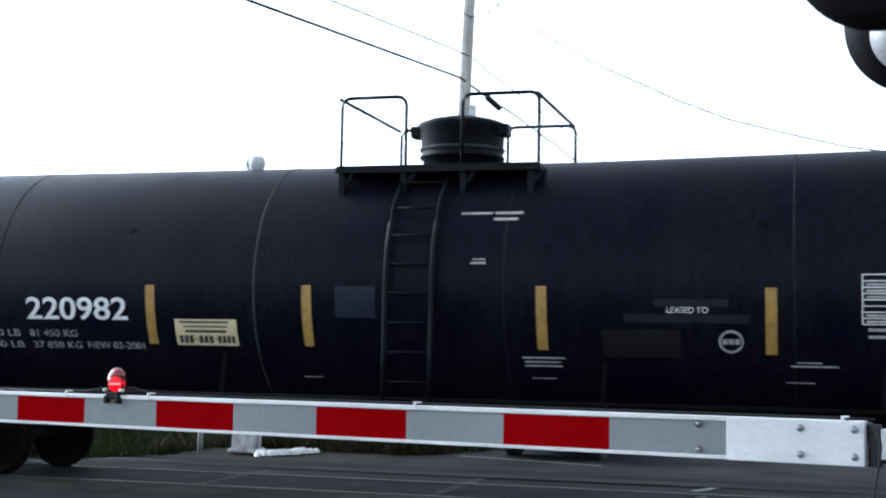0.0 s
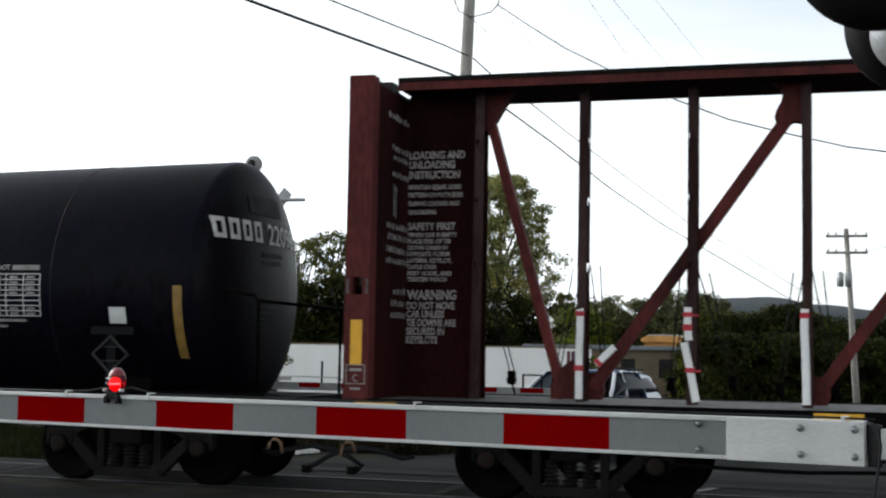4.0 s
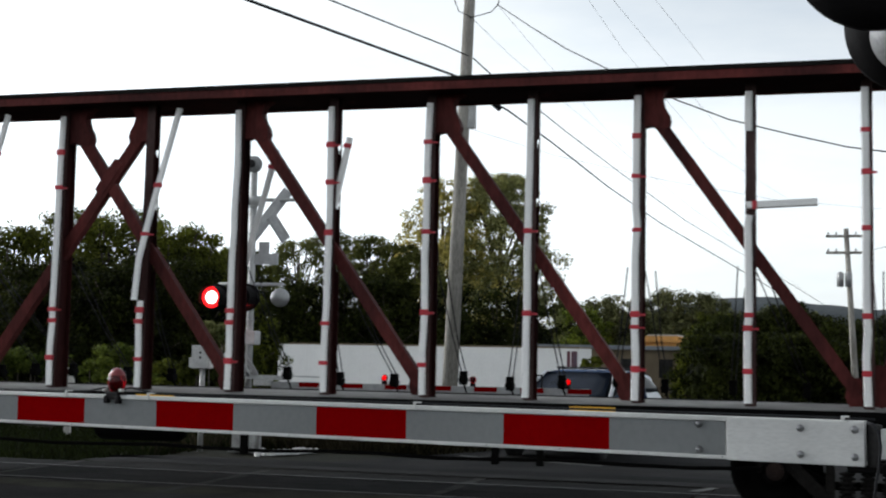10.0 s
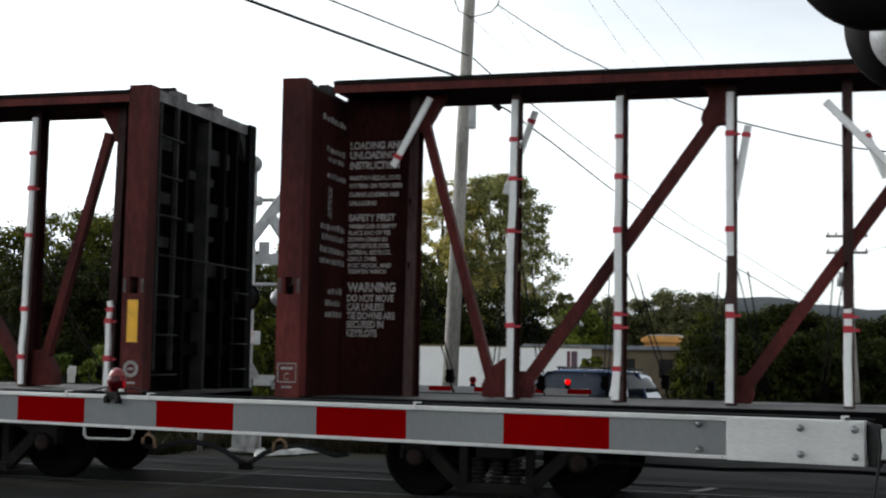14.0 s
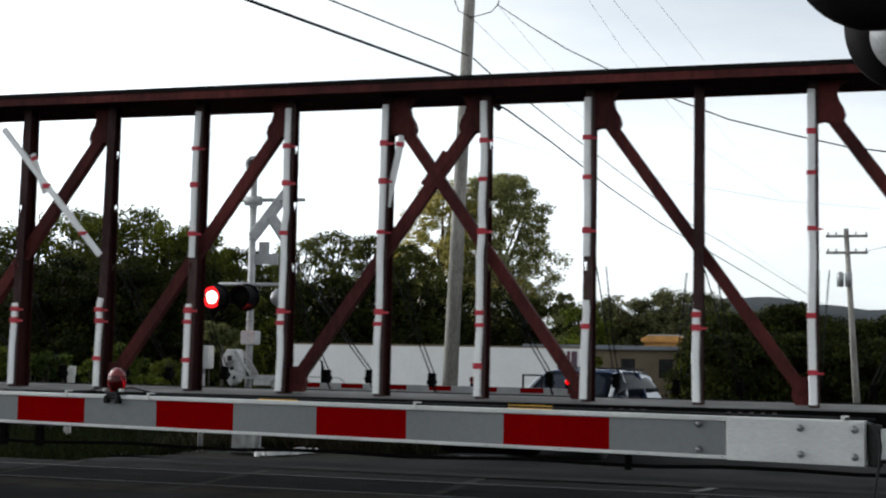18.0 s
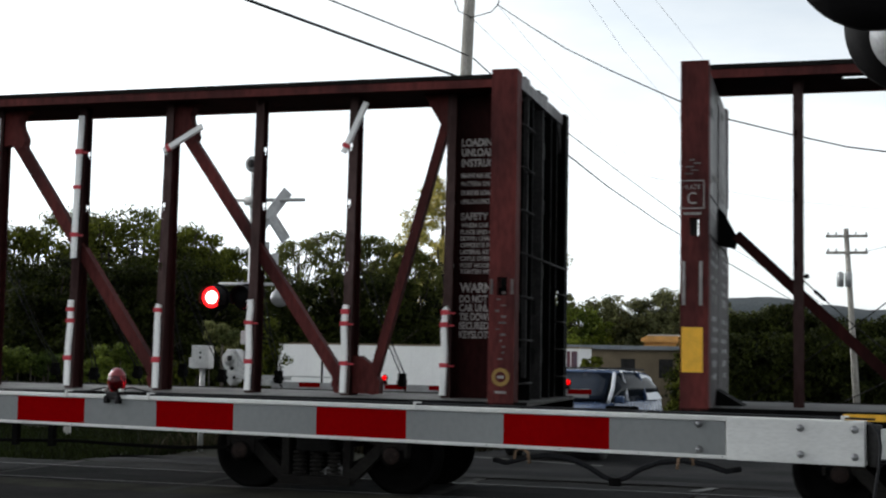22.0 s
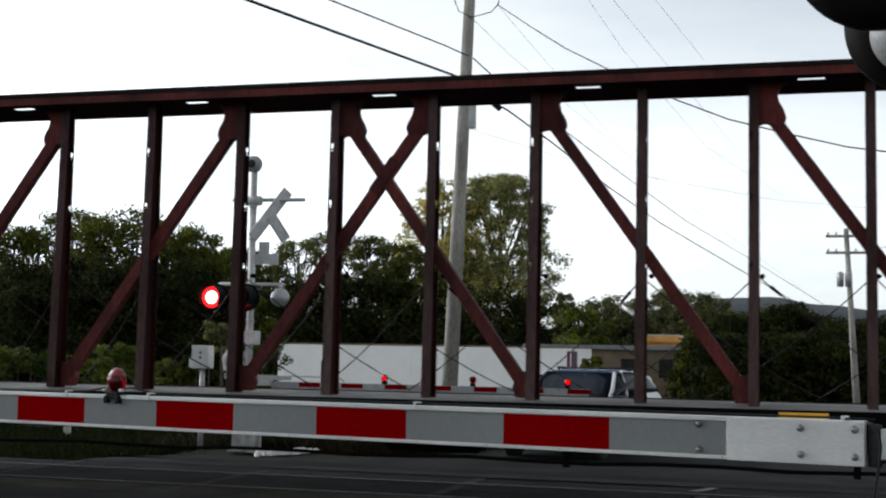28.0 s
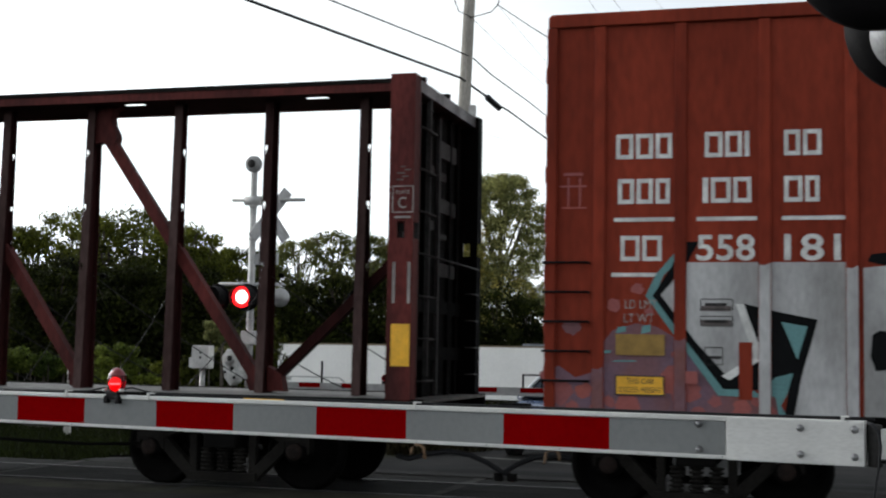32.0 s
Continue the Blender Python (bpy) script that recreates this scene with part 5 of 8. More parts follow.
# ---- boxcar ----
def boxcar(left):
    L, H0, H1, Y = 15.9, 1.00, 5.085, 1.50
    car = empty("boxcar", pose(left, 0, 0), "rust red boxcar with white lettering and spray-painted side", "freight car", "cars of the train")
    bm = shape()
    box(bm, 0.02, L, -Y + 0.05, Y - 0.05, H0, H1 - 0.10)
    body = part("body", bm, BOXRED, car, "rust red steel body")
    bm = shape()
    slab(bm, [(0.0, H1 - 0.14), (0.0, H1 - 0.03), (0.04, H1), (L, H1), (L, H1 - 0.14)], -Y, -Y + 0.10)
    part("eave", bm, BOXRED, body, "folded roof edge", 0.012)
    bm = shape()
    slab(bm, [(0.0, H1 - 0.12), (0.0, H1), (L, H1), (L, H1 - 0.12)], -Y + 0.10, Y)
    part("roof", bm, ROOFGREY, body, "pale steel roof")
    for k in range(18):
        x = 0.54 + k * 0.822
        bm = shape()
        slab(bm, [(x - 0.06, H0), (x - 0.06, H1 - 0.14), (x + 0.06, H1 - 0.14), (x + 0.06, H0)], -Y + 0.018, -Y + 0.06)
        part("side_post", bm, BOXRED, body, "pressed side post", 0.012)
    bm = shape()
    box(bm, -0.01, 0.10, -Y + 0.003, -Y + 0.09, H0, H1 - 0.14)
    part("corner_post", bm, BOXRED, body, "", 0.015)
    for k in range(7):
        bm = shape()
        box(bm, -0.045, 0.03, -Y + 0.10, Y - 0.1, 1.25 + k * 0.52, 1.45 + k * 0.52)
        part("end_corrugation", bm, BOXRED, body, "", 0.03)
    bm = shape()
    box(bm, -0.02, L, -Y - 0.004, -Y + 0.10, H0 - 0.14, H0 + 0.02)
    part("side_sill", bm, SOOT_SHADE, body)
    f = lambda x, z: side(x, z, -Y + 0.05)
    # the railway's name is drawn as plain blocks, letter by letter
    blocks = [(0.71, 3.56, (0.20, 0.20, 0.19)), (1.60, 3.56, (0.20, 0.19, 0.07)), (2.37, 3.56, (0.18, 0.20)),
              (0.73, 3.10, (0.19, 0.19, 0.17)), (1.58, 3.10, (0.08, 0.22, 0.20)), (2.37, 3.10, (0.20, 0.16)), (0.76, 2.52, (0.22, 0.22))]
    for x, z, ws in blocks:
        rects, a = [], 0.0
        for w in ws:
            v, e = w - 0.025, min(0.042, (w - 0.025) / 2)
            rects += [(a, 0, e, 0.255), (a + v - e, 0, e, 0.255)] if v > 0.09 else [(a, 0, v, 0.255)]
            rects += [(a + e, 0.212, v - 2 * e, 0.043), (a + e, 0, v - 2 * e, 0.043)] if v > 0.09 else []
            a += w
        marks(rects, LETTER, body, f(x, z), "name_block", "plain white letter blocks")
    writing("558", 0.25, LETTER, body, f(1.52, 2.53), "lettering", 0.57, 0.006)
    writing("181", 0.25, LETTER, body, f(2.37, 2.53), "lettering", 0.53, 0.006)
    for x, z, w in ((0.69, 2.92, 0.61), (1.52, 2.92, 0.59), (2.35, 2.92, 0.60), (0.67, 2.36, 0.49)):
        marks([(0, 0, w, 0.04)], LETTER, body, f(x, z), "white_rule")
    writing("LD LMT", 0.09, LETTER_OLD, body, side(0.81, 2.04, -Y + 0.042), "lettering", 0.32)
    writing("LT WT", 0.09, LETTER_OLD, body, side(0.80, 1.90, -Y + 0.042), "lettering", 0.30)
    # spray paint: silver field, mauve and salmon foot, black and teal outline
    def patch(name, pts, m, lift, label=""):
        b = shape()
        b.faces.new([b.verts.new((x, -Y + 0.05 - lift, z)) for x, z in pts])
        me = bpy.data.meshes.new(name)
        b.to_mesh(me)
        b.free()
        me.materials.append(m)
        o = new(name, me)
        o.parent = body
        if label:
            o["label"] = label
        return o
    rnd = random.Random(2)
    def blot(cx, cz, r, m):
        patch("spray_blot", [(cx + r * rnd.uniform(0.75, 1.2) * math.cos(a), max(1.0, cz + r * rnd.uniform(0.7, 1.1) * math.sin(a))) for a in [i * 0.449 for i in range(14)]], m, 0.005)
    patch("spray_patch", [(-0.003, 1), (-0.003, 1.393), (0.137, 1.452), (0.311, 1.334), (0.485, 1.393), (0.514, 1.598), (0.688, 1.818), (0.919, 1.891), (1.123, 1.862), (1.325, 1.745), (1.587, 1.393), (1.746, 1.217), (2.282, 1.217), (2.398, 1)], SPRAYPURPLE, 0.003, "mauve spray paint")
    blot(0.934, 2.237, 0.064, SPRAYPINK)
    blot(0.702, 2.073, 0.070, SPRAYPINK)
    blot(0.267, 1.847, 0.087, SPRAYPURPLE)
    blot(0.542, 1.876, 0.043, SPRAYPINK)
    blot(1.354, 1.598, 0.072, SPRAYPINK)
    blot(1.282, 1.334, 0.159, SPRAYPINK)
    blot(1.369, 1.217, 0.116, SPRAYPINK)
    blot(0.137, 1.188, 0.145, SPRAYPINK)
    blot(0.021, 1.349, 0.081, SPRAYPINK)
    blot(1.702, 1.129, 0.064, SPRAYPINK)
    blot(1.47, 1.217, 0.104, SPRAYPINK)
    blot(1.964, 1.065, 0.093, SPRAYPINK)
    blot(2.224, 1.012, 0.087, SPRAYPINK)
    blot(1.543, 1, 0.087, SPRAYPINK)
    blot(0.833, 1.065, 0.128, SPRAYPINK)
    blot(0.542, 1.041, 0.075, SPRAYPINK)
    blot(0.398, 1.202, 0.087, SPRAYPINK)
    blot(0.282, 1.041, 0.070, SPRAYPINK)
    blot(1.05, 2.008, 0.046, SPRAYPINK)
    blot(0.658, 1.1, 0.064, SPRAYPINK)
    blot(2.108, 1.144, 0.058, SPRAYPINK)
    blot(1.18, 1.1, 0.087, SPRAYPURPLE)
    patch("spray_patch", [(0.722, 1.788), (0.8192, 1.8062), (0.8264, 1.8634), (0.7364, 1.8504)], SPRAYTEAL, 0.006, "teal dab")
    patch("spray_patch", [(0.972, 1.783), (1.0638, 1.8068), (1.0706, 1.8816), (0.9856, 1.8646)], SPRAYTEAL, 0.006, "teal dab")
    patch("spray_patch", [(0.499, 1.577), (0.661, 1.5868), (0.673, 1.6176), (0.523, 1.6106)], SPRAYTEAL, 0.006, "teal dab")
    patch("spray_patch", [(0.673, 1.5), (0.916, 1.5049), (0.934, 1.5203), (0.709, 1.5168)], SPRAYTEAL, 0.006, "teal dab")
    patch("spray_patch", [(1.383, 2.505), (1.528, 2.505), (1.76, 2.505), (2.108, 2.505), (2.282, 2.505), (2.457, 2.505), (3.008, 2.505), (3.037, 1), (2.428, 1), (2.486, 1.393), (2.167, 1.261), (1.775, 1.305), (1.123, 2.169)], SILVERPAINT, 0.007, "silver spray-painted letter")
    patch("spray_patch", [(3.109, 2.448), (3.347, 2.471), (3.529, 2.448), (3.529, 1), (3.109, 1)], SILVERPAINT, 0.007, "silver spray-painted letter")
    patch("spray_patch", [(1.325, 2.623), (1.123, 2.389), (1.015, 2.169), (1.325, 1.745), (1.737, 1.188), (2.167, 1.176), (2.079, 1.246), (1.789, 1.267), (1.413, 1.75), (1.108, 2.169), (1.195, 2.374), (1.389, 2.565)], SPRAYTEAL, 0.009, "teal outline")
    patch("spray_patch", [(1.383, 2.711), (1.543, 2.711), (1.418, 2.477), (1.166, 2.178), (1.499, 1.73), (1.819, 1.378), (1.964, 1.422), (1.964, 1.252), (1.784, 1.252), (1.404, 1.745), (1.088, 2.169), (1.268, 2.448)], SPRAYBLACK, 0.011, "black outline")
    patch("spray_patch", [(1.978, 2.096), (2.282, 2.023), (2.683, 1.944), (2.529, 1.393), (2.457, 1), (2.369, 1), (2.433, 1.416), (2.167, 1.252), (1.964, 1.252), (1.847, 1.334), (2.167, 1.569), (2.132, 1.686)], SPRAYBLACK, 0.011, "black arrow shape")
    patch("spray_patch", [(2.34, 1.92), (2.587, 1.876), (2.491, 1.554)], SPRAYTEAL, 0.013, "teal wedge")
    patch("spray_patch", [(2.108, 1.211), (2.282, 1.378), (2.451, 1.422), (2.393, 1.217), (2.335, 1.1), (2.393, 1), (2.317, 1), (2.282, 1.188)], SPRAYTEAL, 0.013, "teal edge")
    patch("spray_patch", [(1.905, 2.09), (1.984, 2.09), (2.167, 1.575), (2.094, 1.539)], LETTER, 0.013, "white edge")
    patch("spray_patch", [(1.766, 1.378), (1.934, 1.487), (2.094, 1.569), (2.143, 1.545), (1.847, 1.34)], LETTER, 0.013, "white edge")
    patch("spray_patch", [(1.934, 1.715), (2.065, 1.715), (2.065, 1.153), (1.934, 1.153)], BOXRED, 0.015, "bare red streak")
    patch("spray_patch", [(3.167, 1.598), (3.187, 1.803), (3.254, 1.847), (3.37, 1.827), (3.413, 1.686), (3.385, 1.481), (3.216, 1.457)], SPRAYBLACK, 0.011, "black outline")
    patch("spray_patch", [(3.147, 2.512), (3.181, 2.58), (3.529, 2.623), (3.529, 2.448), (3.347, 2.462)], SPRAYBLACK, 0.011, "black outline")
    marks([(0, 0, 0.307, 0.008), (0, 0.100, 0.307, 0.008), (0, 0, 0.008, 0.100), (0.307, 0, 0.008, 0.100), (0.04, 0.035, 0.215, 0.03)], RIBGREY, body, side(1.563, 2.035, -Y + 0.040), "chalk_sketch", "faint stencilled box")
    marks([(0, 0, 0.307, 0.008), (0, 0.094, 0.307, 0.008), (0, 0, 0.008, 0.094), (0.307, 0, 0.008, 0.094), (0.04, 0.033, 0.215, 0.03)], RIBGREY, body, side(1.563, 1.87, -Y + 0.040), "chalk_sketch", "faint stencilled box")
    marks([(0, 0, 0.174, 0.008), (0, 0.170, 0.174, 0.008), (0, 0, 0.008, 0.170), (0.174, 0, 0.008, 0.170), (0.04, 0.059, 0.122, 0.03)], RIBGREY, body, side(1.601, 1.487, -Y + 0.040), "chalk_sketch", "faint stencilled box")
    for k, z1, m in ((0, 1.42, SPRAYPURPLE), (1, 1.72, SPRAYPURPLE), (2, 2.47, SILVERPAINT), (3, 2.44, SILVERPAINT), (4, 2.45, SILVERPAINT)):
        x = 0.54 + k * 0.822
        patch("spray_patch", [(x - 0.055, 1.0), (x + 0.055, 1.0), (x + 0.055, z1 + 0.03), (x, z1), (x - 0.055, z1 + 0.01)], m, 0.036, "sprayed face of a side post")
    for z, m, h in ((1.57, YELLOW_OLD, 0.21), (1.17, YELLOW, 0.20)):
        bm = shape()
        box(bm, 0.72, 1.21, -Y + 0.025, -Y + 0.04, z, z + h)
        p = part("notice_plate", bm, m, body, "yellow notice plate")
    marks([(0, 0, 0.49, 0.012), (0, 0.188, 0.49, 0.012), (0, 0, 0.012, 0.20), (0.478, 0, 0.012, 0.20)], BLACKINK, body, side(0.72, 1.17, -Y + 0.024))
    writing("THIS CAR", 0.055, BLACKINK, body, side(0.83, 1.285, -Y + 0.024), "lettering", 0.28)
    writing("EXCESS HEIGHT", 0.055, BLACKINK, body, side(0.76, 1.20, -Y + 0.024), "lettering", 0.42)
    marks([(0, 0.14, 0.30, 0.05), (0, 0, 0.30, 0.05)], LETTER_DIM, body, side(1.56, 1.88, -Y + 0.042))
    marks([(0.04, 0.62, 0.20, 0.03), (0.0, 0.50, 0.28, 0.02), (0.08, 0.3, 0.02, 0.3), (0.2, 0.3, 0.02, 0.3), (0.02, 0.28, 0.26, 0.015)], SPRAYPINK, body, side(0.13, 2.78, -Y + 0.048), "chalk_sketch", "faint chalk sketch")
    for k in range(5):
        bm = shape()
        z = 1.30 + k * 0.30
        pipe(bm, [(-0.02, -Y + 0.05, z), (-0.02, -Y - 0.05, z), (0.44, -Y - 0.05, z), (0.44, -Y + 0.05, z)], 0.014, 6)
        part("grab_iron", bm, SPRAYBLACK, body, "dark grab iron")
    bm = shape()
    box(bm, 1.42, 1.54, -Y - 0.03, -Y, 1.30, 1.42)
    part("tackboard", bm, SPRAYPINK, body)
    bm = shape()
    box(bm, 0.3, L - 0.3, -0.3, 0.3, 0.60, 1.0)
    part("centre_sill", bm, SOOT_SHADE, car)
    coupler(car, 0.0, -1, 0.75)
    truck(car, 1.49)
    truck(car, L - 1.49)
    return car


TRAIN = [tank_car(-3.98),
         centre_beam("centre_beam_car", 16.66, "one", "oxide red centre-beam flat car with white-wrapped posts"),
         centre_beam("centre_beam_car", 41.045, "two", "oxide red centre-beam flat car with white-wrapped posts"),
         centre_beam("centre_beam_car", 65.515, "three", "brown centre-beam flat car with bare posts"),
         boxcar(78.306)]


# ---- ground, road and track ----


def smooth(a, b, v):
    u = max(0.0, min(1.0, (v - a) / (b - a)))
    return u * u * (3 - 2 * u)


def road_left(y):
    return -9.6 + (y - 2.8) * 0.24 + 0.24 * max(0.0, min(y, 10.0) - 2.8)


def ground_z(x, y):
    """The crossing is a low hump; the far side falls away; beside the road the ballast lies below the rails."""
    z = -0.30 * smooth(1.8, 6.5, y) - 1.5 * smooth(16, 46, y) - 0.10 * smooth(-2.0, -8.0, y)
    off = smooth(0.0, 1.2, road_left(y) - x) + smooth(0.0, 1.2, x - road_left(y) - 14)
    return z - off * 0.16 * (1 - smooth(3.0, 6.0, abs(y)))


def sheet(name, xs, ys, zf, material, label, lift=0.0):
    bm = shape()
    rows = [[bm.verts.new((x, y, zf(x, y) + lift)) for x in xs(y)] for y in ys]
    for a, b in zip(rows, rows[1:]):
        for i in range(len(a) - 1):
            bm.faces.new((a[i], a[i + 1], b[i + 1], b[i])).smooth = True
    return thing(name, bm, material, label, name, "", "structure")


YS = [-3000, -1000, -300, -100, -40, -20] + [-14 + k * 0.5 for k in range(68)] + [20 + k * 2.5 for k in range(14)] + [60, 90, 150, 300, 700, 1500, 4000]
XS = [-4000, -1500, -500, -200, -100, -60, -40, -30, -24, -20, -17, -15, -14] + [-13 + k * 0.5 for k in range(40)] + [8, 10, 14, 20, 30, 50, 100, 300, 900, 4000]
sheet("ground", lambda y: XS, YS, lambda x, y: ground_z(x, y) - 0.03, GROUND, "rough grass and earth round the crossing")
sheet("road", lambda y: [road_left(y) + k * 0.7 for k in range(21)], [-30 + k * 0.5 for k in range(57)] + [-1.77], ground_z, ASPHALT, "worn grey asphalt road up to the track", 0.004)
sheet("road_far", lambda y: [road_left(y) + k * 0.7 for k in range(24)], [1.57] + [1.8 + k * 0.4 for k in range(26)] + [13 + k * 2.5 for k in range(26)], ground_z, ASPHALT, "worn grey asphalt road beyond the track", 0.004)
bm = shape()
for x0, x1 in ((-300, -10.2), (5.2, 300)):
    vs = [[bm.verts.new((x, y, z)) for x in (x0, x1)] for y, z in ((-3.2, -0.30), (-1.9, -0.16), (1.9, -0.16), (3.2, -0.30))]
    for a, b in zip(vs, vs[1:]):
        bm.faces.new((a[0], a[1], b[1], b[0]))
thing("ballast", bm, GRAVEL, "grey crushed-stone ballast under the track", "ballast", "", "stuff")
RAIL = empty("railway_track", pose(0, 0, 0), "two steel rails set flush in the crossing", "track")
for y in (-0.7535, 0.7535):
    bm = shape()
    box(bm, -300, 300, y - 0.035, y + 0.035, -0.035, 0.0)
    part("rail_head", bm, RAILHEAD, RAIL, "bright worn rail head", 0.006)
    bm = shape()
    box(bm, -300, 300, y - 0.012, y + 0.012, -0.15, -0.035)
    box(bm, -300, 300, y - 0.07, y + 0.07, -0.175, -0.15)
    part("rail_web", bm, RAILWEB, RAIL)
PANELS = empty("grade_crossing", pose(0, 0, 0), "grey crossing panels with pale concrete edge panels and dark flangeways", "level crossing")
# panels between the rails and outside each rail, in lengths with open joints; a pale strip caps each joint
for k in range(6):
    x0 = -12.65 + k * 2.83
    for y0, y1, m in ((-0.645, -0.003, PANEL), (0.003, 0.645, PANEL), (-1.75, -0.86, CONCRETE), (0.86, 1.55, PANEL)):
        # the panels by the crossing's end are almost black
        m = DARKPANEL if m is PANEL and (k == 0 and y0 < 0.5 or k == 1 and y0 < 0) else m
        bm = shape()
        box(bm, x0 + 0.075, x0 + 2.755, y0, y1, -0.10, -0.004 - 0.004 * ((k * 7 + int(y0 * 10)) % 3))
        part("edge_panel" if m is CONCRETE else "panel", bm, m, PANELS, "pale concrete edge panel" if m is CONCRETE else "", 0.008)
    for y0, y1 in ((-0.64, 0.64), (-1.72, -0.87), (0.87, 1.54)):
        bm = shape()
        slab(bm, [(x0 - 0.066, -0.10), (x0 - 0.066, -0.006), (x0 + 0.066, -0.006), (x0 + 0.066, -0.10)], y0, y1)
        part("joint_strip", bm, JOINT, PANELS, "pale worn joint strip")
# black strips paint deep-groove darkness into the shallow flangeways
for y0, y1 in ((-0.855, -0.792), (-0.714, -0.65), (0.65, 0.714), (0.792, 0.855)):
    bm = shape()
    box(bm, -12.7, 4.2, y0, y1, -0.06, -0.026)
    part("flangeway", bm, GROOVEBLACK, PANELS, "dark flangeway groove")
# newer blacktop laid against the far panels, with a lifted ragged edge
bm = shape()
rnd_patch = random.Random(17)
rows = []
for k in range(61):
    u = k / 60
    x = -9.9 + u * 13.4
    near_y = 2.08 + 0.35 * max(0.0, 1 - u * 9) + rnd_patch.uniform(-0.02, 0.02)
    far_y = 2.3 + 2.7 * smooth(0.0, 0.16, u) + 0.25 * math.sin(u * 9)
    pts = []
    for j in range(9):
        y = near_y + (far_y - near_y) * j / 8
        px_ = x + 0.24 * (y - 2.1)
        pts.append(bm.verts.new((px_, y, ground_z(px_, y) + (0.004 if j == 0 or j == 8 else 0.034))))
    rows.append(pts)
for p, q in zip(rows, rows[1:]):
    for j in range(8):
        bm.faces.new((p[j], q[j], q[j + 1], p[j + 1])).smooth = True
thing("blacktop_patch", bm, BLACKTOP, "newer black asphalt laid beyond the crossing panels", "road", "", "structure")
# road paint on the far side: stop line and worn edge marks
def paint(name, pts, label):
    bm = shape()
    a, b, w = Vector(pts[0]), Vector(pts[1]), pts[2]
    n = Vector((-(b - a).y, (b - a).x)).normalized() * w / 2
    k = 10
    rows = [[a + (b - a) * i / k + n, a + (b - a) * i / k - n] for i in range(k + 1)]
    vs = [[bm.verts.new((p.x, p.y, ground_z(p.x, p.y) + 0.009)) for p in r] for r in rows]
    for p, q in zip(vs, vs[1:]):
        bm.faces.new((p[0], p[1], q[1], q[0]))
    thing(name, bm, ROADLINE, label, "road marking", "road paint")


paint("stop_line", ((-6.35, 8.56), (-3.6, 7.6), 0.15), "worn white stop line on asphalt")
paint("short_line", ((-1.47, 0.92), (-1.25, 1.45), 0.13), "short white paint mark beside the rail")

# ---- near gate ----
GATE = empty("crossing_gate", Matrix.Translation((-3.466, -9.589, 1.217)) @ pose(0, 0, 0, 0, -0.27, -13.485), "lowered crossing gate arm with red and white stripes", "crossing gate")
GH = 0.133


def gate_box(name, x0, x1, y0, y1, z0, z1, m, label="", bevel=0.0):
    bm = shape()
    box(bm, x0, x1, y0, y1, z0, z1)
    return part(name, bm, m, GATE, label, bevel)


gate_box("arm", -0.9, 3.69, -0.012, 0.028, 0.0, GH, ALUM, "aluminium arm")
gate_box("top_flange", -0.9, 3.692, -0.020, 0.03, GH - 0.012, GH + 0.003, ALUM, "bright top edge", 0.002)
gate_box("bottom_flange", -0.9, 3.692, -0.020, 0.03, -0.003, 0.008, ALUM, "bright bottom edge", 0.002)
for k in range(-2, 8):
    x0, x1 = k * 0.406, (k + 1) * 0.406
    gate_box("stripe", x0, x1, -0.0145, -0.012, 0.010, GH - 0.014, GATERED if k % 2 == 0 else GATEWHITE, "red reflective stripe" if k % 2 == 0 else "grey-white reflective stripe")
gate_box("splice_plate", 3.258, 3.694, -0.026, -0.014, -0.004, GH + 0.001, ALUM, "bare aluminium splice plate", 0.002)
bm = shape()
lathe(bm, (0, 0, 0), "y", [(0.0, 0.0), (0.0, 0.012), (-0.003, 0.012), (-0.006, 0.009), (-0.010, 0.007), (-0.014, 0.0065), (-0.017, 0.004), (-0.017, 0)], 14)
b0 = part("bolt", bm, BOLT, GATE, "zinc bolt with washer")
spots = [(3.16, 0.108, -0.015), (3.16, 0.026, -0.015), (3.497, 0.108, -0.026), (3.497, 0.026, -0.026), (3.665, 0.110, -0.026), (3.665, 0.024, -0.026)]
b0.matrix_basis = pose(spots[0][0], spots[0][2], spots[0][1])
for x, z, y in spots[1:]:
    again(b0, pose(x, y, z))
bm = shape()
box(bm, -0.006, 0.006, -0.024, -0.018, -0.014, 0.016)
box(bm, -0.006, 0.014, -0.024, 0.01, 0.012, 0.017)
c0 = part("cable_clip", bm, ALUM, GATE, "bright cable clip", 0.002)
for i, x in enumerate((0.30, 0.77, 2.07, 3.628)):
    if i:
        again(c0, pose(x, 0, GH))
    else:
        c0.matrix_basis = pose(x, 0, GH)
for k in range(-3, 14):
    x = k * 0.29 + 0.05
    bm = shape()
    tube(bm, (x, -0.021, 0.004), (x, -0.018, 0.004), 0.0025, n=6)
    part("rivet", bm, BLACKINK, GATE)
bm = shape()
pipe(bm, [(-0.9, 0.01, GH + 0.012), (0.30, 0.01, GH + 0.012), (0.42, 0.0, GH + 0.018), (0.50, 0.0, GH + 0.032), (0.54, 0.0, GH + 0.028)], 0.004, 6)
pipe(bm, [(0.61, 0.0, GH + 0.028), (0.66, 0.0, GH + 0.036), (0.74, 0.0, GH + 0.022), (0.77, 0.01, GH + 0.012), (3.6, 0.01, GH + 0.010), (3.72, 0.01, GH + 0.008)], 0.004, 6)
part("lamp_wire", bm, CABLE, GATE, "black wire along the arm")


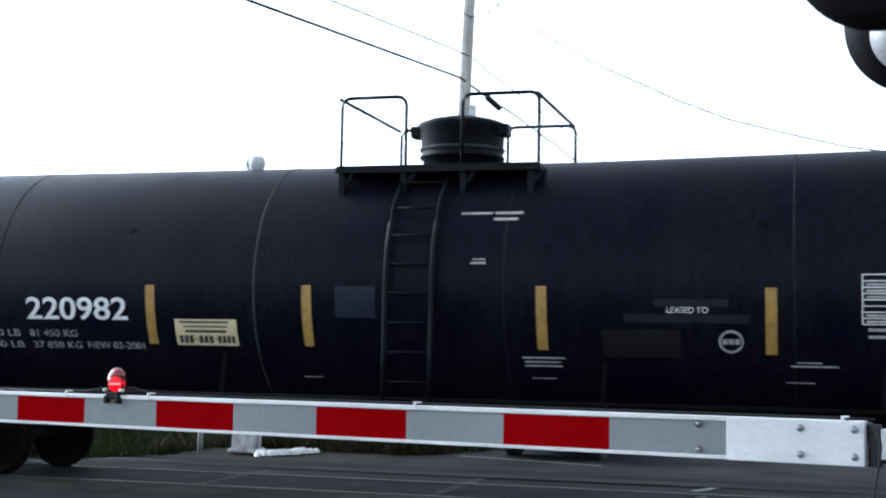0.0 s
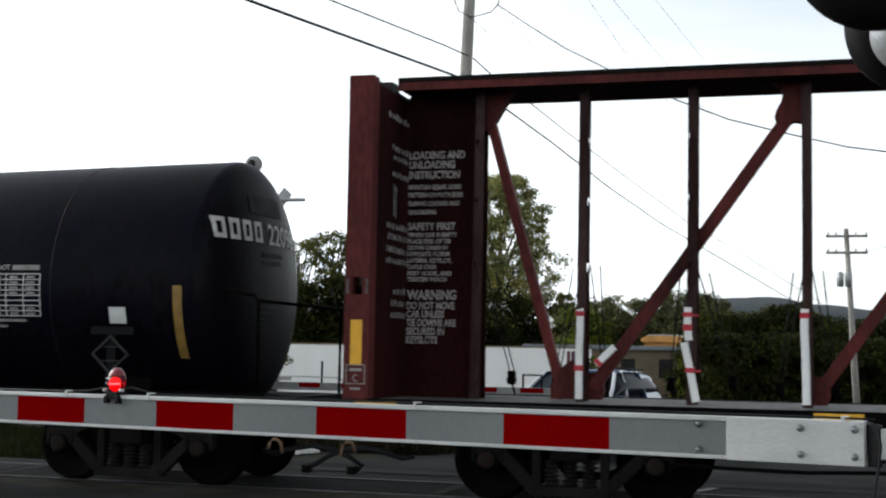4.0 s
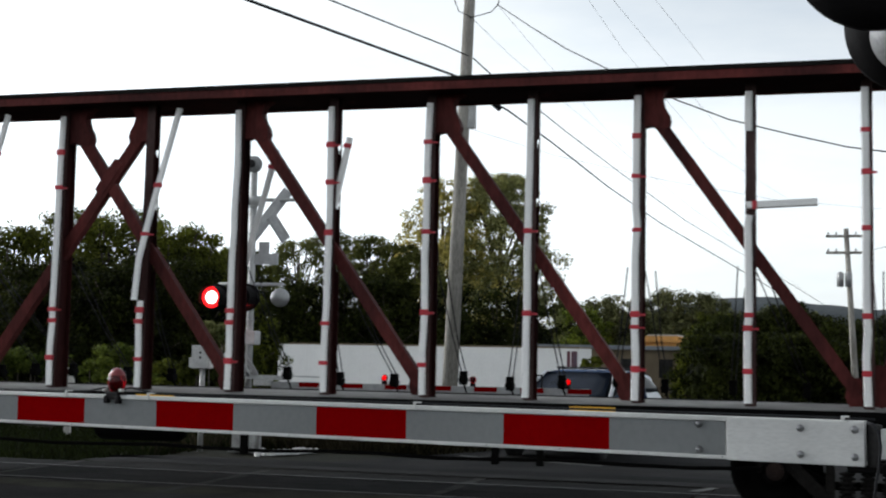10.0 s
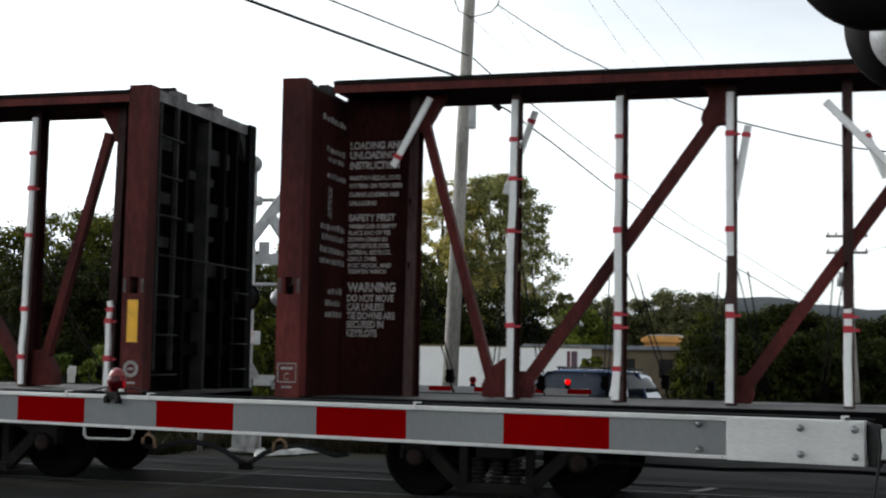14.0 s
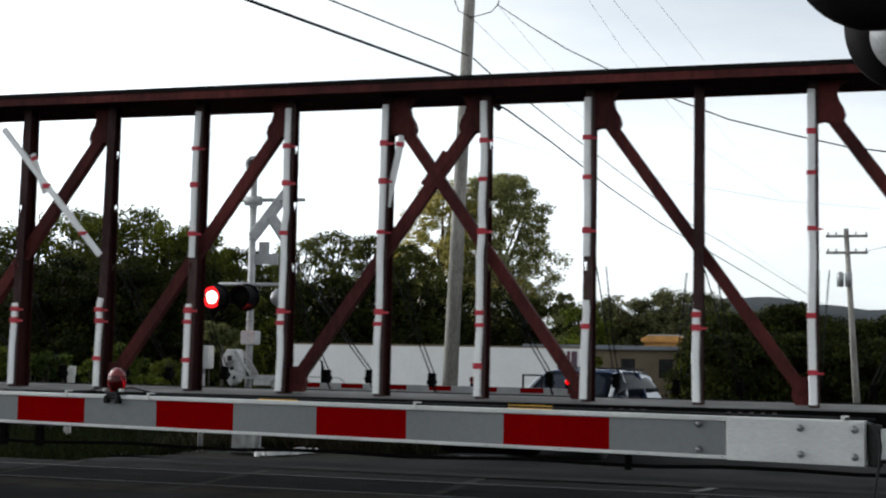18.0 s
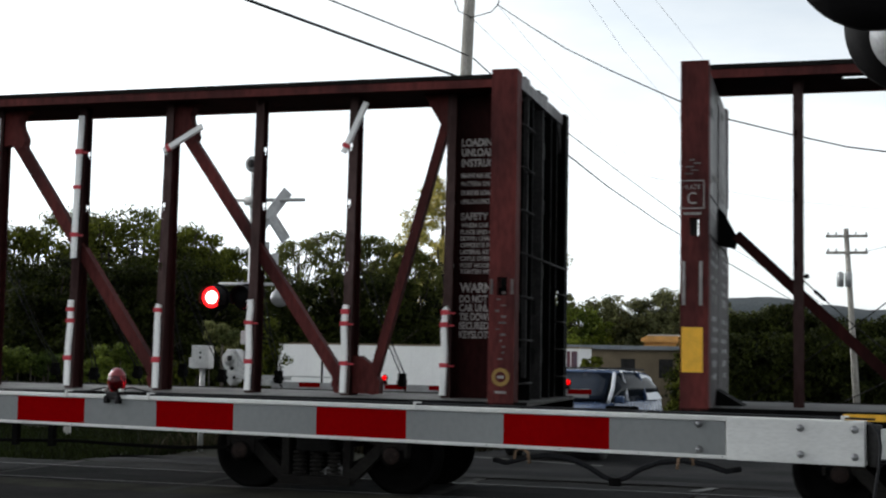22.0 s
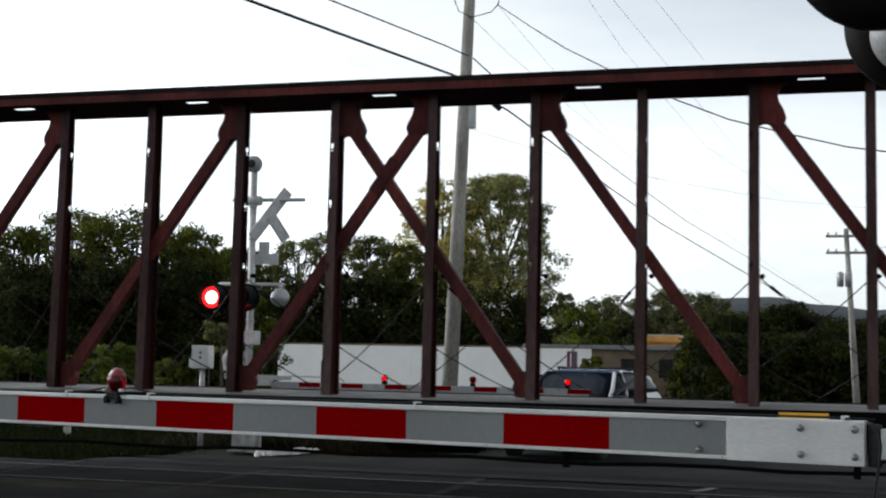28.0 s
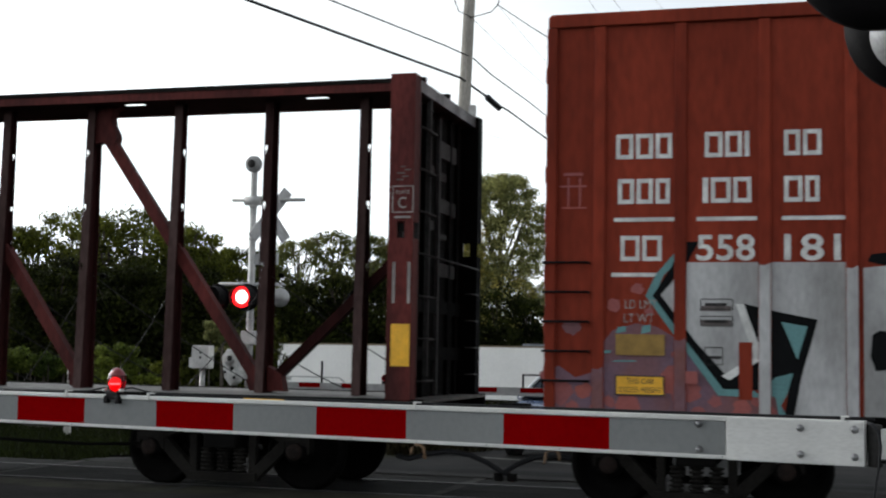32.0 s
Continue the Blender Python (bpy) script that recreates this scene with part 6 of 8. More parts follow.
def gate_lamp(parent, x, z, r, name="gate_lamp"):
    """A round red lens in a clamp; an added flip disc shows its lit half when it flashes."""
    bm = shape()
    box(bm, x - 0.036, x + 0.036, -0.03, 0.03, z - 0.03, z + 0.006)
    box(bm, x - 0.044, x - 0.02, -0.034, 0.034, z - 0.045, z - 0.01)
    box(bm, x + 0.02, x + 0.044, -0.034, 0.034, z - 0.045, z - 0.01)
    body = part(name, bm, LAMPBLACK, parent, "red lamp in a black clamp", 0.006)
    tall = 1.24
    def dome(name, lo, hi, m, label):
        bm = shape()
        rings = []
        for a in range(9):
            u = radians(lo + (hi - lo) * a / 8)
            q, h = r * math.cos(u), r * tall * math.sin(u)
            rings.append([bm.verts.new((x + q * math.cos(b), q * 0.75 * math.sin(b), z + r * tall * 0.92 + h)) for b in [i * math.pi / 12 for i in range(24)]])
        for p, q in zip(rings, rings[1:]):
            for i in range(24):
                bm.faces.new((p[i], p[(i + 1) % 24], q[(i + 1) % 24], q[i])).smooth = True
        part(name, bm, m, body, label)
    dome("lens", -80, 24, LENS, "red domed lens")
    # a separate pink cap paints in the sky reflected on the lens
    dome("lens_top", 24.5, 86, LAMPPINK, "top of the lens, coloured pink for the sky's reflection")
    for s in (-1, 1):
        bm = shape()
        lathe(bm, (x + s * r * 1.02, -0.02, z + 0.012), "y", [(-0.012, 0), (-0.010, 0.007), (0.010, 0.007), (0.012, 0)], 10)
        part("wing_nut", bm, ALUM, body)
    # added disc, lit on one side, turns to imitate switching on and off
    bm = shape()
    lathe(bm, (0, 0, 0), "y", [(r * 0.10, 0), (r * 0.10, r * 0.66), (-r * 0.10, r * 0.66), (-r * 0.10, 0)], 18)
    back = part("reflector_back", bm, LAMPBLACK, body, "added flip disc that mimics flashing, dark on its back")
    back.matrix_basis = pose(x, 0, z + r * 0.85)
    bm = shape()
    box(bm, -r * 0.55, r * 0.55, -r * 0.16, -r * 0.11, -r * 0.05, r * 0.10)
    hot = part("filament", bm, LITCORE, back, "glowing bar")
    bm = shape()
    lathe(bm, (0, -r * 0.11, 0), "y", [(0, r * 0.66), (-r * 0.02, r * 0.6), (-r * 0.02, 0)], 18)
    part("lit_face", bm, LIT, back, "glowing red face")
    return back


NEAR_LAMP = gate_lamp(GATE, 0.574, GH + 0.012, 0.045)
# pivot end of the arm: clamp, bracket, hanging cable
bm = shape()
tube(bm, (3.718, 0.02, -0.006), (3.718, 0.02, GH - 0.008), 0.022, n=16)
part("clamp", bm, RIBGREY, GATE, "round dark clamp", 0.004)
gate_box("bracket", 3.738, 4.4, 0.0, 0.03, 0.005, GH - 0.02, GALV, "grey pivot bracket", 0.004)
gate_box("bracket_lip", 3.738, 4.4, -0.05, 0.05, 0.010, 0.02, LAMPBLACK)
bm = shape()
pipe(bm, [(3.705, -0.03, GH - 0.002), (3.725, -0.05, GH - 0.004), (3.742, -0.05, GH - 0.03), (3.748, -0.05, 0.06), (3.742, -0.05, 0.0), (3.728, -0.05, -0.08), (3.718, -0.05, -0.2), (3.71, -0.05, -0.4)], 0.005, 6)
part("cable", bm, CABLE, GATE, "hanging black cable")
NEAR_MAST = empty("crossing_signal", Matrix.Translation((0.95, -10.65, -0.1)), "crossing signal mast beside the road with black lamp backgrounds", "crossing signal")
bm = shape()
tube(bm, (0.1, 0, 0), (0.1, 0, 4.2), 0.06, n=16)
part("mast", bm, GALV, NEAR_MAST)
bm = shape()
box(bm, -0.38, -0.22, -0.10, 0.05, 0.62, 1.12)
part("mechanism_edge", bm, MECHWHITE, NEAR_MAST, "", 0.02)
bm = shape()
box(bm, -0.24, 0.08, -0.05, 0.02, 0.80, 0.92)
part("mechanism_bracket", bm, GALV, NEAR_MAST, "", 0.01)
for (px_, py_, pz_), r, col in (((-0.787, -0.144, 2.886), 0.26, LAMPBLACK), ((-0.668, 0.165, 2.711), 0.215, LAMPBLACK)):
    bm = shape()
    lathe(bm, (px_, py_, pz_), "y", [(0.03, r * 0.99), (0.0, r), (-0.012, r), (-0.05, r * 0.8), (-0.075, r * 0.5), (-0.085, 0)], 48)
    part("lamp_background", bm, col, NEAR_MAST, "round black lamp background")
bm = shape()
lathe(bm, (-0.679, 0.009, 2.662), "y", [(0.06, 0.13), (0.0, 0.13), (-0.06, 0.10), (-0.08, 0.05), (-0.085, 0)], 32)
part("lamp_housing", bm, LAMPSILVER, NEAR_MAST, "pale round lamp housing")

# ---- far crossing signal and gate ----
FS = empty("crossing_signal", Matrix.Translation((-10.12, 7.6, -0.30)), "grey crossing signal mast with crossbuck, red lamps and bell", "crossing signal")
bm = shape()
tube(bm, (0.0, 0, 0), (0.0, 0, 5.15), 0.065, 0.062, n=16)
part("mast", bm, GALV, FS, "galvanised mast")
bm = shape()
box(bm, -0.21, 0.21, -0.20, 0.20, 0.05, 0.46)
box(bm, -0.27, 0.27, -0.26, 0.26, 0.0, 0.07)
part("mast_base", bm, MASTBASE, FS, "pale peeling concrete mast base", 0.025)
bm = shape()
lathe(bm, (0, 0, 5.28), "y", [(-0.12, 0), (-0.12, 0.10), (-0.08, 0.15), (0.0, 0.16), (0.05, 0.13), (0.12, 0.06), (0.13, 0)], 20)
tube(bm, (0, 0, 5.1), (0, 0, 5.2), 0.05, n=10)
part("bell", bm, BELLGREY, FS, "round grey bell", 0.0)
bm = shape()
lathe(bm, (0, -0.13, 5.28), "y", [(0.0, 0.0), (0.0, 0.075), (-0.02, 0.075), (-0.035, 0.04), (-0.035, 0)], 16)
part("gong", bm, RIBGREY, FS, "dark bell centre")
bm = shape()
tube(bm, (-0.42, 0.0, 4.62), (0.98, 0.1, 4.62), 0.035, n=10)
tube(bm, (-0.15, -0.02, 4.60), (0.16, -0.02, 4.60), 0.09, n=10)
part("sign_arm", bm, GALV, FS, "cross arm")
for s in (-1, 1):
    bm = shape()
    box(bm, -0.58 if s < 0 else 0.04, 0.58, -0.012, 0.012, -0.105, 0.105)
    for v in (-0.07, 0.07):
        box(bm, -0.56 if s < 0 else 0.06, 0.56, -0.026, -0.012, v - 0.012, v + 0.012)
    p = part("crossbuck_blade", bm, LAMPSILVER, FS, "grey ribbed back of a crossbuck blade")
    p.matrix_basis = pose(0.38, -0.10 - 0.014 * s, 4.34, 0, s * 52, 52)
bm = shape()
box(bm, 0.06, 0.52, -0.02, 0.02, 3.42, 3.62)
box(bm, 0.14, 0.34, -0.022, 0.018, 3.62, 3.84)
part("track_sign", bm, LAMPSILVER, FS, "grey sign back")
for z in (2.4, 3.9, 4.5):
    bm = shape()
    tube(bm, (0, 0, z - 0.03), (0, 0, z + 0.03), 0.075, n=14)
    part("mast_band", bm, GALV, FS)
bm = shape()
tube(bm, (-0.62, -0.05, 3.06), (0.62, 0.05, 3.06), 0.03, n=10)
part("lamp_arm", bm, GALV, FS, "lamp arm")


def flasher(x, y, z):
    bm = shape()
    lathe(bm, (x, y, z), "y", [(0.03, 0.235), (0.0, 0.25), (-0.02, 0.25), (-0.02, 0.12), (0.0, 0.11)], 36)
    b = part("lamp_background", bm, LAMPBLACK, FS, "round black lamp background")
    bm = shape()
    n = 18
    rim = [[bm.verts.new((x + r * math.cos(a), yy, z + r * math.sin(a))) for a in [radians(-40 + 260 * i / n) for i in range(n + 1)]] for r, yy in ((0.205, y - 0.02), (0.205, y - 0.34), (0.198, y - 0.34), (0.198, y - 0.02))]
    for p, q in zip(rim, rim[1:]):
        for i in range(n):
            bm.faces.new((p[i], p[i + 1], q[i + 1], q[i]))
    part("hood", bm, LAMPBLACK, b, "black hood")
    bm = shape()
    lathe(bm, (x, y, z), "y", [(0.14, 0), (0.12, 0.08), (0.02, 0.115), (0.0, 0.115), (0.0, 0.0)], 24)
    part("lamp_housing", bm, LAMPBLACK, b)
    # added disc whose lit side comes forward to imitate the lamp lighting
    bm = shape()
    lathe(bm, (0, 0, 0), "y", [(0.008, 0), (0.008, 0.19), (-0.008, 0.19), (-0.008, 0)], 28)
    d = part("reflector_back", bm, LAMPBLACK, b, "added flip disc that mimics flashing, dark on its back")
    d.matrix_basis = pose(x, y - 0.22, z)
    # the wide red ring stands in for the glow spreading round the lens
    for name, r0, r1, m in (("lit_rim", 0.118, 0.19, LIT), ("lit_core", 0.0, 0.118, LITCORE)):
        bm = shape()
        lathe(bm, (0, -0.010, 0), "y", [(0, r1), (-0.004, r1), (-0.004, r0)] + ([(0, r0)] if r0 else []), 28)
        o = new(name, bpy.data.meshes.new(name))
        bm.to_mesh(o.data)
        bm.free()
        o.data.materials.append(m)
        o.parent = d
    return d


FLASH_L, FLASH_R = flasher(-0.50, -0.36, 2.79), flasher(0.09, -0.36, 2.80)
bm = shape()
lathe(bm, (0.53, 0.10, 2.82), "y", [(-0.16, 0), (-0.15, 0.08), (-0.08, 0.15), (0.0, 0.17), (0.06, 0.17), (0.06, 0.0)], 24)
part("rear_lamp", bm, LAMPSILVER, FS, "silver back of a rear-facing lamp")
bm = shape()
box(bm, -0.12, 0.16, -0.14, 0.14, 1.95, 2.2)
part("junction_box", bm, GALV, FS, "grey junction box", 0.02)
CASE = empty("relay_case", Matrix.Translation((-10.95, 7.4, -0.3)), "white relay case on a post behind the track", "relay case")
bm = shape()
box(bm, -0.17, 0.17, -0.12, 0.12, 1.50, 1.92)
part("case", bm, MECHWHITE, CASE, "white case", 0.015)
bm = shape()
box(bm, -0.235, -0.17, -0.08, 0.08, 1.52, 1.70)
part("conduit_box", bm, MECHWHITE, CASE)
for z in (1.79, 1.70):
    bm = shape()
    lathe(bm, (0.01, -0.122, z), "y", [(0, 0.024), (-0.006, 0.02), (-0.006, 0)], 10)
    part("latch", bm, BLACKINK, CASE)
bm = shape()
tube(bm, (0, 0, 0), (0, 0, 1.5), 0.05, n=10)
part("post", bm, GALV, CASE)
STAKE = empty("marker_post", Matrix.Translation((-15.26, 9.9, -0.46)) @ pose(0, 0, 0, 0, 2.5, 0), "short pale timber marker post in the grass", "marker post")
bm = shape()
box(bm, -0.065, 0.065, -0.05, 0.05, 0.0, 1.44)
part("shaft", bm, PALEWALL, STAKE, "weathered pale shaft", 0.01)
bm = shape()
slab(bm, [(-0.075, 1.42), (-0.075, 1.56), (-0.03, 1.62), (0.02, 1.58), (0.075, 1.62), (0.075, 1.42)], -0.055, 0.055)
part("head", bm, PALEWALL, STAKE, "chipped white head", 0.008)
MECH = empty("gate_mechanism", Matrix.Translation((-10.16, 7.25, -0.3)), "white gate mechanism with counterweight arms", "gate mechanism")
bm = shape()
slab(bm, [(-0.22, 1.35), (-0.28, 1.72), (-0.18, 1.86), (0.02, 1.86), (0.06, 1.6), (0.02, 1.28), (-0.1, 1.2)], -0.14, 0.14)
part("housing", bm, MECHWHITE, MECH, "white cast housing", 0.03)
bm = shape()
lathe(bm, (-0.12, -0.15, 1.66), "y", [(0, 0), (0, 0.09), (-0.03, 0.09), (-0.03, 0.0)], 18)
part("crank", bm, GALV, MECH)
for y in (-0.18, 0.16):
    bm = shape()
    bar(bm, (0.0, 1.82), (0.28, 1.42), 0.06, y, y + 0.03)
    bar(bm, (-0.1, 1.38), (0.95, 1.36), 0.07, y, y + 0.03)
    bar(bm, (0.0, 1.50), (0.30, 1.40), 0.06, y, y + 0.03)
    part("arm_support", bm, GALV, MECH, "grey support arm")
for x, z, r in ((-0.10, 1.70, 0.05), (-0.06, 1.52, 0.035), (0.0, 1.36, 0.03), (-0.2, 1.45, 0.025)):
    bm = shape()
    lathe(bm, (x, -0.145, z), "y", [(0, r), (-0.04, r), (-0.05, r * 0.6), (-0.05, 0)], 12)
    part("boss", bm, RIBGREY, MECH, "dark cast boss")
bm = shape()
box(bm, -0.08, 0.05, -0.17, -0.13, 1.30, 1.42)
part("cover", bm, GALV, MECH, "", 0.01)
bm = shape()
box(bm, 0.35, 0.62, -0.14, 0.14, 1.22, 1.34)
part("counterweight", bm, MECHWHITE, MECH, "", 0.02)
FG = empty("crossing_gate", Matrix.Translation((-9.30, 7.22, 0.86)) @ pose(0, 0, 0, 0, 0, -1.5), "far crossing gate arm with red and white stripes", "crossing gate")
bm = shape()
box(bm, -0.2, 5.55, -0.012, 0.02, 0.0, 0.14)
part("arm", bm, LAMPSILVER, FG, "pale gate arm")
for k in range(7):
    bm = shape()
    box(bm, 0.34 + k * 0.81, 0.34 + k * 0.81 + 0.40, -0.018, -0.013, 0.055, 0.135)
    part("stripe", bm, GATERED, FG, "red reflective stripe")
bm = shape()
pipe(bm, [(-0.1, 0, 0.22), (0.2, 0, 0.24), (1.1, 0, 0.23), (1.2, 0, 0.16)], 0.012, 6)
part("wire_guard", bm, GALV, FG)
for nm, (x0, x1, z0, z1) in (("frame_bar", (4.41, 4.76, 0.34, 0.365)), ("frame_bar", (4.41, 4.76, 0.10, 0.125)), ("frame_bar", (4.41, 4.435, 0.125, 0.34)), ("frame_bar", (4.735, 4.76, 0.125, 0.34)), ("clip_post", (0.74, 0.77, 0.14, 0.52))):
    bm = shape()
    box(bm, x0, x1, 0.022, 0.05, z0, z1)
    part(nm, bm, LAMPBLACK, FG, "black bracket bar behind the arm")
FAR_LAMPS = []
for x in (1.95, 3.55, 5.20):
    bm = shape()
    box(bm, x - 0.04, x + 0.04, -0.04, 0.04, 0.14, 0.19)
    b = part("gate_lamp", bm, LAMPBLACK, FG, "small red lamp")
    bm = shape()
    lathe(bm, (x, 0, 0.25), "y", [(-0.045, 0), (-0.04, 0.04), (-0.01, 0.062), (0.01, 0.062), (0.04, 0.04), (0.045, 0)], 16)
    part("lens", bm, LENS, b)
    # an added disc holds the small lamp's glow and imitates its flashing
    bm = shape()
    lathe(bm, (0, 0, 0), "y", [(0.008, 0), (0.008, 0.042), (-0.008, 0.042), (-0.008, 0)], 14)
    d = part("reflector_back", bm, LAMPBLACK, b)
    d.matrix_basis = pose(x, 0, 0.25)
    bm = shape()
    lathe(bm, (0, -0.012, 0), "y", [(0, 0.042), (-0.006, 0.03), (-0.01, 0)], 14)
    o = new("lit_face", bpy.data.meshes.new("lit_face"))
    bm.to_mesh(o.data)
    bm.free()
    o.data.materials.append(LIT)
    o.parent = d
    FAR_LAMPS.append(d)
bm = shape()
rr = random.Random(40)
for k in range(46):
    u = rr.random()
    cx, cy, q = -9.66 + 0.62 * u + rr.uniform(-0.08, 0.08), 7.0 + 1.35 * u + rr.uniform(-0.25, 0.25), rr.uniform(0.04, 0.11)
    gz = ground_z(cx, cy) - 0.01
    lathe(bm, (cx, cy, gz), "z", [(0.0, q), (q * rr.uniform(0.4, 0.8), q * 0.8), (q * rr.uniform(0.85, 1.1), 0)], rr.choice((5, 6, 7)))
thing("pale_rubble", bm, MECHWHITE, "pale stones heaped beside the signal mast", "rubble", "", "stuff")

# ---- waiting car ----
def waiting_car():
    yaw = 168.5
    car = empty("waiting_car", Matrix.Translation((-4.42, 10.6, ground_z(-4.42, 10.6) - 0.03)) @ pose(0, 0, 0, 0, 0, yaw), "dark blue sport utility car waiting behind the far gate", "car")
    W = 0.90
    def loft(name, secs, m, label="", parent=car):
        """secs: (y, half width, z low, z high, top half width) along the car's length, +y ahead."""
        bm = shape()
        rings = []
        for y, w, z0, z1, tw in secs:
            zm = z0 + (z1 - z0) * 0.55
            rings.append([bm.verts.new(p) for p in ((-w * 0.94, y, z0), (-w, y, zm), (-tw, y, z1 - 0.03), (-tw * 0.8, y, z1), (tw * 0.8, y, z1), (tw, y, z1 - 0.03), (w, y, zm), (w * 0.94, y, z0))])
        for a, b in zip(rings, rings[1:]):
            for i in range(8):
                bm.faces.new((a[i], a[(i + 1) % 8], b[(i + 1) % 8], b[i])).smooth = True
        bm.faces.new(rings[0])
        bm.faces.new(rings[-1][::-1])
        return part(name, bm, m, parent, label)
    body = loft("body", [(-2.05, 0.82, 0.42, 0.98, 0.80), (-1.95, 0.92, 0.30, 1.05, 0.88), (-1.0, 0.94, 0.28, 1.05, 0.90), (0.75, 0.94, 0.28, 1.05, 0.90), (1.10, 0.94, 0.28, 1.04, 0.88), (1.85, 0.92, 0.28, 0.95, 0.82), (2.12, 0.86, 0.32, 0.84, 0.74), (2.20, 0.74, 0.40, 0.72, 0.64)], CARBLUE, "dark blue body")
    loft("cabin", [(-1.96, 0.86, 1.02, 1.12, 0.84), (-1.76, 0.86, 1.02, 1.48, 0.70), (-1.4, 0.87, 1.02, 1.56, 0.70), (-0.2, 0.87, 1.02, 1.59, 0.70), (0.30, 0.87, 1.02, 1.55, 0.68), (1.12, 0.86, 1.02, 1.06, 0.82)], CARGLASS, "dark glasshouse")
    loft("roof", [(-1.80, 0.68, 1.46, 1.515, 0.66), (-1.4, 0.71, 1.53, 1.59, 0.68), (-0.2, 0.72, 1.56, 1.625, 0.68), (0.28, 0.70, 1.53, 1.58, 0.66)], CARBLUE, "blue roof")
    # windscreen: a curved pane just proud of the glasshouse
    bm = shape()
    rows = []
    for k in range(5):
        v = k / 4
        y, z, w = 1.13 - 0.80 * v, 1.075 + 0.485 * v, 0.80 - 0.15 * v
        rows.append([bm.verts.new((w * u, y + 0.05 * (1 - u * u), z + 0.014)) for u in (-1, -0.6, -0.2, 0.2, 0.6, 1)])
    for p, q in zip(rows, rows[1:]):
        for k in range(5):
            bm.faces.new((p[k], p[k + 1], q[k + 1], q[k])).smooth = True
    bmesh.ops.solidify(bm, geom=bm.faces[:], thickness=0.006)
    part("windscreen", bm, CARSCREEN, body, "sky-reflecting windscreen")
    for y, z in ((-0.15, 1.645), (-1.05, 1.63)):
        bm = shape()
        pipe(bm, [(-0.62, y, z - 0.05), (-0.60, y, z), (0.60, y, z), (0.62, y, z - 0.05)], 0.022, 6)
        part("rack_bar", bm, TYRE, body, "black roof rack bar")
    for s in (-1, 1):
        # the two front pillars have the sky's glint in their pale colour
        for y0, z0, y1, z1, m in ((1.10, 1.05, 0.30, 1.56, CARSHEEN), (0.10, 1.04, -0.06, 1.58, CARSHEEN), (-0.98, 1.04, -1.00, 1.57, CARBLUE)):
            bm = shape()
            pipe(bm, [(s * 0.89, y0, z0), (s * 0.82, (y0 + y1) / 2, (z0 + z1) / 2), (s * 0.70, y1, z1)], 0.036, 6)
            part("pillar", bm, m, body, "pale window pillar")
        # rear side glass as a pale panel, its sky reflection painted on
        bm = shape()
        q = [(s * 0.895, -1.04, 1.04), (s * 0.735, -1.06, 1.55), (s * 0.725, -1.70, 1.49), (s * 0.895, -1.96, 1.04)]
        inner = [(x - s * 0.05, y, z) for x, y, z in q]
        va, vb = [bm.verts.new(p) for p in q], [bm.verts.new(p) for p in inner]
        bm.faces.new(va)
        bm.faces.new(vb[::-1])
        for k in range(4):
            bm.faces.new((va[k], vb[k], vb[(k + 1) % 4], va[(k + 1) % 4]))
        part("rear_quarter", bm, CARSHEEN, body, "rear quarter glass, coloured pale for the sky's reflection")
        bm = shape()
        pipe(bm, [(s * 0.62, -1.6, 1.62), (s * 0.62, -0.1, 1.655)], 0.02, 6)
        part("roof_rail", bm, TYRE, body)
        bm = shape()
        box(bm, s * 0.98 - 0.09, s * 0.98 + 0.09, 0.72, 0.82, 1.02, 1.16)
        part("mirror", bm, CARBLUE, body, "", 0.03)
        bm = shape()
        box(bm, s * 0.62 - 0.14, s * 0.62 + 0.14, 2.02, 2.16, 0.68, 0.82)
        part("headlight", bm, LAMPSILVER, body, "clear headlight", 0.03)
        for y in (1.42, -1.22):
            bm = shape()
            lathe(bm, (s * 0.83, y, 0.35), "x", [(-0.11, 0), (-0.11, 0.30), (-0.08, 0.35), (0.08, 0.35), (0.11, 0.30), (0.11, 0.21), (0.07, 0.20), (0.07, 0)], 24)
            w = part("wheel", bm, TYRE, body, "black tyre")
            bm = shape()
            lathe(bm, (s * 0.83 + s * 0.075, y, 0.35), "x", [(0, 0), (s * 0.012, 0.05), (s * 0.0, 0.19), (-s * 0.03, 0.2)], 16)
            part("rim", bm, GALV, w, "grey wheel rim")
    bm = shape()
    box(bm, -0.55, 0.55, 2.16, 2.22, 0.54, 0.68)
    part("grille", bm, TYRE, body, "black grille", 0.02)
    return car


waiting_car()

# ---- poles and wires ----
def pole(name, base, top, r0, r1, label):
    o = empty(name, Matrix.Translation(base), label, "utility pole")
    bm = shape()
    d = Vector(top) - Vector(base)
    tube(bm, (0, 0, 0), d, r0, r1, 16)
    part("shaft", bm, WOODPOLE, o, "weathered grey timber shaft")
    return o


P1 = pole("utility_pole", (-8.78, 16.3, -0.6), (-8.11, 15.46, 11.5), 0.20, 0.125, "weathered timber utility pole beside the road")
bm = shape()
box(bm, 0.53, 0.73, -0.62, -0.45, 7.58, 8.14)
tube(bm, (0.40, -0.53, 7.95), (0.56, -0.53, 7.95), 0.03, n=8)
part("meter_box", bm, GALV, P1, "small grey box", 0.01)
P2 = pole("utility_pole", (1.52, 48.6, -2.0), (1.0, 47.6, 7.5), 0.17, 0.11, "distant timber utility pole with crossarms and transformers")
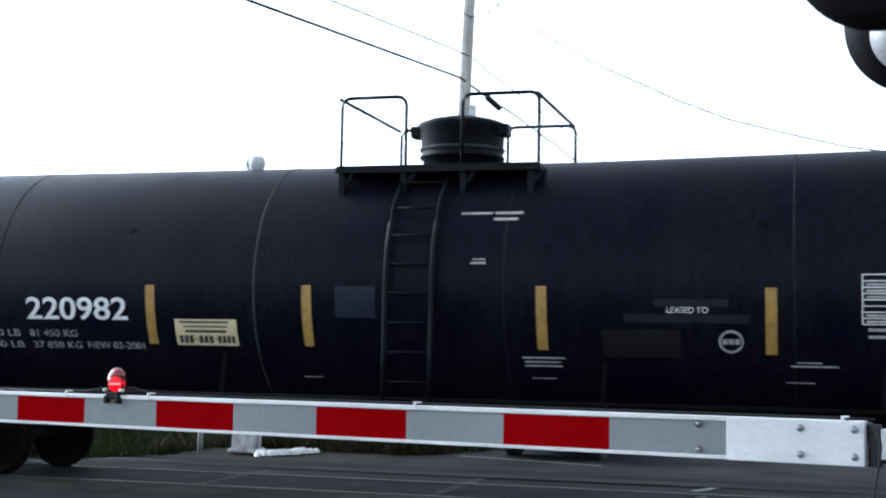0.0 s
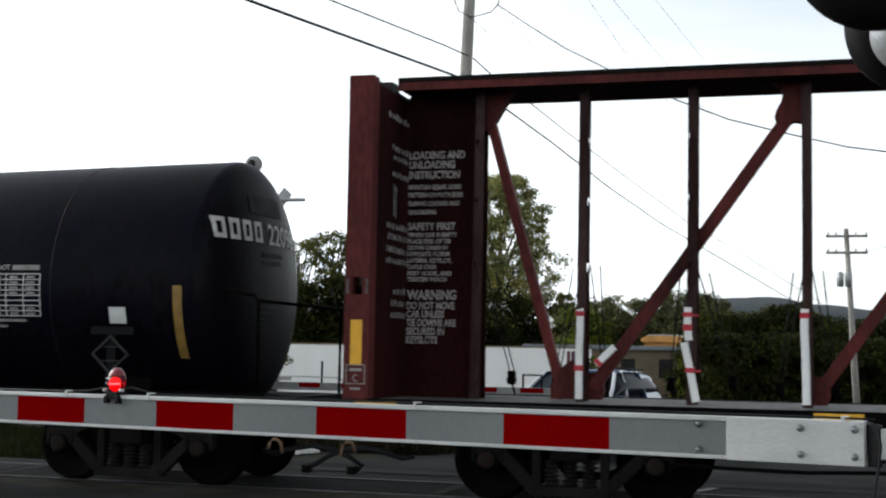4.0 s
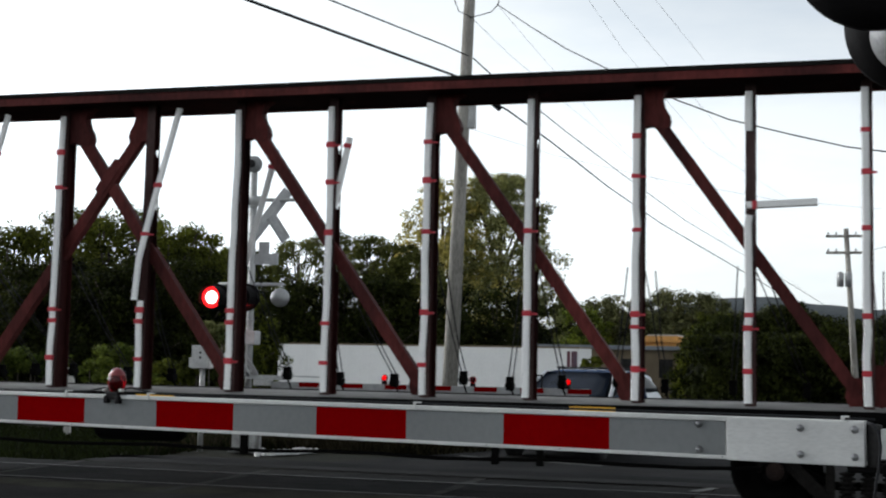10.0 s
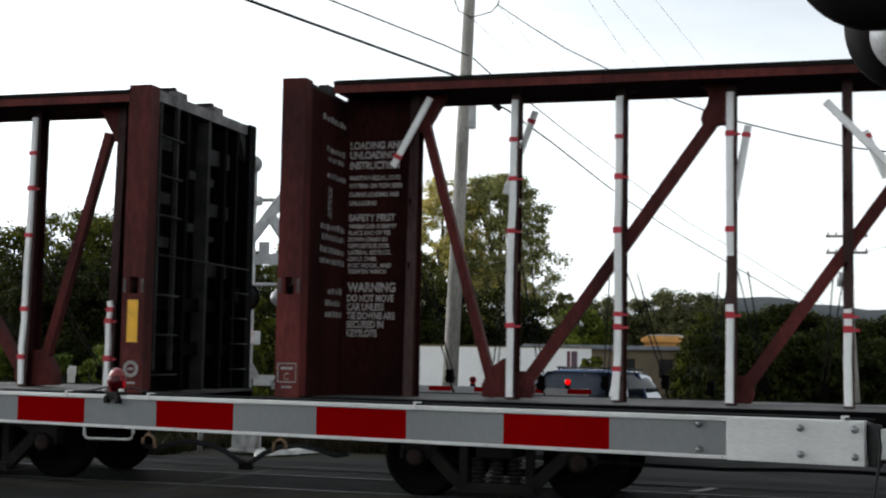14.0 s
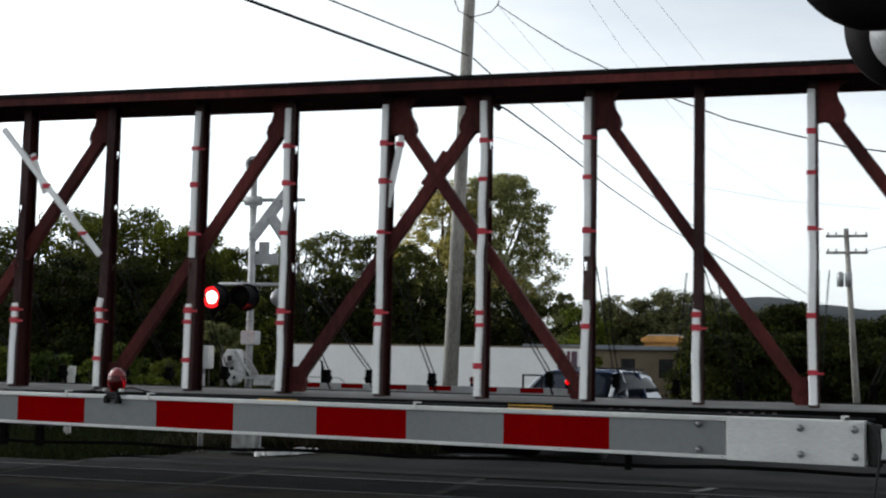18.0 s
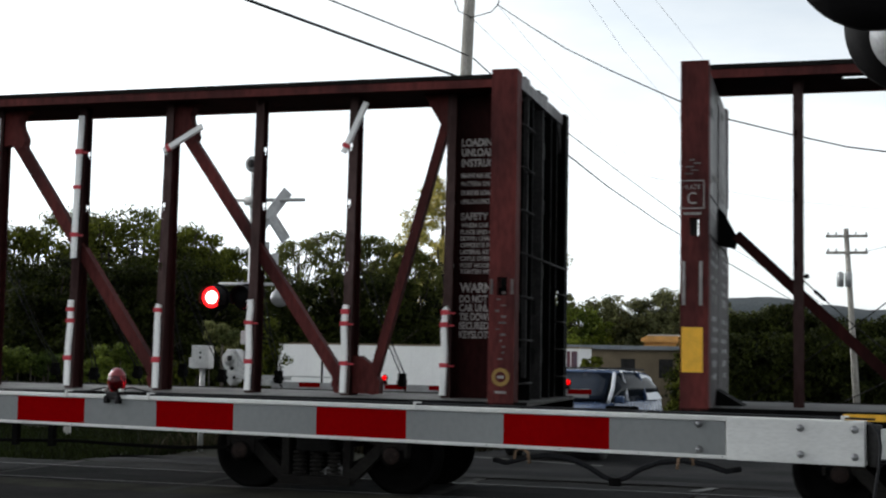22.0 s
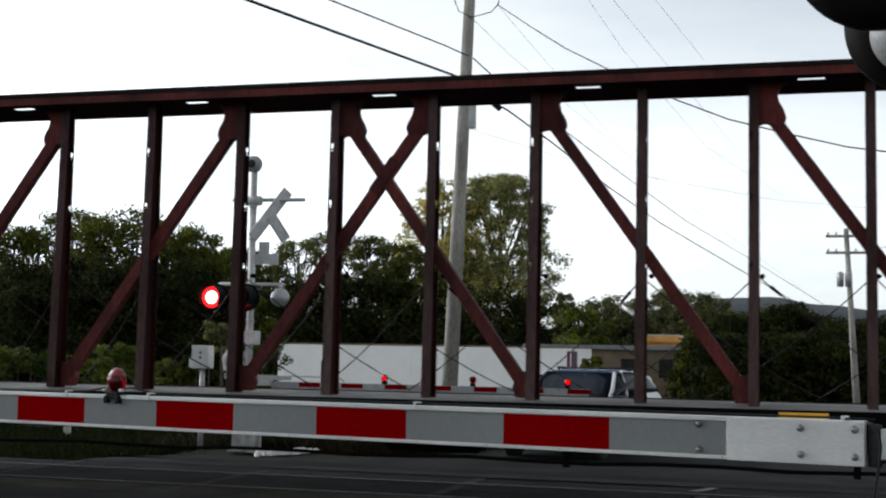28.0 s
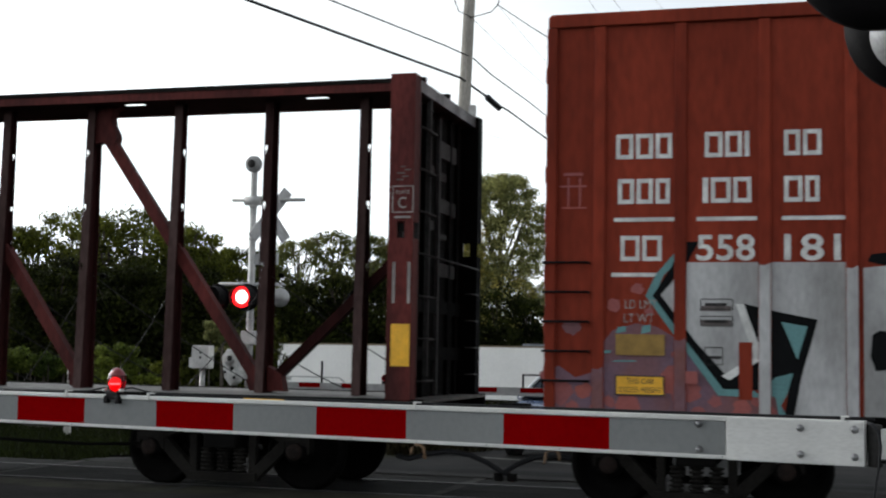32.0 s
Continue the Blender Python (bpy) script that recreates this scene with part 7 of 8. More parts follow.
for z, y in ((9.15, -0.95), (8.40, -0.88)):
    bm = shape()
    box(bm, -1.40, 0.42, y - 0.14, y - 0.04, z - 0.06, z + 0.06)
    part("crossarm", bm, WOODPOLE, P2, "timber crossarm")
    for x in (-1.3, -0.95, -0.1, 0.35):
        bm = shape()
        lathe(bm, (x, y - 0.09, z + 0.06), "z", [(0, 0.03), (0.06, 0.05), (0.10, 0.04), (0.16, 0.0)], 8)
        part("insulator", bm, GALV, P2)
for x in (-0.78, -0.42):
    bm = shape()
    lathe(bm, (x, -1.05, 6.85), "z", [(0, 0), (0, 0.15), (0.6, 0.16), (0.66, 0.10), (0.7, 0)], 14)
    part("transformer", bm, LAMPSILVER, P2, "grey can transformer")


def wire(name, pts, r, sag=0.0):
    bm = shape()
    n = 14
    out = []
    for a, b in zip(pts, pts[1:]):
        a, b = Vector(a), Vector(b)
        for i in range(n + (b == Vector(pts[-1]))):
            u = i / n
            p = a + (b - a) * u
            p.z -= sag * 4 * u * (1 - u)
            out.append(p)
    pipe(bm, out, r, 5)
    thing(name, bm, CABLE, "black overhead wire between utility poles", "wire", "overhead wires")


wire("overhead_wire", [(-9.47, 2.87, 7.27), (-9.61, 5.93, 7.62), (-8.27, 15.15, 8.09), (-8.26, 18.81, 8.14)], 0.03, 0)
wire("overhead_wire", [(-8.26, 18.81, 8.14), (-8.2, 19.87, 8.15), (-8.39, 27.1, 8.39), (-8.13, 36.58, 8.2), (-7.4, 48.3, 7.88), (-2.48, 78.08, 5.8), (-1.06, 83.76, 5.17)], 0.026, 0)
wire("overhead_wire", [(-9.58, 7.96, 8.48), (-9.65, 10.01, 8.7), (-8.52, 14.51, 8.75), (-8.15, 15.35, 8.66)], 0.018, 0)
wire("overhead_wire", [(-8.1, 15.68, 8.67), (-8.4, 18.7, 8.91), (-8.54, 23.86, 9.18), (-8.41, 29.12, 9.16), (-8.03, 39.67, 9.11), (-6.74, 53.66, 8.52), (-4.26, 69.06, 7.65), (0.12, 89.28, 5.64)], 0.018, 0)
wire("overhead_wire", [(-7.31, 14.78, 9.72), (-6.02, 12.63, 8.59), (-4.85, 10.44, 7.57), (-3.69, 8.76, 6.72), (-2.33, 7.34, 5.85), (-1.46, 6.89, 5.42), (-0.48, 6.68, 5.11), (0.37, 6.43, 4.85), (1.18, 6.15, 4.68)], 0.012, 0)
wire("overhead_wire", [(-8.32, 14.47, 9.94), (-8.25, 14.82, 9.62), (-8.14, 15.48, 9.65)], 0.012, 0)
wire("overhead_wire", [(-8.16, 15.48, 9.62), (-7.65, 15.51, 9.74), (-7.28, 14.78, 9.72), (-7.25, 14.77, 9.96)], 0.012, 0)
wire("overhead_wire", [(-8.1, 15.6, 9.61), (-10.25, 28.38, 11.75), (-11.7, 43.48, 13.39), (-8.41, 65.49, 11.17), (-0.35, 109.93, 6.75)], 0.006, 0)
wire("overhead_wire", [(-7.28, 14.79, 9.69), (-8.18, 21.76, 10.61), (-8.68, 28.88, 11.1), (-8.76, 44.52, 11.02)], 0.004, 0)
wire("overhead_wire", [(-6.88, 24.07, 12.44), (-7.28, 34.34, 13.17), (-5.91, 55.65, 12.67), (-2.17, 67.28, 11.28)], 0.005, 0)
wire("overhead_wire", [(-6.06, 24.32, 12.29), (-5.64, 34.86, 12.56), (-4.47, 56.06, 12.7)], 0.005, 0)
wire("overhead_wire", [(-4.83, 24.67, 12.31), (-4.31, 35.22, 12.79)], 0.005, 0)
wire("overhead_wire", [(-8.21, 15.78, 6.98), (-8.78, 29.08, 8.33), (-6.45, 40.14, 8.9), (-1.88, 46.69, 8.72), (2.6, 49.04, 8.53)], 0.006, 0)
wire("overhead_wire", [(1.85, 47.95, 6.49), (2.94, 37.86, 6.01)], 0.01, 0)
bm = shape()
tube(bm, (-8.28, 17.76, 8.13), (-8.06, 18.25, 7.92), 0.085, n=10)
thing("wire_splice", bm, CABLE, "black splice case on an overhead wire", "splice case", "", "", 0.02)
# ---- far buildings ----
TR = empty("semi_trailer", Matrix.Translation((-19.7, 51.6, -1.85)) @ pose(0, 0, 0, 0, 0, -5), "white box semi-trailer parked in the distance", "trailer")
bm = shape()
box(bm, -8.3, 8.3, -1.25, 1.25, 1.1, 3.80)
part("box_body", bm, TRAILERWHITE, TR, "white box body", 0.04)
for k in range(14):
    bm = shape()
    box(bm, -7.9 + k * 1.215 - 0.03, -7.9 + k * 1.215 + 0.03, -1.262, -1.25, 1.12, 3.74)
    part("panel_seam", bm, TRAILERWHITE, TR)
bm = shape()
box(bm, -8.32, 8.32, -1.27, 1.27, 3.74, 3.82)
part("top_rail", bm, TANWALL, TR)
bm = shape()
box(bm, 7.70, 8.22, -1.262, -1.255, 2.2, 3.6)
part("emblem_panel", bm, mat("faded_emblem", (0.22, 0.05, 0.06), 0.6, 0, 0.5, 3, 0, (0.10, 0.10, 0.14)), TR, "dark faded emblem panel")
for x in (-6.0, -4.8, 6.5):
    for y in (-1.0, 1.0):
        bm = shape()
        lathe(bm, (x, y, 0.5), "y", [(-0.15, 0), (-0.15, 0.5), (0.15, 0.5), (0.15, 0)], 20)
        part("wheel", bm, TYRE, TR)
BLD = empty("flat_roofed_building", Matrix.Translation((-11.0, 72.5, -2.0)) @ pose(0, 0, 0, 0, 0, 8), "tan flat-roofed building behind the trees", "building")
bm = shape()
box(bm, -7.9, 3.2, -2, 6, 0, 4.0)
part("wall", bm, TANWALL, BLD, "tan wall")
bm = shape()
box(bm, -8.1, 3.4, -2.4, 6.2, 3.98, 4.24)
part("roof", bm, ROOFGREY, BLD, "grey-blue roof edge")
for x in (-1.8, 0.6, 2.2):
    bm = shape()
    box(bm, x, x + 0.9, -2.03, -1.99, 2.2, 3.4)
    part("window", bm, RIBGREY, BLD, "dim window")
# wall and roof edge carry the low sun's orange in their colour
B2 = empty("lit_building", Matrix.Translation((-11.2, 83, -2.0)), "low building with a warm sunlit fascia", "building")
bm = shape()
box(bm, -1.35, 1.35, -1, 5, 0, 4.6)
part("wall", bm, WARMWALL, B2, "orange lit wall")
bm = shape()
slab(bm, [(-1.55, 4.86), (-1.1, 5.06), (1.1, 5.06), (1.55, 4.86), (1.55, 4.62), (-1.55, 4.62)], -1.3, 5.2)
part("roof", bm, WARMWALL, B2, "roof fascia coloured sunlit orange")
bm = shape()
slab(bm, [(-1.15, 5.065), (-1.05, 5.17), (1.05, 5.17), (1.15, 5.065)], -1.2, 5.0)
part("ridge", bm, PALEWALL, B2, "pale ridge")
B3 = empty("pale_house", Matrix.Translation((-28.5, 118, -2.0)), "pale house far behind the trees", "house")
bm = shape()
box(bm, -2.4, 2.4, 0, 5, 0, 4.9)
part("wall", bm, PALEWALL, B3)
bm = shape()
slab(bm, [(-2.7, 4.9), (0, 6.2), (2.7, 4.9)], -0.2, 5.2)
part("roof", bm, ROOFGREY, B3)
for x in (-1.4, 0.5):
    bm = shape()
    box(bm, x, x + 0.8, -0.03, 0.01, 3.0, 4.1)
    part("window", bm, RIBGREY, B3)

# ---- hill ----
bm = shape()
n = 120
prev = None
for i in range(n + 1):
    x = -420 + i * 8
    h = (36 + 8.5 * math.exp(-((x + 45) / 45) ** 2)) * smooth(-260, -90, x) * (1 - 0.5 * smooth(60, 400, x)) + noise.noise((x * 0.05, 0, 0)) * 1.5
    row = [bm.verts.new((x, 860, -4)), bm.verts.new((x, 900, h * 0.72)), bm.verts.new((x, 930, h)), bm.verts.new((x, 1100, -4))]
    if prev:
        for k in range(3):
            bm.faces.new((prev[k], row[k], row[k + 1], prev[k + 1])).smooth = True
    prev = row
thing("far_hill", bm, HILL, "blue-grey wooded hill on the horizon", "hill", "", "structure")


# ---- trees ----
def leaves(name, blobs, count, size, material, parent, label, seed, core=None):
    """A cloud of small leaf sprays scattered through uneven clumps, over a coarser inner mass."""
    rng = np.random.default_rng(seed)
    vol = np.array([b[3] ** 2 for b in blobs])
    pick = rng.choice(len(blobs), count, p=vol / vol.sum())
    B = np.array(blobs)[pick]
    d = rng.normal(size=(count, 3))
    d /= np.linalg.norm(d, axis=1)[:, None]
    rad = B[:, 3] * (rng.uniform(0.0, 1.0, count) ** 0.45) * rng.uniform(0.8, 1.25, count)
    c = B[:, :3] + d * rad[:, None] * np.array([1.1, 1.1, 0.8])
    s = size * rng.uniform(0.45, 1.35, count)
    if core:
        n = count // 6
        q = rng.normal(size=(n, 3))
        q /= np.linalg.norm(q, axis=1)[:, None]
        q *= (rng.uniform(0, 1, n) ** 0.4)[:, None]
        c = np.concatenate([c, np.array(core[:3]) + q * np.array(core[3:])])
        s = np.concatenate([s, size * rng.uniform(1.5, 2.6, n)])
    count = len(c)
    # sprays lie roughly along the surface of their clump, a little turned up to the light
    out = np.concatenate([d, q]) if core else d
    out = out + np.array([0, 0, 0.45]) + 0.55 * rng.normal(size=(count, 3))
    a = np.cross(out, rng.normal(size=(count, 3)))
    a /= np.linalg.norm(a, axis=1)[:, None]
    b = np.cross(a, out)
    b /= np.linalg.norm(b, axis=1)[:, None]
    s = s[:, None]
    v = np.stack([c - a * s, c + b * s * 0.5 + a * s * 0.1, c + a * s, c - b * s * 0.5 + a * s * 0.1], 1).reshape(-1, 3)
    me = bpy.data.meshes.new(name)
    me.from_pydata(v.tolist(), [], np.arange(count * 4).reshape(-1, 4).tolist())
    me.materials.append(material)
    ob = new(name, me)
    ob.parent = parent
    if label:
        ob["label"] = label
    return ob


def tree(x, y, z0, h, w, material, seed, count, label, bare=0.25, size=0.22, name="tree", lean=0.0, dense=1.0, clump=1.0):
    rnd = random.Random(seed)
    o = empty(name, Matrix.Translation((x, y, z0)), label, "tree", "trees beyond the crossing")
    blobs = []
    for k in range(int(92 * dense / clump ** 1.6)):
        u = rnd.random()
        prof = (math.sin(math.pi * min(1, 0.20 + 0.72 * u)) ** 0.8) * rnd.uniform(0.75, 1.12)
        a, q = rnd.uniform(0, 6.283), 0.25 + 0.75 * math.sqrt(rnd.random())
        b = rnd.uniform(0.13, 0.27) * w * clump
        zz = h * (bare + (1 - bare) * u)
        blobs.append((w * prof * q * math.cos(a) * 0.92 + lean * u, w * prof * q * math.sin(a) * 0.92, min(zz, h - b * 0.6), b))
    mid = h * (bare + (1 - bare) * 0.42)
    core = (lean * 0.4, 0, mid, w * 0.66, w * 0.66, h * (1 - bare) * 0.40) if dense == 1 else None
    leaves("crown", blobs, count, size, material, o, "", seed, core)
    bm = shape()
    tube(bm, (0, 0, -0.3), (lean * 0.4, 0, h * 0.55), 0.018 * h, 0.010 * h, 10)
    tube(bm, (lean * 0.4, 0, h * 0.55), (lean, 0, h * 0.9), 0.010 * h, 0.004 * h, 8)
    for b in blobs[:22]:
        z = min(h * 0.62, b[2] * 0.62)
        pipe(bm, [(lean * z / h, 0, z), (b[0] * 0.5, b[1] * 0.5, (z + b[2]) / 2 + 0.1), (b[0], b[1], b[2])], 0.0045 * h, 5)
    part("trunk", bm, BARK, o, "branching trunk")
    return o


def hedge(name, pts, material, seed, count, size, label):
    """A row of low clumps: (x, y, z, radius)."""
    o = empty(name, Matrix.Translation(pts[0][:3]), label, "shrub", "shrubs beyond the crossing")
    b0 = Vector(pts[0][:3])
    rnd = random.Random(seed)
    blobs = []
    for x, y, z, r in pts:
        for k in range(14):
            blobs.append((x - b0.x + rnd.uniform(-r, r), y - b0.y + rnd.uniform(-r, r) * 0.6, z - b0.z + rnd.uniform(-0.5, 0.6) * r, r * rnd.uniform(0.22, 0.45)))
    leaves("foliage", blobs, count, size, material, o, "", seed)
    for b in blobs[::4]:
        bm = shape()
        tube(bm, (b[0], b[1], ground_z(b0.x, b0.y) - b0.z - 0.1), (b[0], b[1], b[2]), 0.03, 0.012, 6)
        part("stem", bm, BARK, o)
    return o


tree(-31.11, 28.06, -1.90, 7.85, 3.50, LEAF, 242, 19000, "dark green broadleaf tree behind the track", 0, 0.074, "tree", 0, 1, 0.72)
tree(-28.98, 27.63, -1.90, 7.85, 3.25, LEAF, 311, 19000, "dark green broadleaf tree behind the track", 0, 0.074, "tree", 0, 1, 0.72)
tree(-28.44, 28.83, -1.90, 7.79, 3.00, LEAF, 106, 19000, "dark green broadleaf tree behind the track", 0, 0.074, "tree", 0, 1, 0.72)
tree(-28.30, 30.88, -1.90, 8.83, 3.25, LEAF, 739, 19000, "dark green broadleaf tree behind the track", 0, 0.074, "tree", 0, 1, 0.72)
tree(-25.87, 29.52, -1.90, 8.47, 3.00, LEAF, 406, 19000, "dark green broadleaf tree behind the track", 0, 0.074, "tree", 0, 1, 0.72)
tree(-25.84, 31.57, -1.90, 8.96, 3.25, LEAF, 491, 19000, "dark green broadleaf tree behind the track", 0, 0.074, "tree", 0, 1, 0.72)
tree(-23.72, 30.16, -1.90, 8.19, 2.75, LEAF, 159, 19000, "dark green broadleaf tree behind the track", 0, 0.074, "tree", 0, 1, 0.72)
tree(-23.26, 31.36, -1.90, 7.94, 2.38, LEAF, 93, 19000, "dark green broadleaf tree behind the track", 0, 0.074, "tree", 0, 1, 0.72)
# this front row takes the darker leaves, its shade being in the colour
tree(-26.93, 25.21, -1.90, 6.35, 3.25, LEAF_SHADED, 69, 19000, "dark green broadleaf tree behind the track", 0, 0.074, "tree", 0, 1, 0.72)
tree(-25.05, 24.74, -1.90, 6.03, 3.00, LEAF_SHADED, 21, 19000, "dark green broadleaf tree behind the track", 0, 0.074, "tree", 0, 1, 0.72)
tree(-24.47, 25.91, -1.90, 6.49, 3.50, LEAF_SHADED, 412, 19000, "dark green broadleaf tree behind the track", 0, 0.074, "tree", 0, 1, 0.72)
tree(-22.83, 25.36, -1.90, 6.16, 3.00, LEAF_SHADED, 563, 19000, "dark green broadleaf tree behind the track", 0, 0.074, "tree", 0, 1, 0.72)
tree(-22.21, 26.56, -1.90, 6.54, 3.00, LEAF_SHADED, 940, 19000, "dark green broadleaf tree behind the track", 0, 0.074, "tree", 0, 1, 0.72)
tree(-21.08, 26.90, -1.90, 6.26, 2.75, LEAF_SHADED, 297, 19000, "dark green broadleaf tree behind the track", 0, 0.074, "tree", 0, 1, 0.72)
tree(-24.74, 36.17, -1.90, 7.77, 2.75, LEAF, 820, 19000, "dark green broadleaf tree behind the track", 0, 0.074, "tree", 0, 1, 0.72)
tree(-24.13, 37.39, -1.90, 7.77, 2.50, LEAF, 784, 19000, "dark green broadleaf tree behind the track", 0, 0.074, "tree", 0, 1, 0.72)
tree(-34.01, 62.64, -1.90, 8.80, 2.86, LEAF_MID, 61, 12000, "olive green broadleaf tree with a lacy top", 0.30, 0.10, "tree", 0, 0.9, 0.6)
tree(-32.69, 64.96, -1.90, 10.62, 3.30, LEAF_MID, 228, 12000, "olive green broadleaf tree with a lacy top", 0.30, 0.10, "tree", 0, 0.9, 0.6)
tree(-31.28, 67.38, -1.90, 11.46, 3.52, LEAF_MID, 533, 12000, "olive green broadleaf tree with a lacy top", 0.30, 0.10, "tree", 0, 0.9, 0.6)
tree(-28.46, 66.15, -1.90, 10.95, 3.52, LEAF_MID, 550, 12000, "olive green broadleaf tree with a lacy top", 0.30, 0.10, "tree", 0, 0.9, 0.6)
tree(-26.70, 66.69, -1.90, 10.54, 3.30, LEAF_MID, 369, 12000, "olive green broadleaf tree with a lacy top", 0.30, 0.10, "tree", 0, 0.9, 0.6)
tree(-25.46, 67.10, -1.90, 9.83, 3.08, LEAF_MID, 284, 12000, "olive green broadleaf tree with a lacy top", 0.30, 0.10, "tree", 0, 0.9, 0.6)
# lower row under the lacy tops, with shade put into its leaf colour
tree(-32.87, 61.02, -1.90, 7.11, 3.20, LEAF_SHADED, 799, 9000, "dark green broadleaf tree behind the track", 0, 0.12, "tree", 0, 1)
tree(-31.22, 62.49, -1.90, 7.72, 3.40, LEAF_SHADED, 177, 9000, "dark green broadleaf tree behind the track", 0, 0.12, "tree", 0, 1)
tree(-28.84, 63.14, -1.90, 8.12, 3.60, LEAF_SHADED, 847, 9000, "dark green broadleaf tree behind the track", 0, 0.12, "tree", 0, 1)
tree(-26.46, 63.82, -1.90, 8.16, 3.60, LEAF_SHADED, 109, 9000, "dark green broadleaf tree behind the track", 0, 0.12, "tree", 0, 1)
tree(-24.54, 65.44, -1.90, 7.90, 3.40, LEAF_SHADED, 269, 9000, "dark green broadleaf tree behind the track", 0, 0.12, "tree", 0, 1)
tree(-23.72, 69.83, -1.90, 8.15, 3.60, LEAF_SHADED, 220, 9000, "dark green broadleaf tree behind the track", 0, 0.12, "tree", 0, 1)
tree(-21.31, 72.63, -1.90, 7.93, 3.60, LEAF_SHADED, 966, 9000, "dark green broadleaf tree behind the track", 0, 0.12, "tree", 0, 1)
tree(-19.09, 73.33, -1.90, 7.20, 2.80, LEAF_SHADED, 950, 9000, "dark green broadleaf tree behind the track", 0, 0.12, "tree", 0, 1)
tree(-23.35, 81.72, -1.90, 16.9, 5.35, LEAF_POPLAR, 27, 58000, "tall poplar with airy green crown", 0.16, 0.115, "tree", 0, 1.75, 0.58)
# the crown's sunlit left side is given as yellower leaves
tree(-27.20, 79.38, -1.90, 16.5, 4.5, LEAF_GOLD, 849, 38000, "tall poplar with sunlight put into yellow leaves", 0.16, 0.115, "tree", 0, 1.75, 0.58)
tree(-23.2, 80.06, -1.90, 10.2, 4.4, LEAF_GOLD, 267, 6500, "young poplar with sunlit yellow leaf colour", 0.25, 0.13, "tree", 0, 0.8, 0.6)
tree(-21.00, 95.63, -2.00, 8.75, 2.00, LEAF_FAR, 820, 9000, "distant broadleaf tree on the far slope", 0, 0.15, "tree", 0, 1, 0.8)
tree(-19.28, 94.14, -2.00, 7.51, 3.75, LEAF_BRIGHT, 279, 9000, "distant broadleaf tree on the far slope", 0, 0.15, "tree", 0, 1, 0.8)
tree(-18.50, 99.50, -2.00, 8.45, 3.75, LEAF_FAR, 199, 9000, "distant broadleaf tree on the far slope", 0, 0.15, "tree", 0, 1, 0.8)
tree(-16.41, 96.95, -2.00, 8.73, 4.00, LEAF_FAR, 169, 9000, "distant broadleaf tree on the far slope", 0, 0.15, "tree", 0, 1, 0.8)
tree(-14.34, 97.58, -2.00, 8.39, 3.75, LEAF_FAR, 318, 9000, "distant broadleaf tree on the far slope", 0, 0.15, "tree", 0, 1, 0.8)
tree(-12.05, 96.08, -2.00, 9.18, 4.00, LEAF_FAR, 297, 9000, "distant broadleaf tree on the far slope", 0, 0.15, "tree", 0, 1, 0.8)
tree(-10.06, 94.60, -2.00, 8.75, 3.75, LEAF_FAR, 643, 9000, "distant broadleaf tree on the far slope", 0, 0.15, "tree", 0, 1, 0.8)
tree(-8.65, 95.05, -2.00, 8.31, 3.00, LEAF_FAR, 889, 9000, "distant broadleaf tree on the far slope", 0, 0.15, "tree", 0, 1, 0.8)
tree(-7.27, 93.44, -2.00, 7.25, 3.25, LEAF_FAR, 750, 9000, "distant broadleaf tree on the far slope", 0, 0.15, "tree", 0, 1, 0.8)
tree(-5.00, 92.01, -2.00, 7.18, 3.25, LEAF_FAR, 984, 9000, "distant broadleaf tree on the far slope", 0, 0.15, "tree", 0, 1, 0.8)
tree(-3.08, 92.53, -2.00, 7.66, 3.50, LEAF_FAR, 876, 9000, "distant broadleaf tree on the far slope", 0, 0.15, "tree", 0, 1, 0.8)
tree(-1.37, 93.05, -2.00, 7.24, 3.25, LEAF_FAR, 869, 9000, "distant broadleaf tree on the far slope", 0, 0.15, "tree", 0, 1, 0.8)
tree(-6.49, 70.46, -1.90, 6.25, 3.56, LEAF, 902, 11000, "dark green bushy tree beyond the road", 0, 0.125, "tree", 0, 1, 0.8)
# most of these bushes carry their own shade in the darker leaf colour
tree(-5.22, 68.03, -1.90, 6.01, 3.86, LEAF_SHADED, 382, 11000, "dark green bushy tree beyond the road", 0, 0.125, "tree", 0, 1, 0.8)
tree(-3.40, 68.54, -1.90, 6.21, 3.86, LEAF_SHADED, 89, 11000, "dark green bushy tree beyond the road", 0, 0.125, "tree", 0, 1, 0.8)
tree(-2.16, 68.85, -1.90, 6.75, 3.27, LEAF_SHADED, 866, 11000, "dark green bushy tree beyond the road", 0, 0.125, "tree", 0, 1, 0.8)
tree(-0.41, 69.40, -1.90, 6.11, 3.71, LEAF_SHADED, 621, 11000, "dark green bushy tree beyond the road", 0, 0.125, "tree", 0, 1, 0.8)
tree(1.05, 67.04, -1.90, 5.77, 3.71, LEAF_SHADED, 346, 11000, "dark green bushy tree beyond the road", 0, 0.125, "tree", 0, 1, 0.8)
tree(2.66, 67.50, -1.90, 5.73, 3.71, LEAF_SHADED, 688, 11000, "dark green bushy tree beyond the road", 0, 0.125, "tree", 0, 1, 0.8)
tree(4.59, 68.03, -1.90, 6.11, 3.86, LEAF_SHADED, 398, 11000, "dark green bushy tree beyond the road", 0, 0.125, "tree", 0, 1, 0.8)
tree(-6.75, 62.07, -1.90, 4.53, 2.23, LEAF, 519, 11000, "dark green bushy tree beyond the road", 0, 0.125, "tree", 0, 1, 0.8)
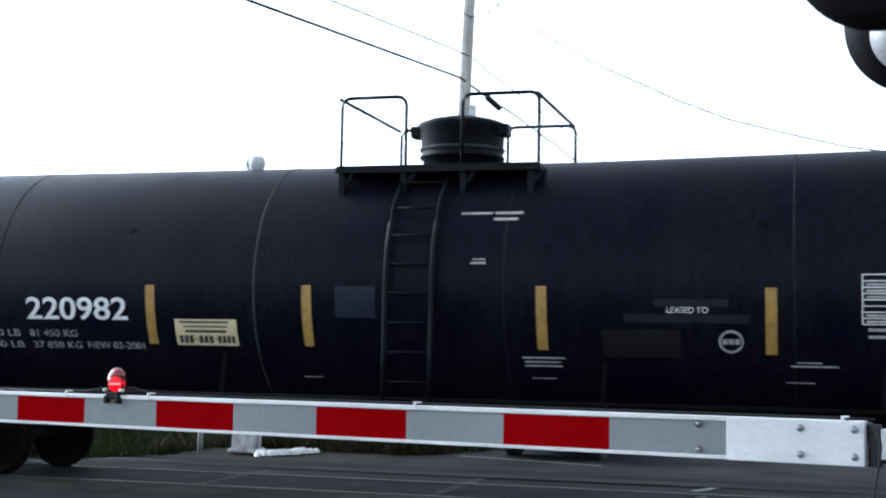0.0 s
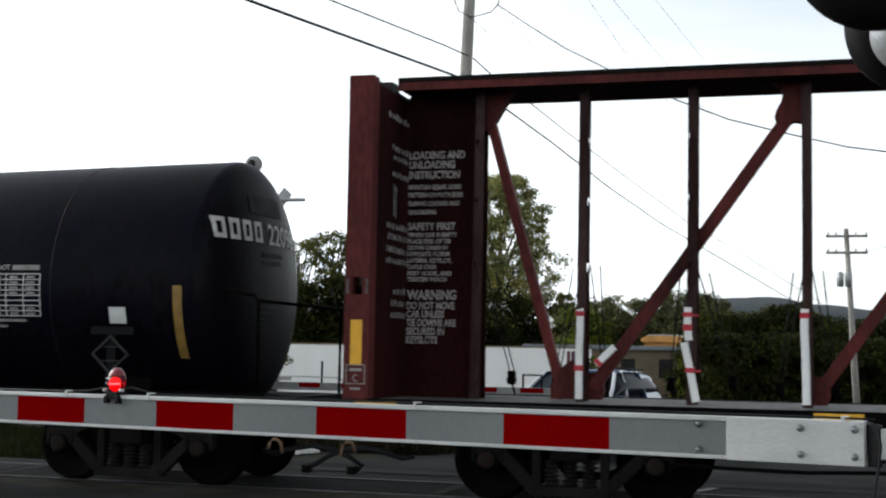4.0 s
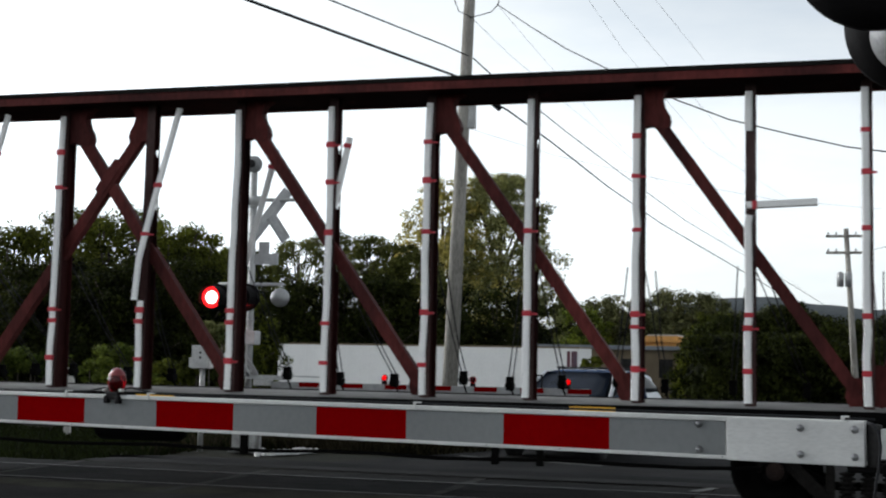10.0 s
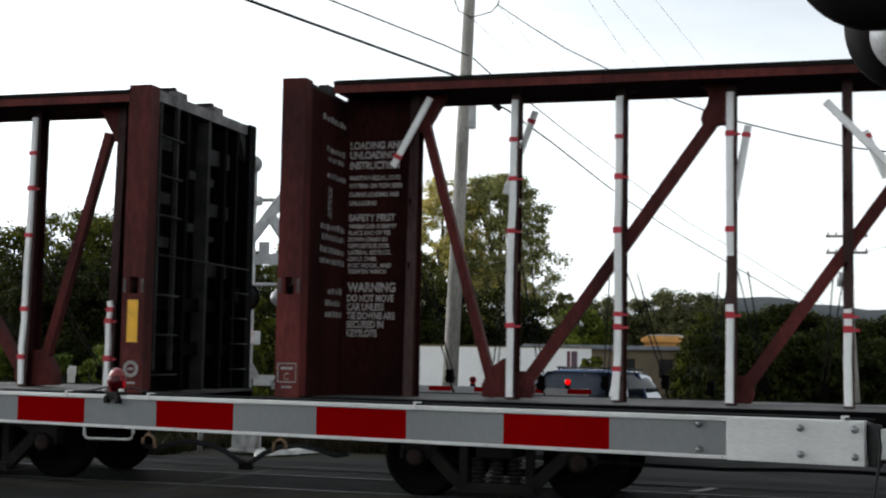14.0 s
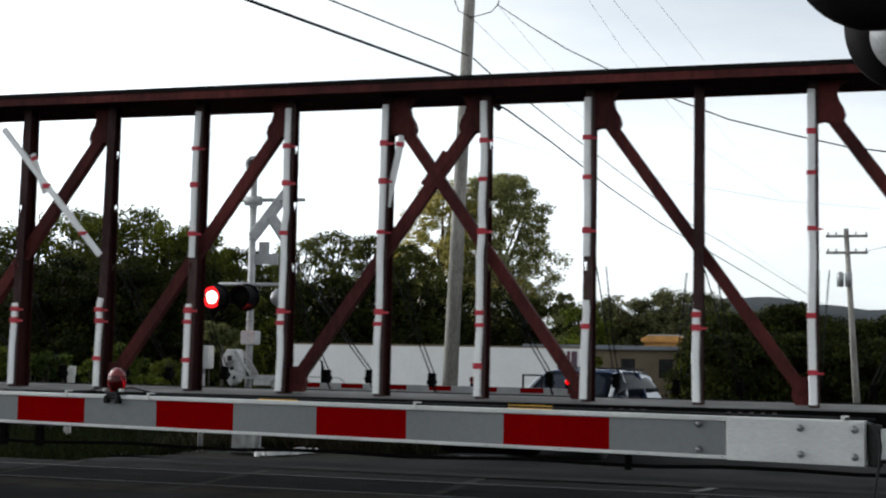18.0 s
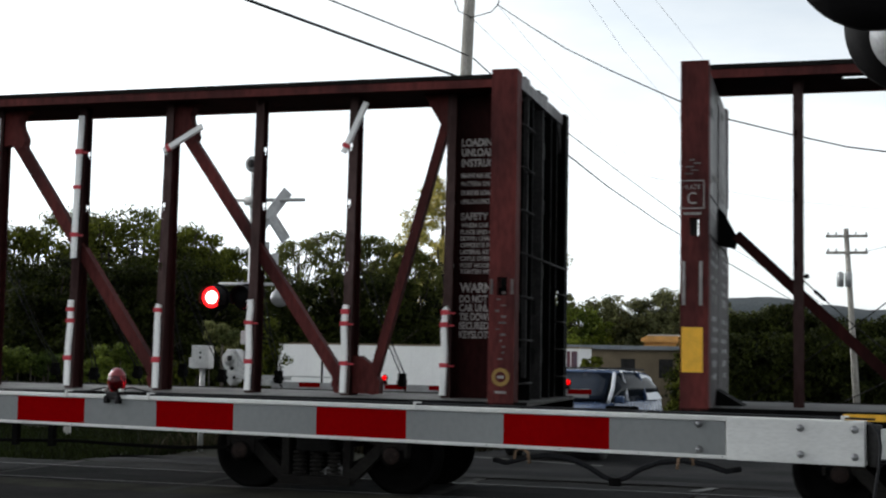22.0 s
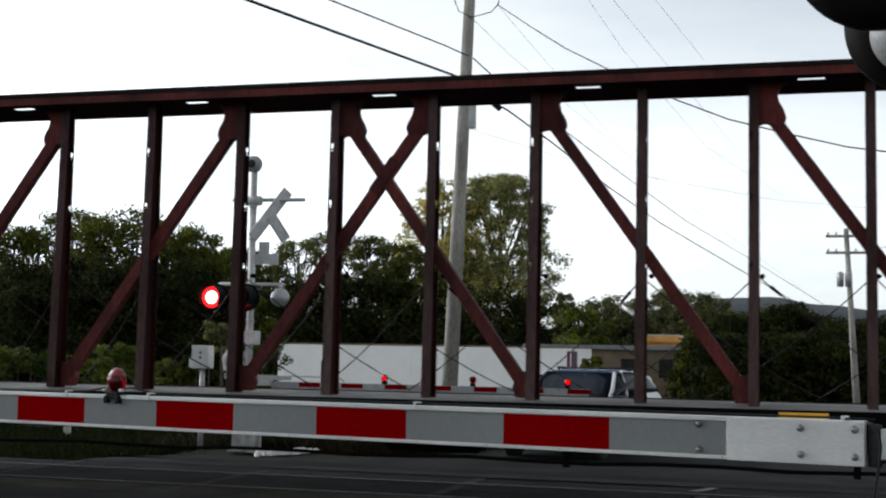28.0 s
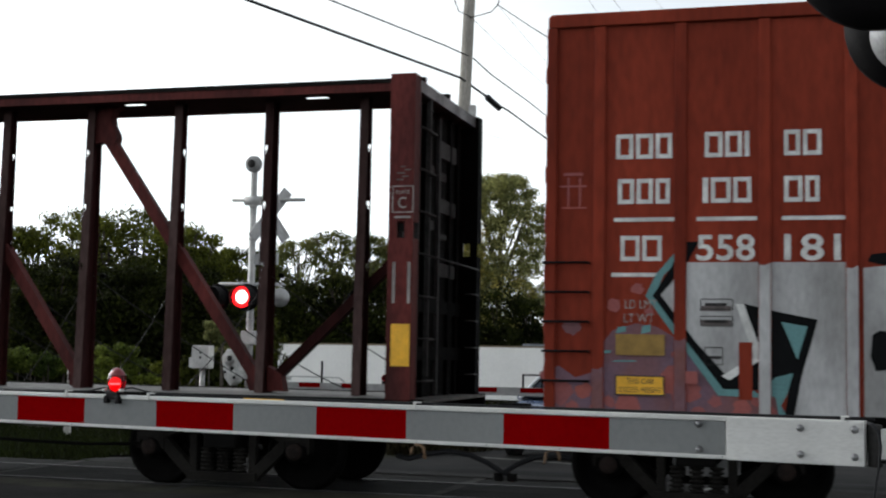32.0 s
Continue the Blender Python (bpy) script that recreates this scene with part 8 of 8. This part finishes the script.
tree(-5.31, 59.64, -1.90, 4.81, 3.42, LEAF_SHADED, 255, 11000, "dark green bushy tree beyond the road", 0, 0.125, "tree", 0, 1, 0.8)
tree(-3.21, 60.25, -1.90, 4.85, 3.56, LEAF_SHADED, 183, 11000, "dark green bushy tree beyond the road", 0, 0.125, "tree", 0, 1, 0.8)
tree(-0.82, 60.93, -1.90, 4.89, 3.56, LEAF_SHADED, 254, 11000, "dark green bushy tree beyond the road", 0, 0.125, "tree", 0, 1, 0.8)
tree(1.26, 60.14, -1.90, 4.61, 3.56, LEAF_SHADED, 485, 11000, "dark green bushy tree beyond the road", 0, 0.125, "tree", 0, 1, 0.8)
tree(3.31, 60.74, -1.90, 4.63, 3.56, LEAF_SHADED, 287, 11000, "dark green bushy tree beyond the road", 0, 0.125, "tree", 0, 1, 0.8)
hedge("shrub", [(-20.33, 14.86, 1.14, 0.55), (-19.64, 15.06, 1.08, 0.50), (-19.01, 15.25, 1.02, 0.45)], LEAF_BRIGHT, 92, 7000, 0.05, "bright green shrub behind the track")
hedge("shrub", [(-17.03, 14.75, 1.28, 0.45), (-16.55, 14.91, 1.00, 0.50), (-17.44, 14.67, 0.92, 0.40)], LEAF_BRIGHT, 968, 6000, 0.05, "bright green shrub behind the track")
hedge("shrub", [(-16.15, 16.08, 0.93, 0.50), (-15.66, 16.21, 1.08, 0.40)], LEAF, 958, 5000, 0.05, "dark green shrub behind the track")
hedge("shrub", [(-15.69, 18.21, 1.99, 0.45), (-15.55, 18.28, 1.69, 0.35)], LEAF_PALE, 838, 4000, 0.05, "grey-green shrub beside the signal")
hedge("shrub", [(-10.16, 44.93, 1.17, 0.40), (-10.04, 44.99, 0.79, 0.35)], LEAF, 887, 2500, 0.08, "green shrub beside the building")


# ---- weeds and grass along the track ----
def grass(name, label, spots, count, low, high, seed, material):
    rng = np.random.default_rng(seed)
    k = rng.integers(0, len(spots), count)
    S = np.array(spots)[k]
    x = S[:, 0] + (S[:, 1] - S[:, 0]) * rng.random(count)
    y = S[:, 2] + (S[:, 3] - S[:, 2]) * rng.random(count)
    hgt = rng.uniform(low, high, count) * (0.5 + 0.5 * np.sin(x * 2.1 + seed) * np.sin(y * 1.7) + 0.35)
    keep = np.array([road_left(b) - a > 0.15 and not (b < 8.6 and a > -11.2) for a, b in zip(x, y)])
    x, y, hgt = x[keep], y[keep], np.maximum(hgt[keep], 0.06)
    z = np.array([ground_z(a, b) - 0.04 for a, b in zip(x, y)])
    n = len(x)
    t = rng.uniform(0, 6.283, n)
    w = rng.uniform(0.008, 0.02, n)
    lean = rng.normal(size=(n, 2)) * 0.45 * hgt[:, None]
    base = np.stack([x, y, z], 1)
    side_ = np.stack([np.cos(t) * w, np.sin(t) * w, 0 * t], 1)
    tip = base + np.stack([lean[:, 0], lean[:, 1], hgt], 1)
    mid = base * 0.45 + tip * 0.55 - np.stack([lean[:, 0], lean[:, 1], 0 * t], 1) * 0.12
    v = np.stack([base - side_, base + side_, mid + side_ * 0.7, tip, mid - side_ * 0.7], 1).reshape(-1, 3)
    me = bpy.data.meshes.new(name)
    me.from_pydata(v.tolist(), [], np.arange(n * 5).reshape(-1, 5).tolist())
    me.materials.append(material)
    return tagged(new(name, me), label, "grass", "", "stuff")


grass("grass", "green grass beyond the ballast", [(-22, -9.8, 3.4, 12)], 34000, 0.07, 0.24, 3, GRASS)
grass("weeds", "dry brown weeds beside the road", [(-11.5, -6.0, 6.2, 12), (-10.5, -6.8, 8.2, 14)], 9000, 0.25, 0.62, 5, WEED)


def motions():
    """The train rolls past; wheels turn with it; lamps flash."""
    times = [k * 0.5 for k in range(65)]
    for car in TRAIN:
        x = car.matrix_basis.translation.x
        walk(car, [(t, pose(x - travel(t), 0, 0)) for t in times])
    for w in ROLLING:
        x = w.matrix_basis.translation.x
        walk(w, [(k * 0.2, pose(x, 0, WHEEL_R, 0, -math.degrees(travel(k * 0.2) / WHEEL_R), 0)) for k in range(161)])
    # the last flashes come unevenly: right lamps, left lamps, near gate lamp
    LATE = (((27.1, 27.57), (28.12, 28.57), (29.10, 29.53), (30.08, 30.53), (31.10, 31.48), (31.90, 32.5)),
            ((27.58, 28.10), (28.60, 29.08), (29.55, 30.06), (30.56, 31.08), (31.50, 31.90)),
            ((27.08, 27.52), (28.11, 28.47), (28.95, 29.42), (30.05, 30.45), (30.93, 31.55), (31.86, 32.5)))
    # each flasher's added disc swings its lit face forward for half of every 0.975 s
    for lamp, shift, turn in ((NEAR_LAMP, 0.04, 0), (FLASH_R, 0.0, 0), (FLASH_L, 0.49, 0), (FAR_LAMPS[0], 0.49, 0), (FAR_LAMPS[1], 0.0, 0)):
        at = lamp.matrix_basis.translation.copy()
        rows, angle = [], 0.0
        ons = []
        for n in range(-2, 27):
            a = 0.725 + 0.975 * n - shift
            # a few flashes come a shade early or late
            early = 0.055 if (9 <= n <= 15 and shift == 0.0) or (10 <= n <= 16 and shift > 0.4) else 0.0
            late = 0.06 if shift == 0.04 and 5 <= n <= 7 else 0.0
            ons.append((a - (early if shift > 0.4 else 0.0), a + 0.487 + late - (early if shift == 0.0 else 0.0)))
        ons += LATE[1 if lamp in (FLASH_L, FAR_LAMPS[0]) else 2 if lamp == NEAR_LAMP else 0]
        lit = any(a <= 0 < b for a, b in ons)
        angle = 0.0 if lit else 180.0
        rows.append((0.0, angle))
        flips = sorted(x for ab in ons for x in ab if 0.1 < x < 31.93)
        for f in flips:
            q = round(f * FPS)
            for j in range(4):
                rows.append(((q - 2 + j) / FPS, angle + 60 * j))
            angle += 180
        rows.append((32.0, angle))
        walk(lamp, [(t, pose(at.x, at.y, at.z, 0, 0, a)) for t, a in rows])


motions()
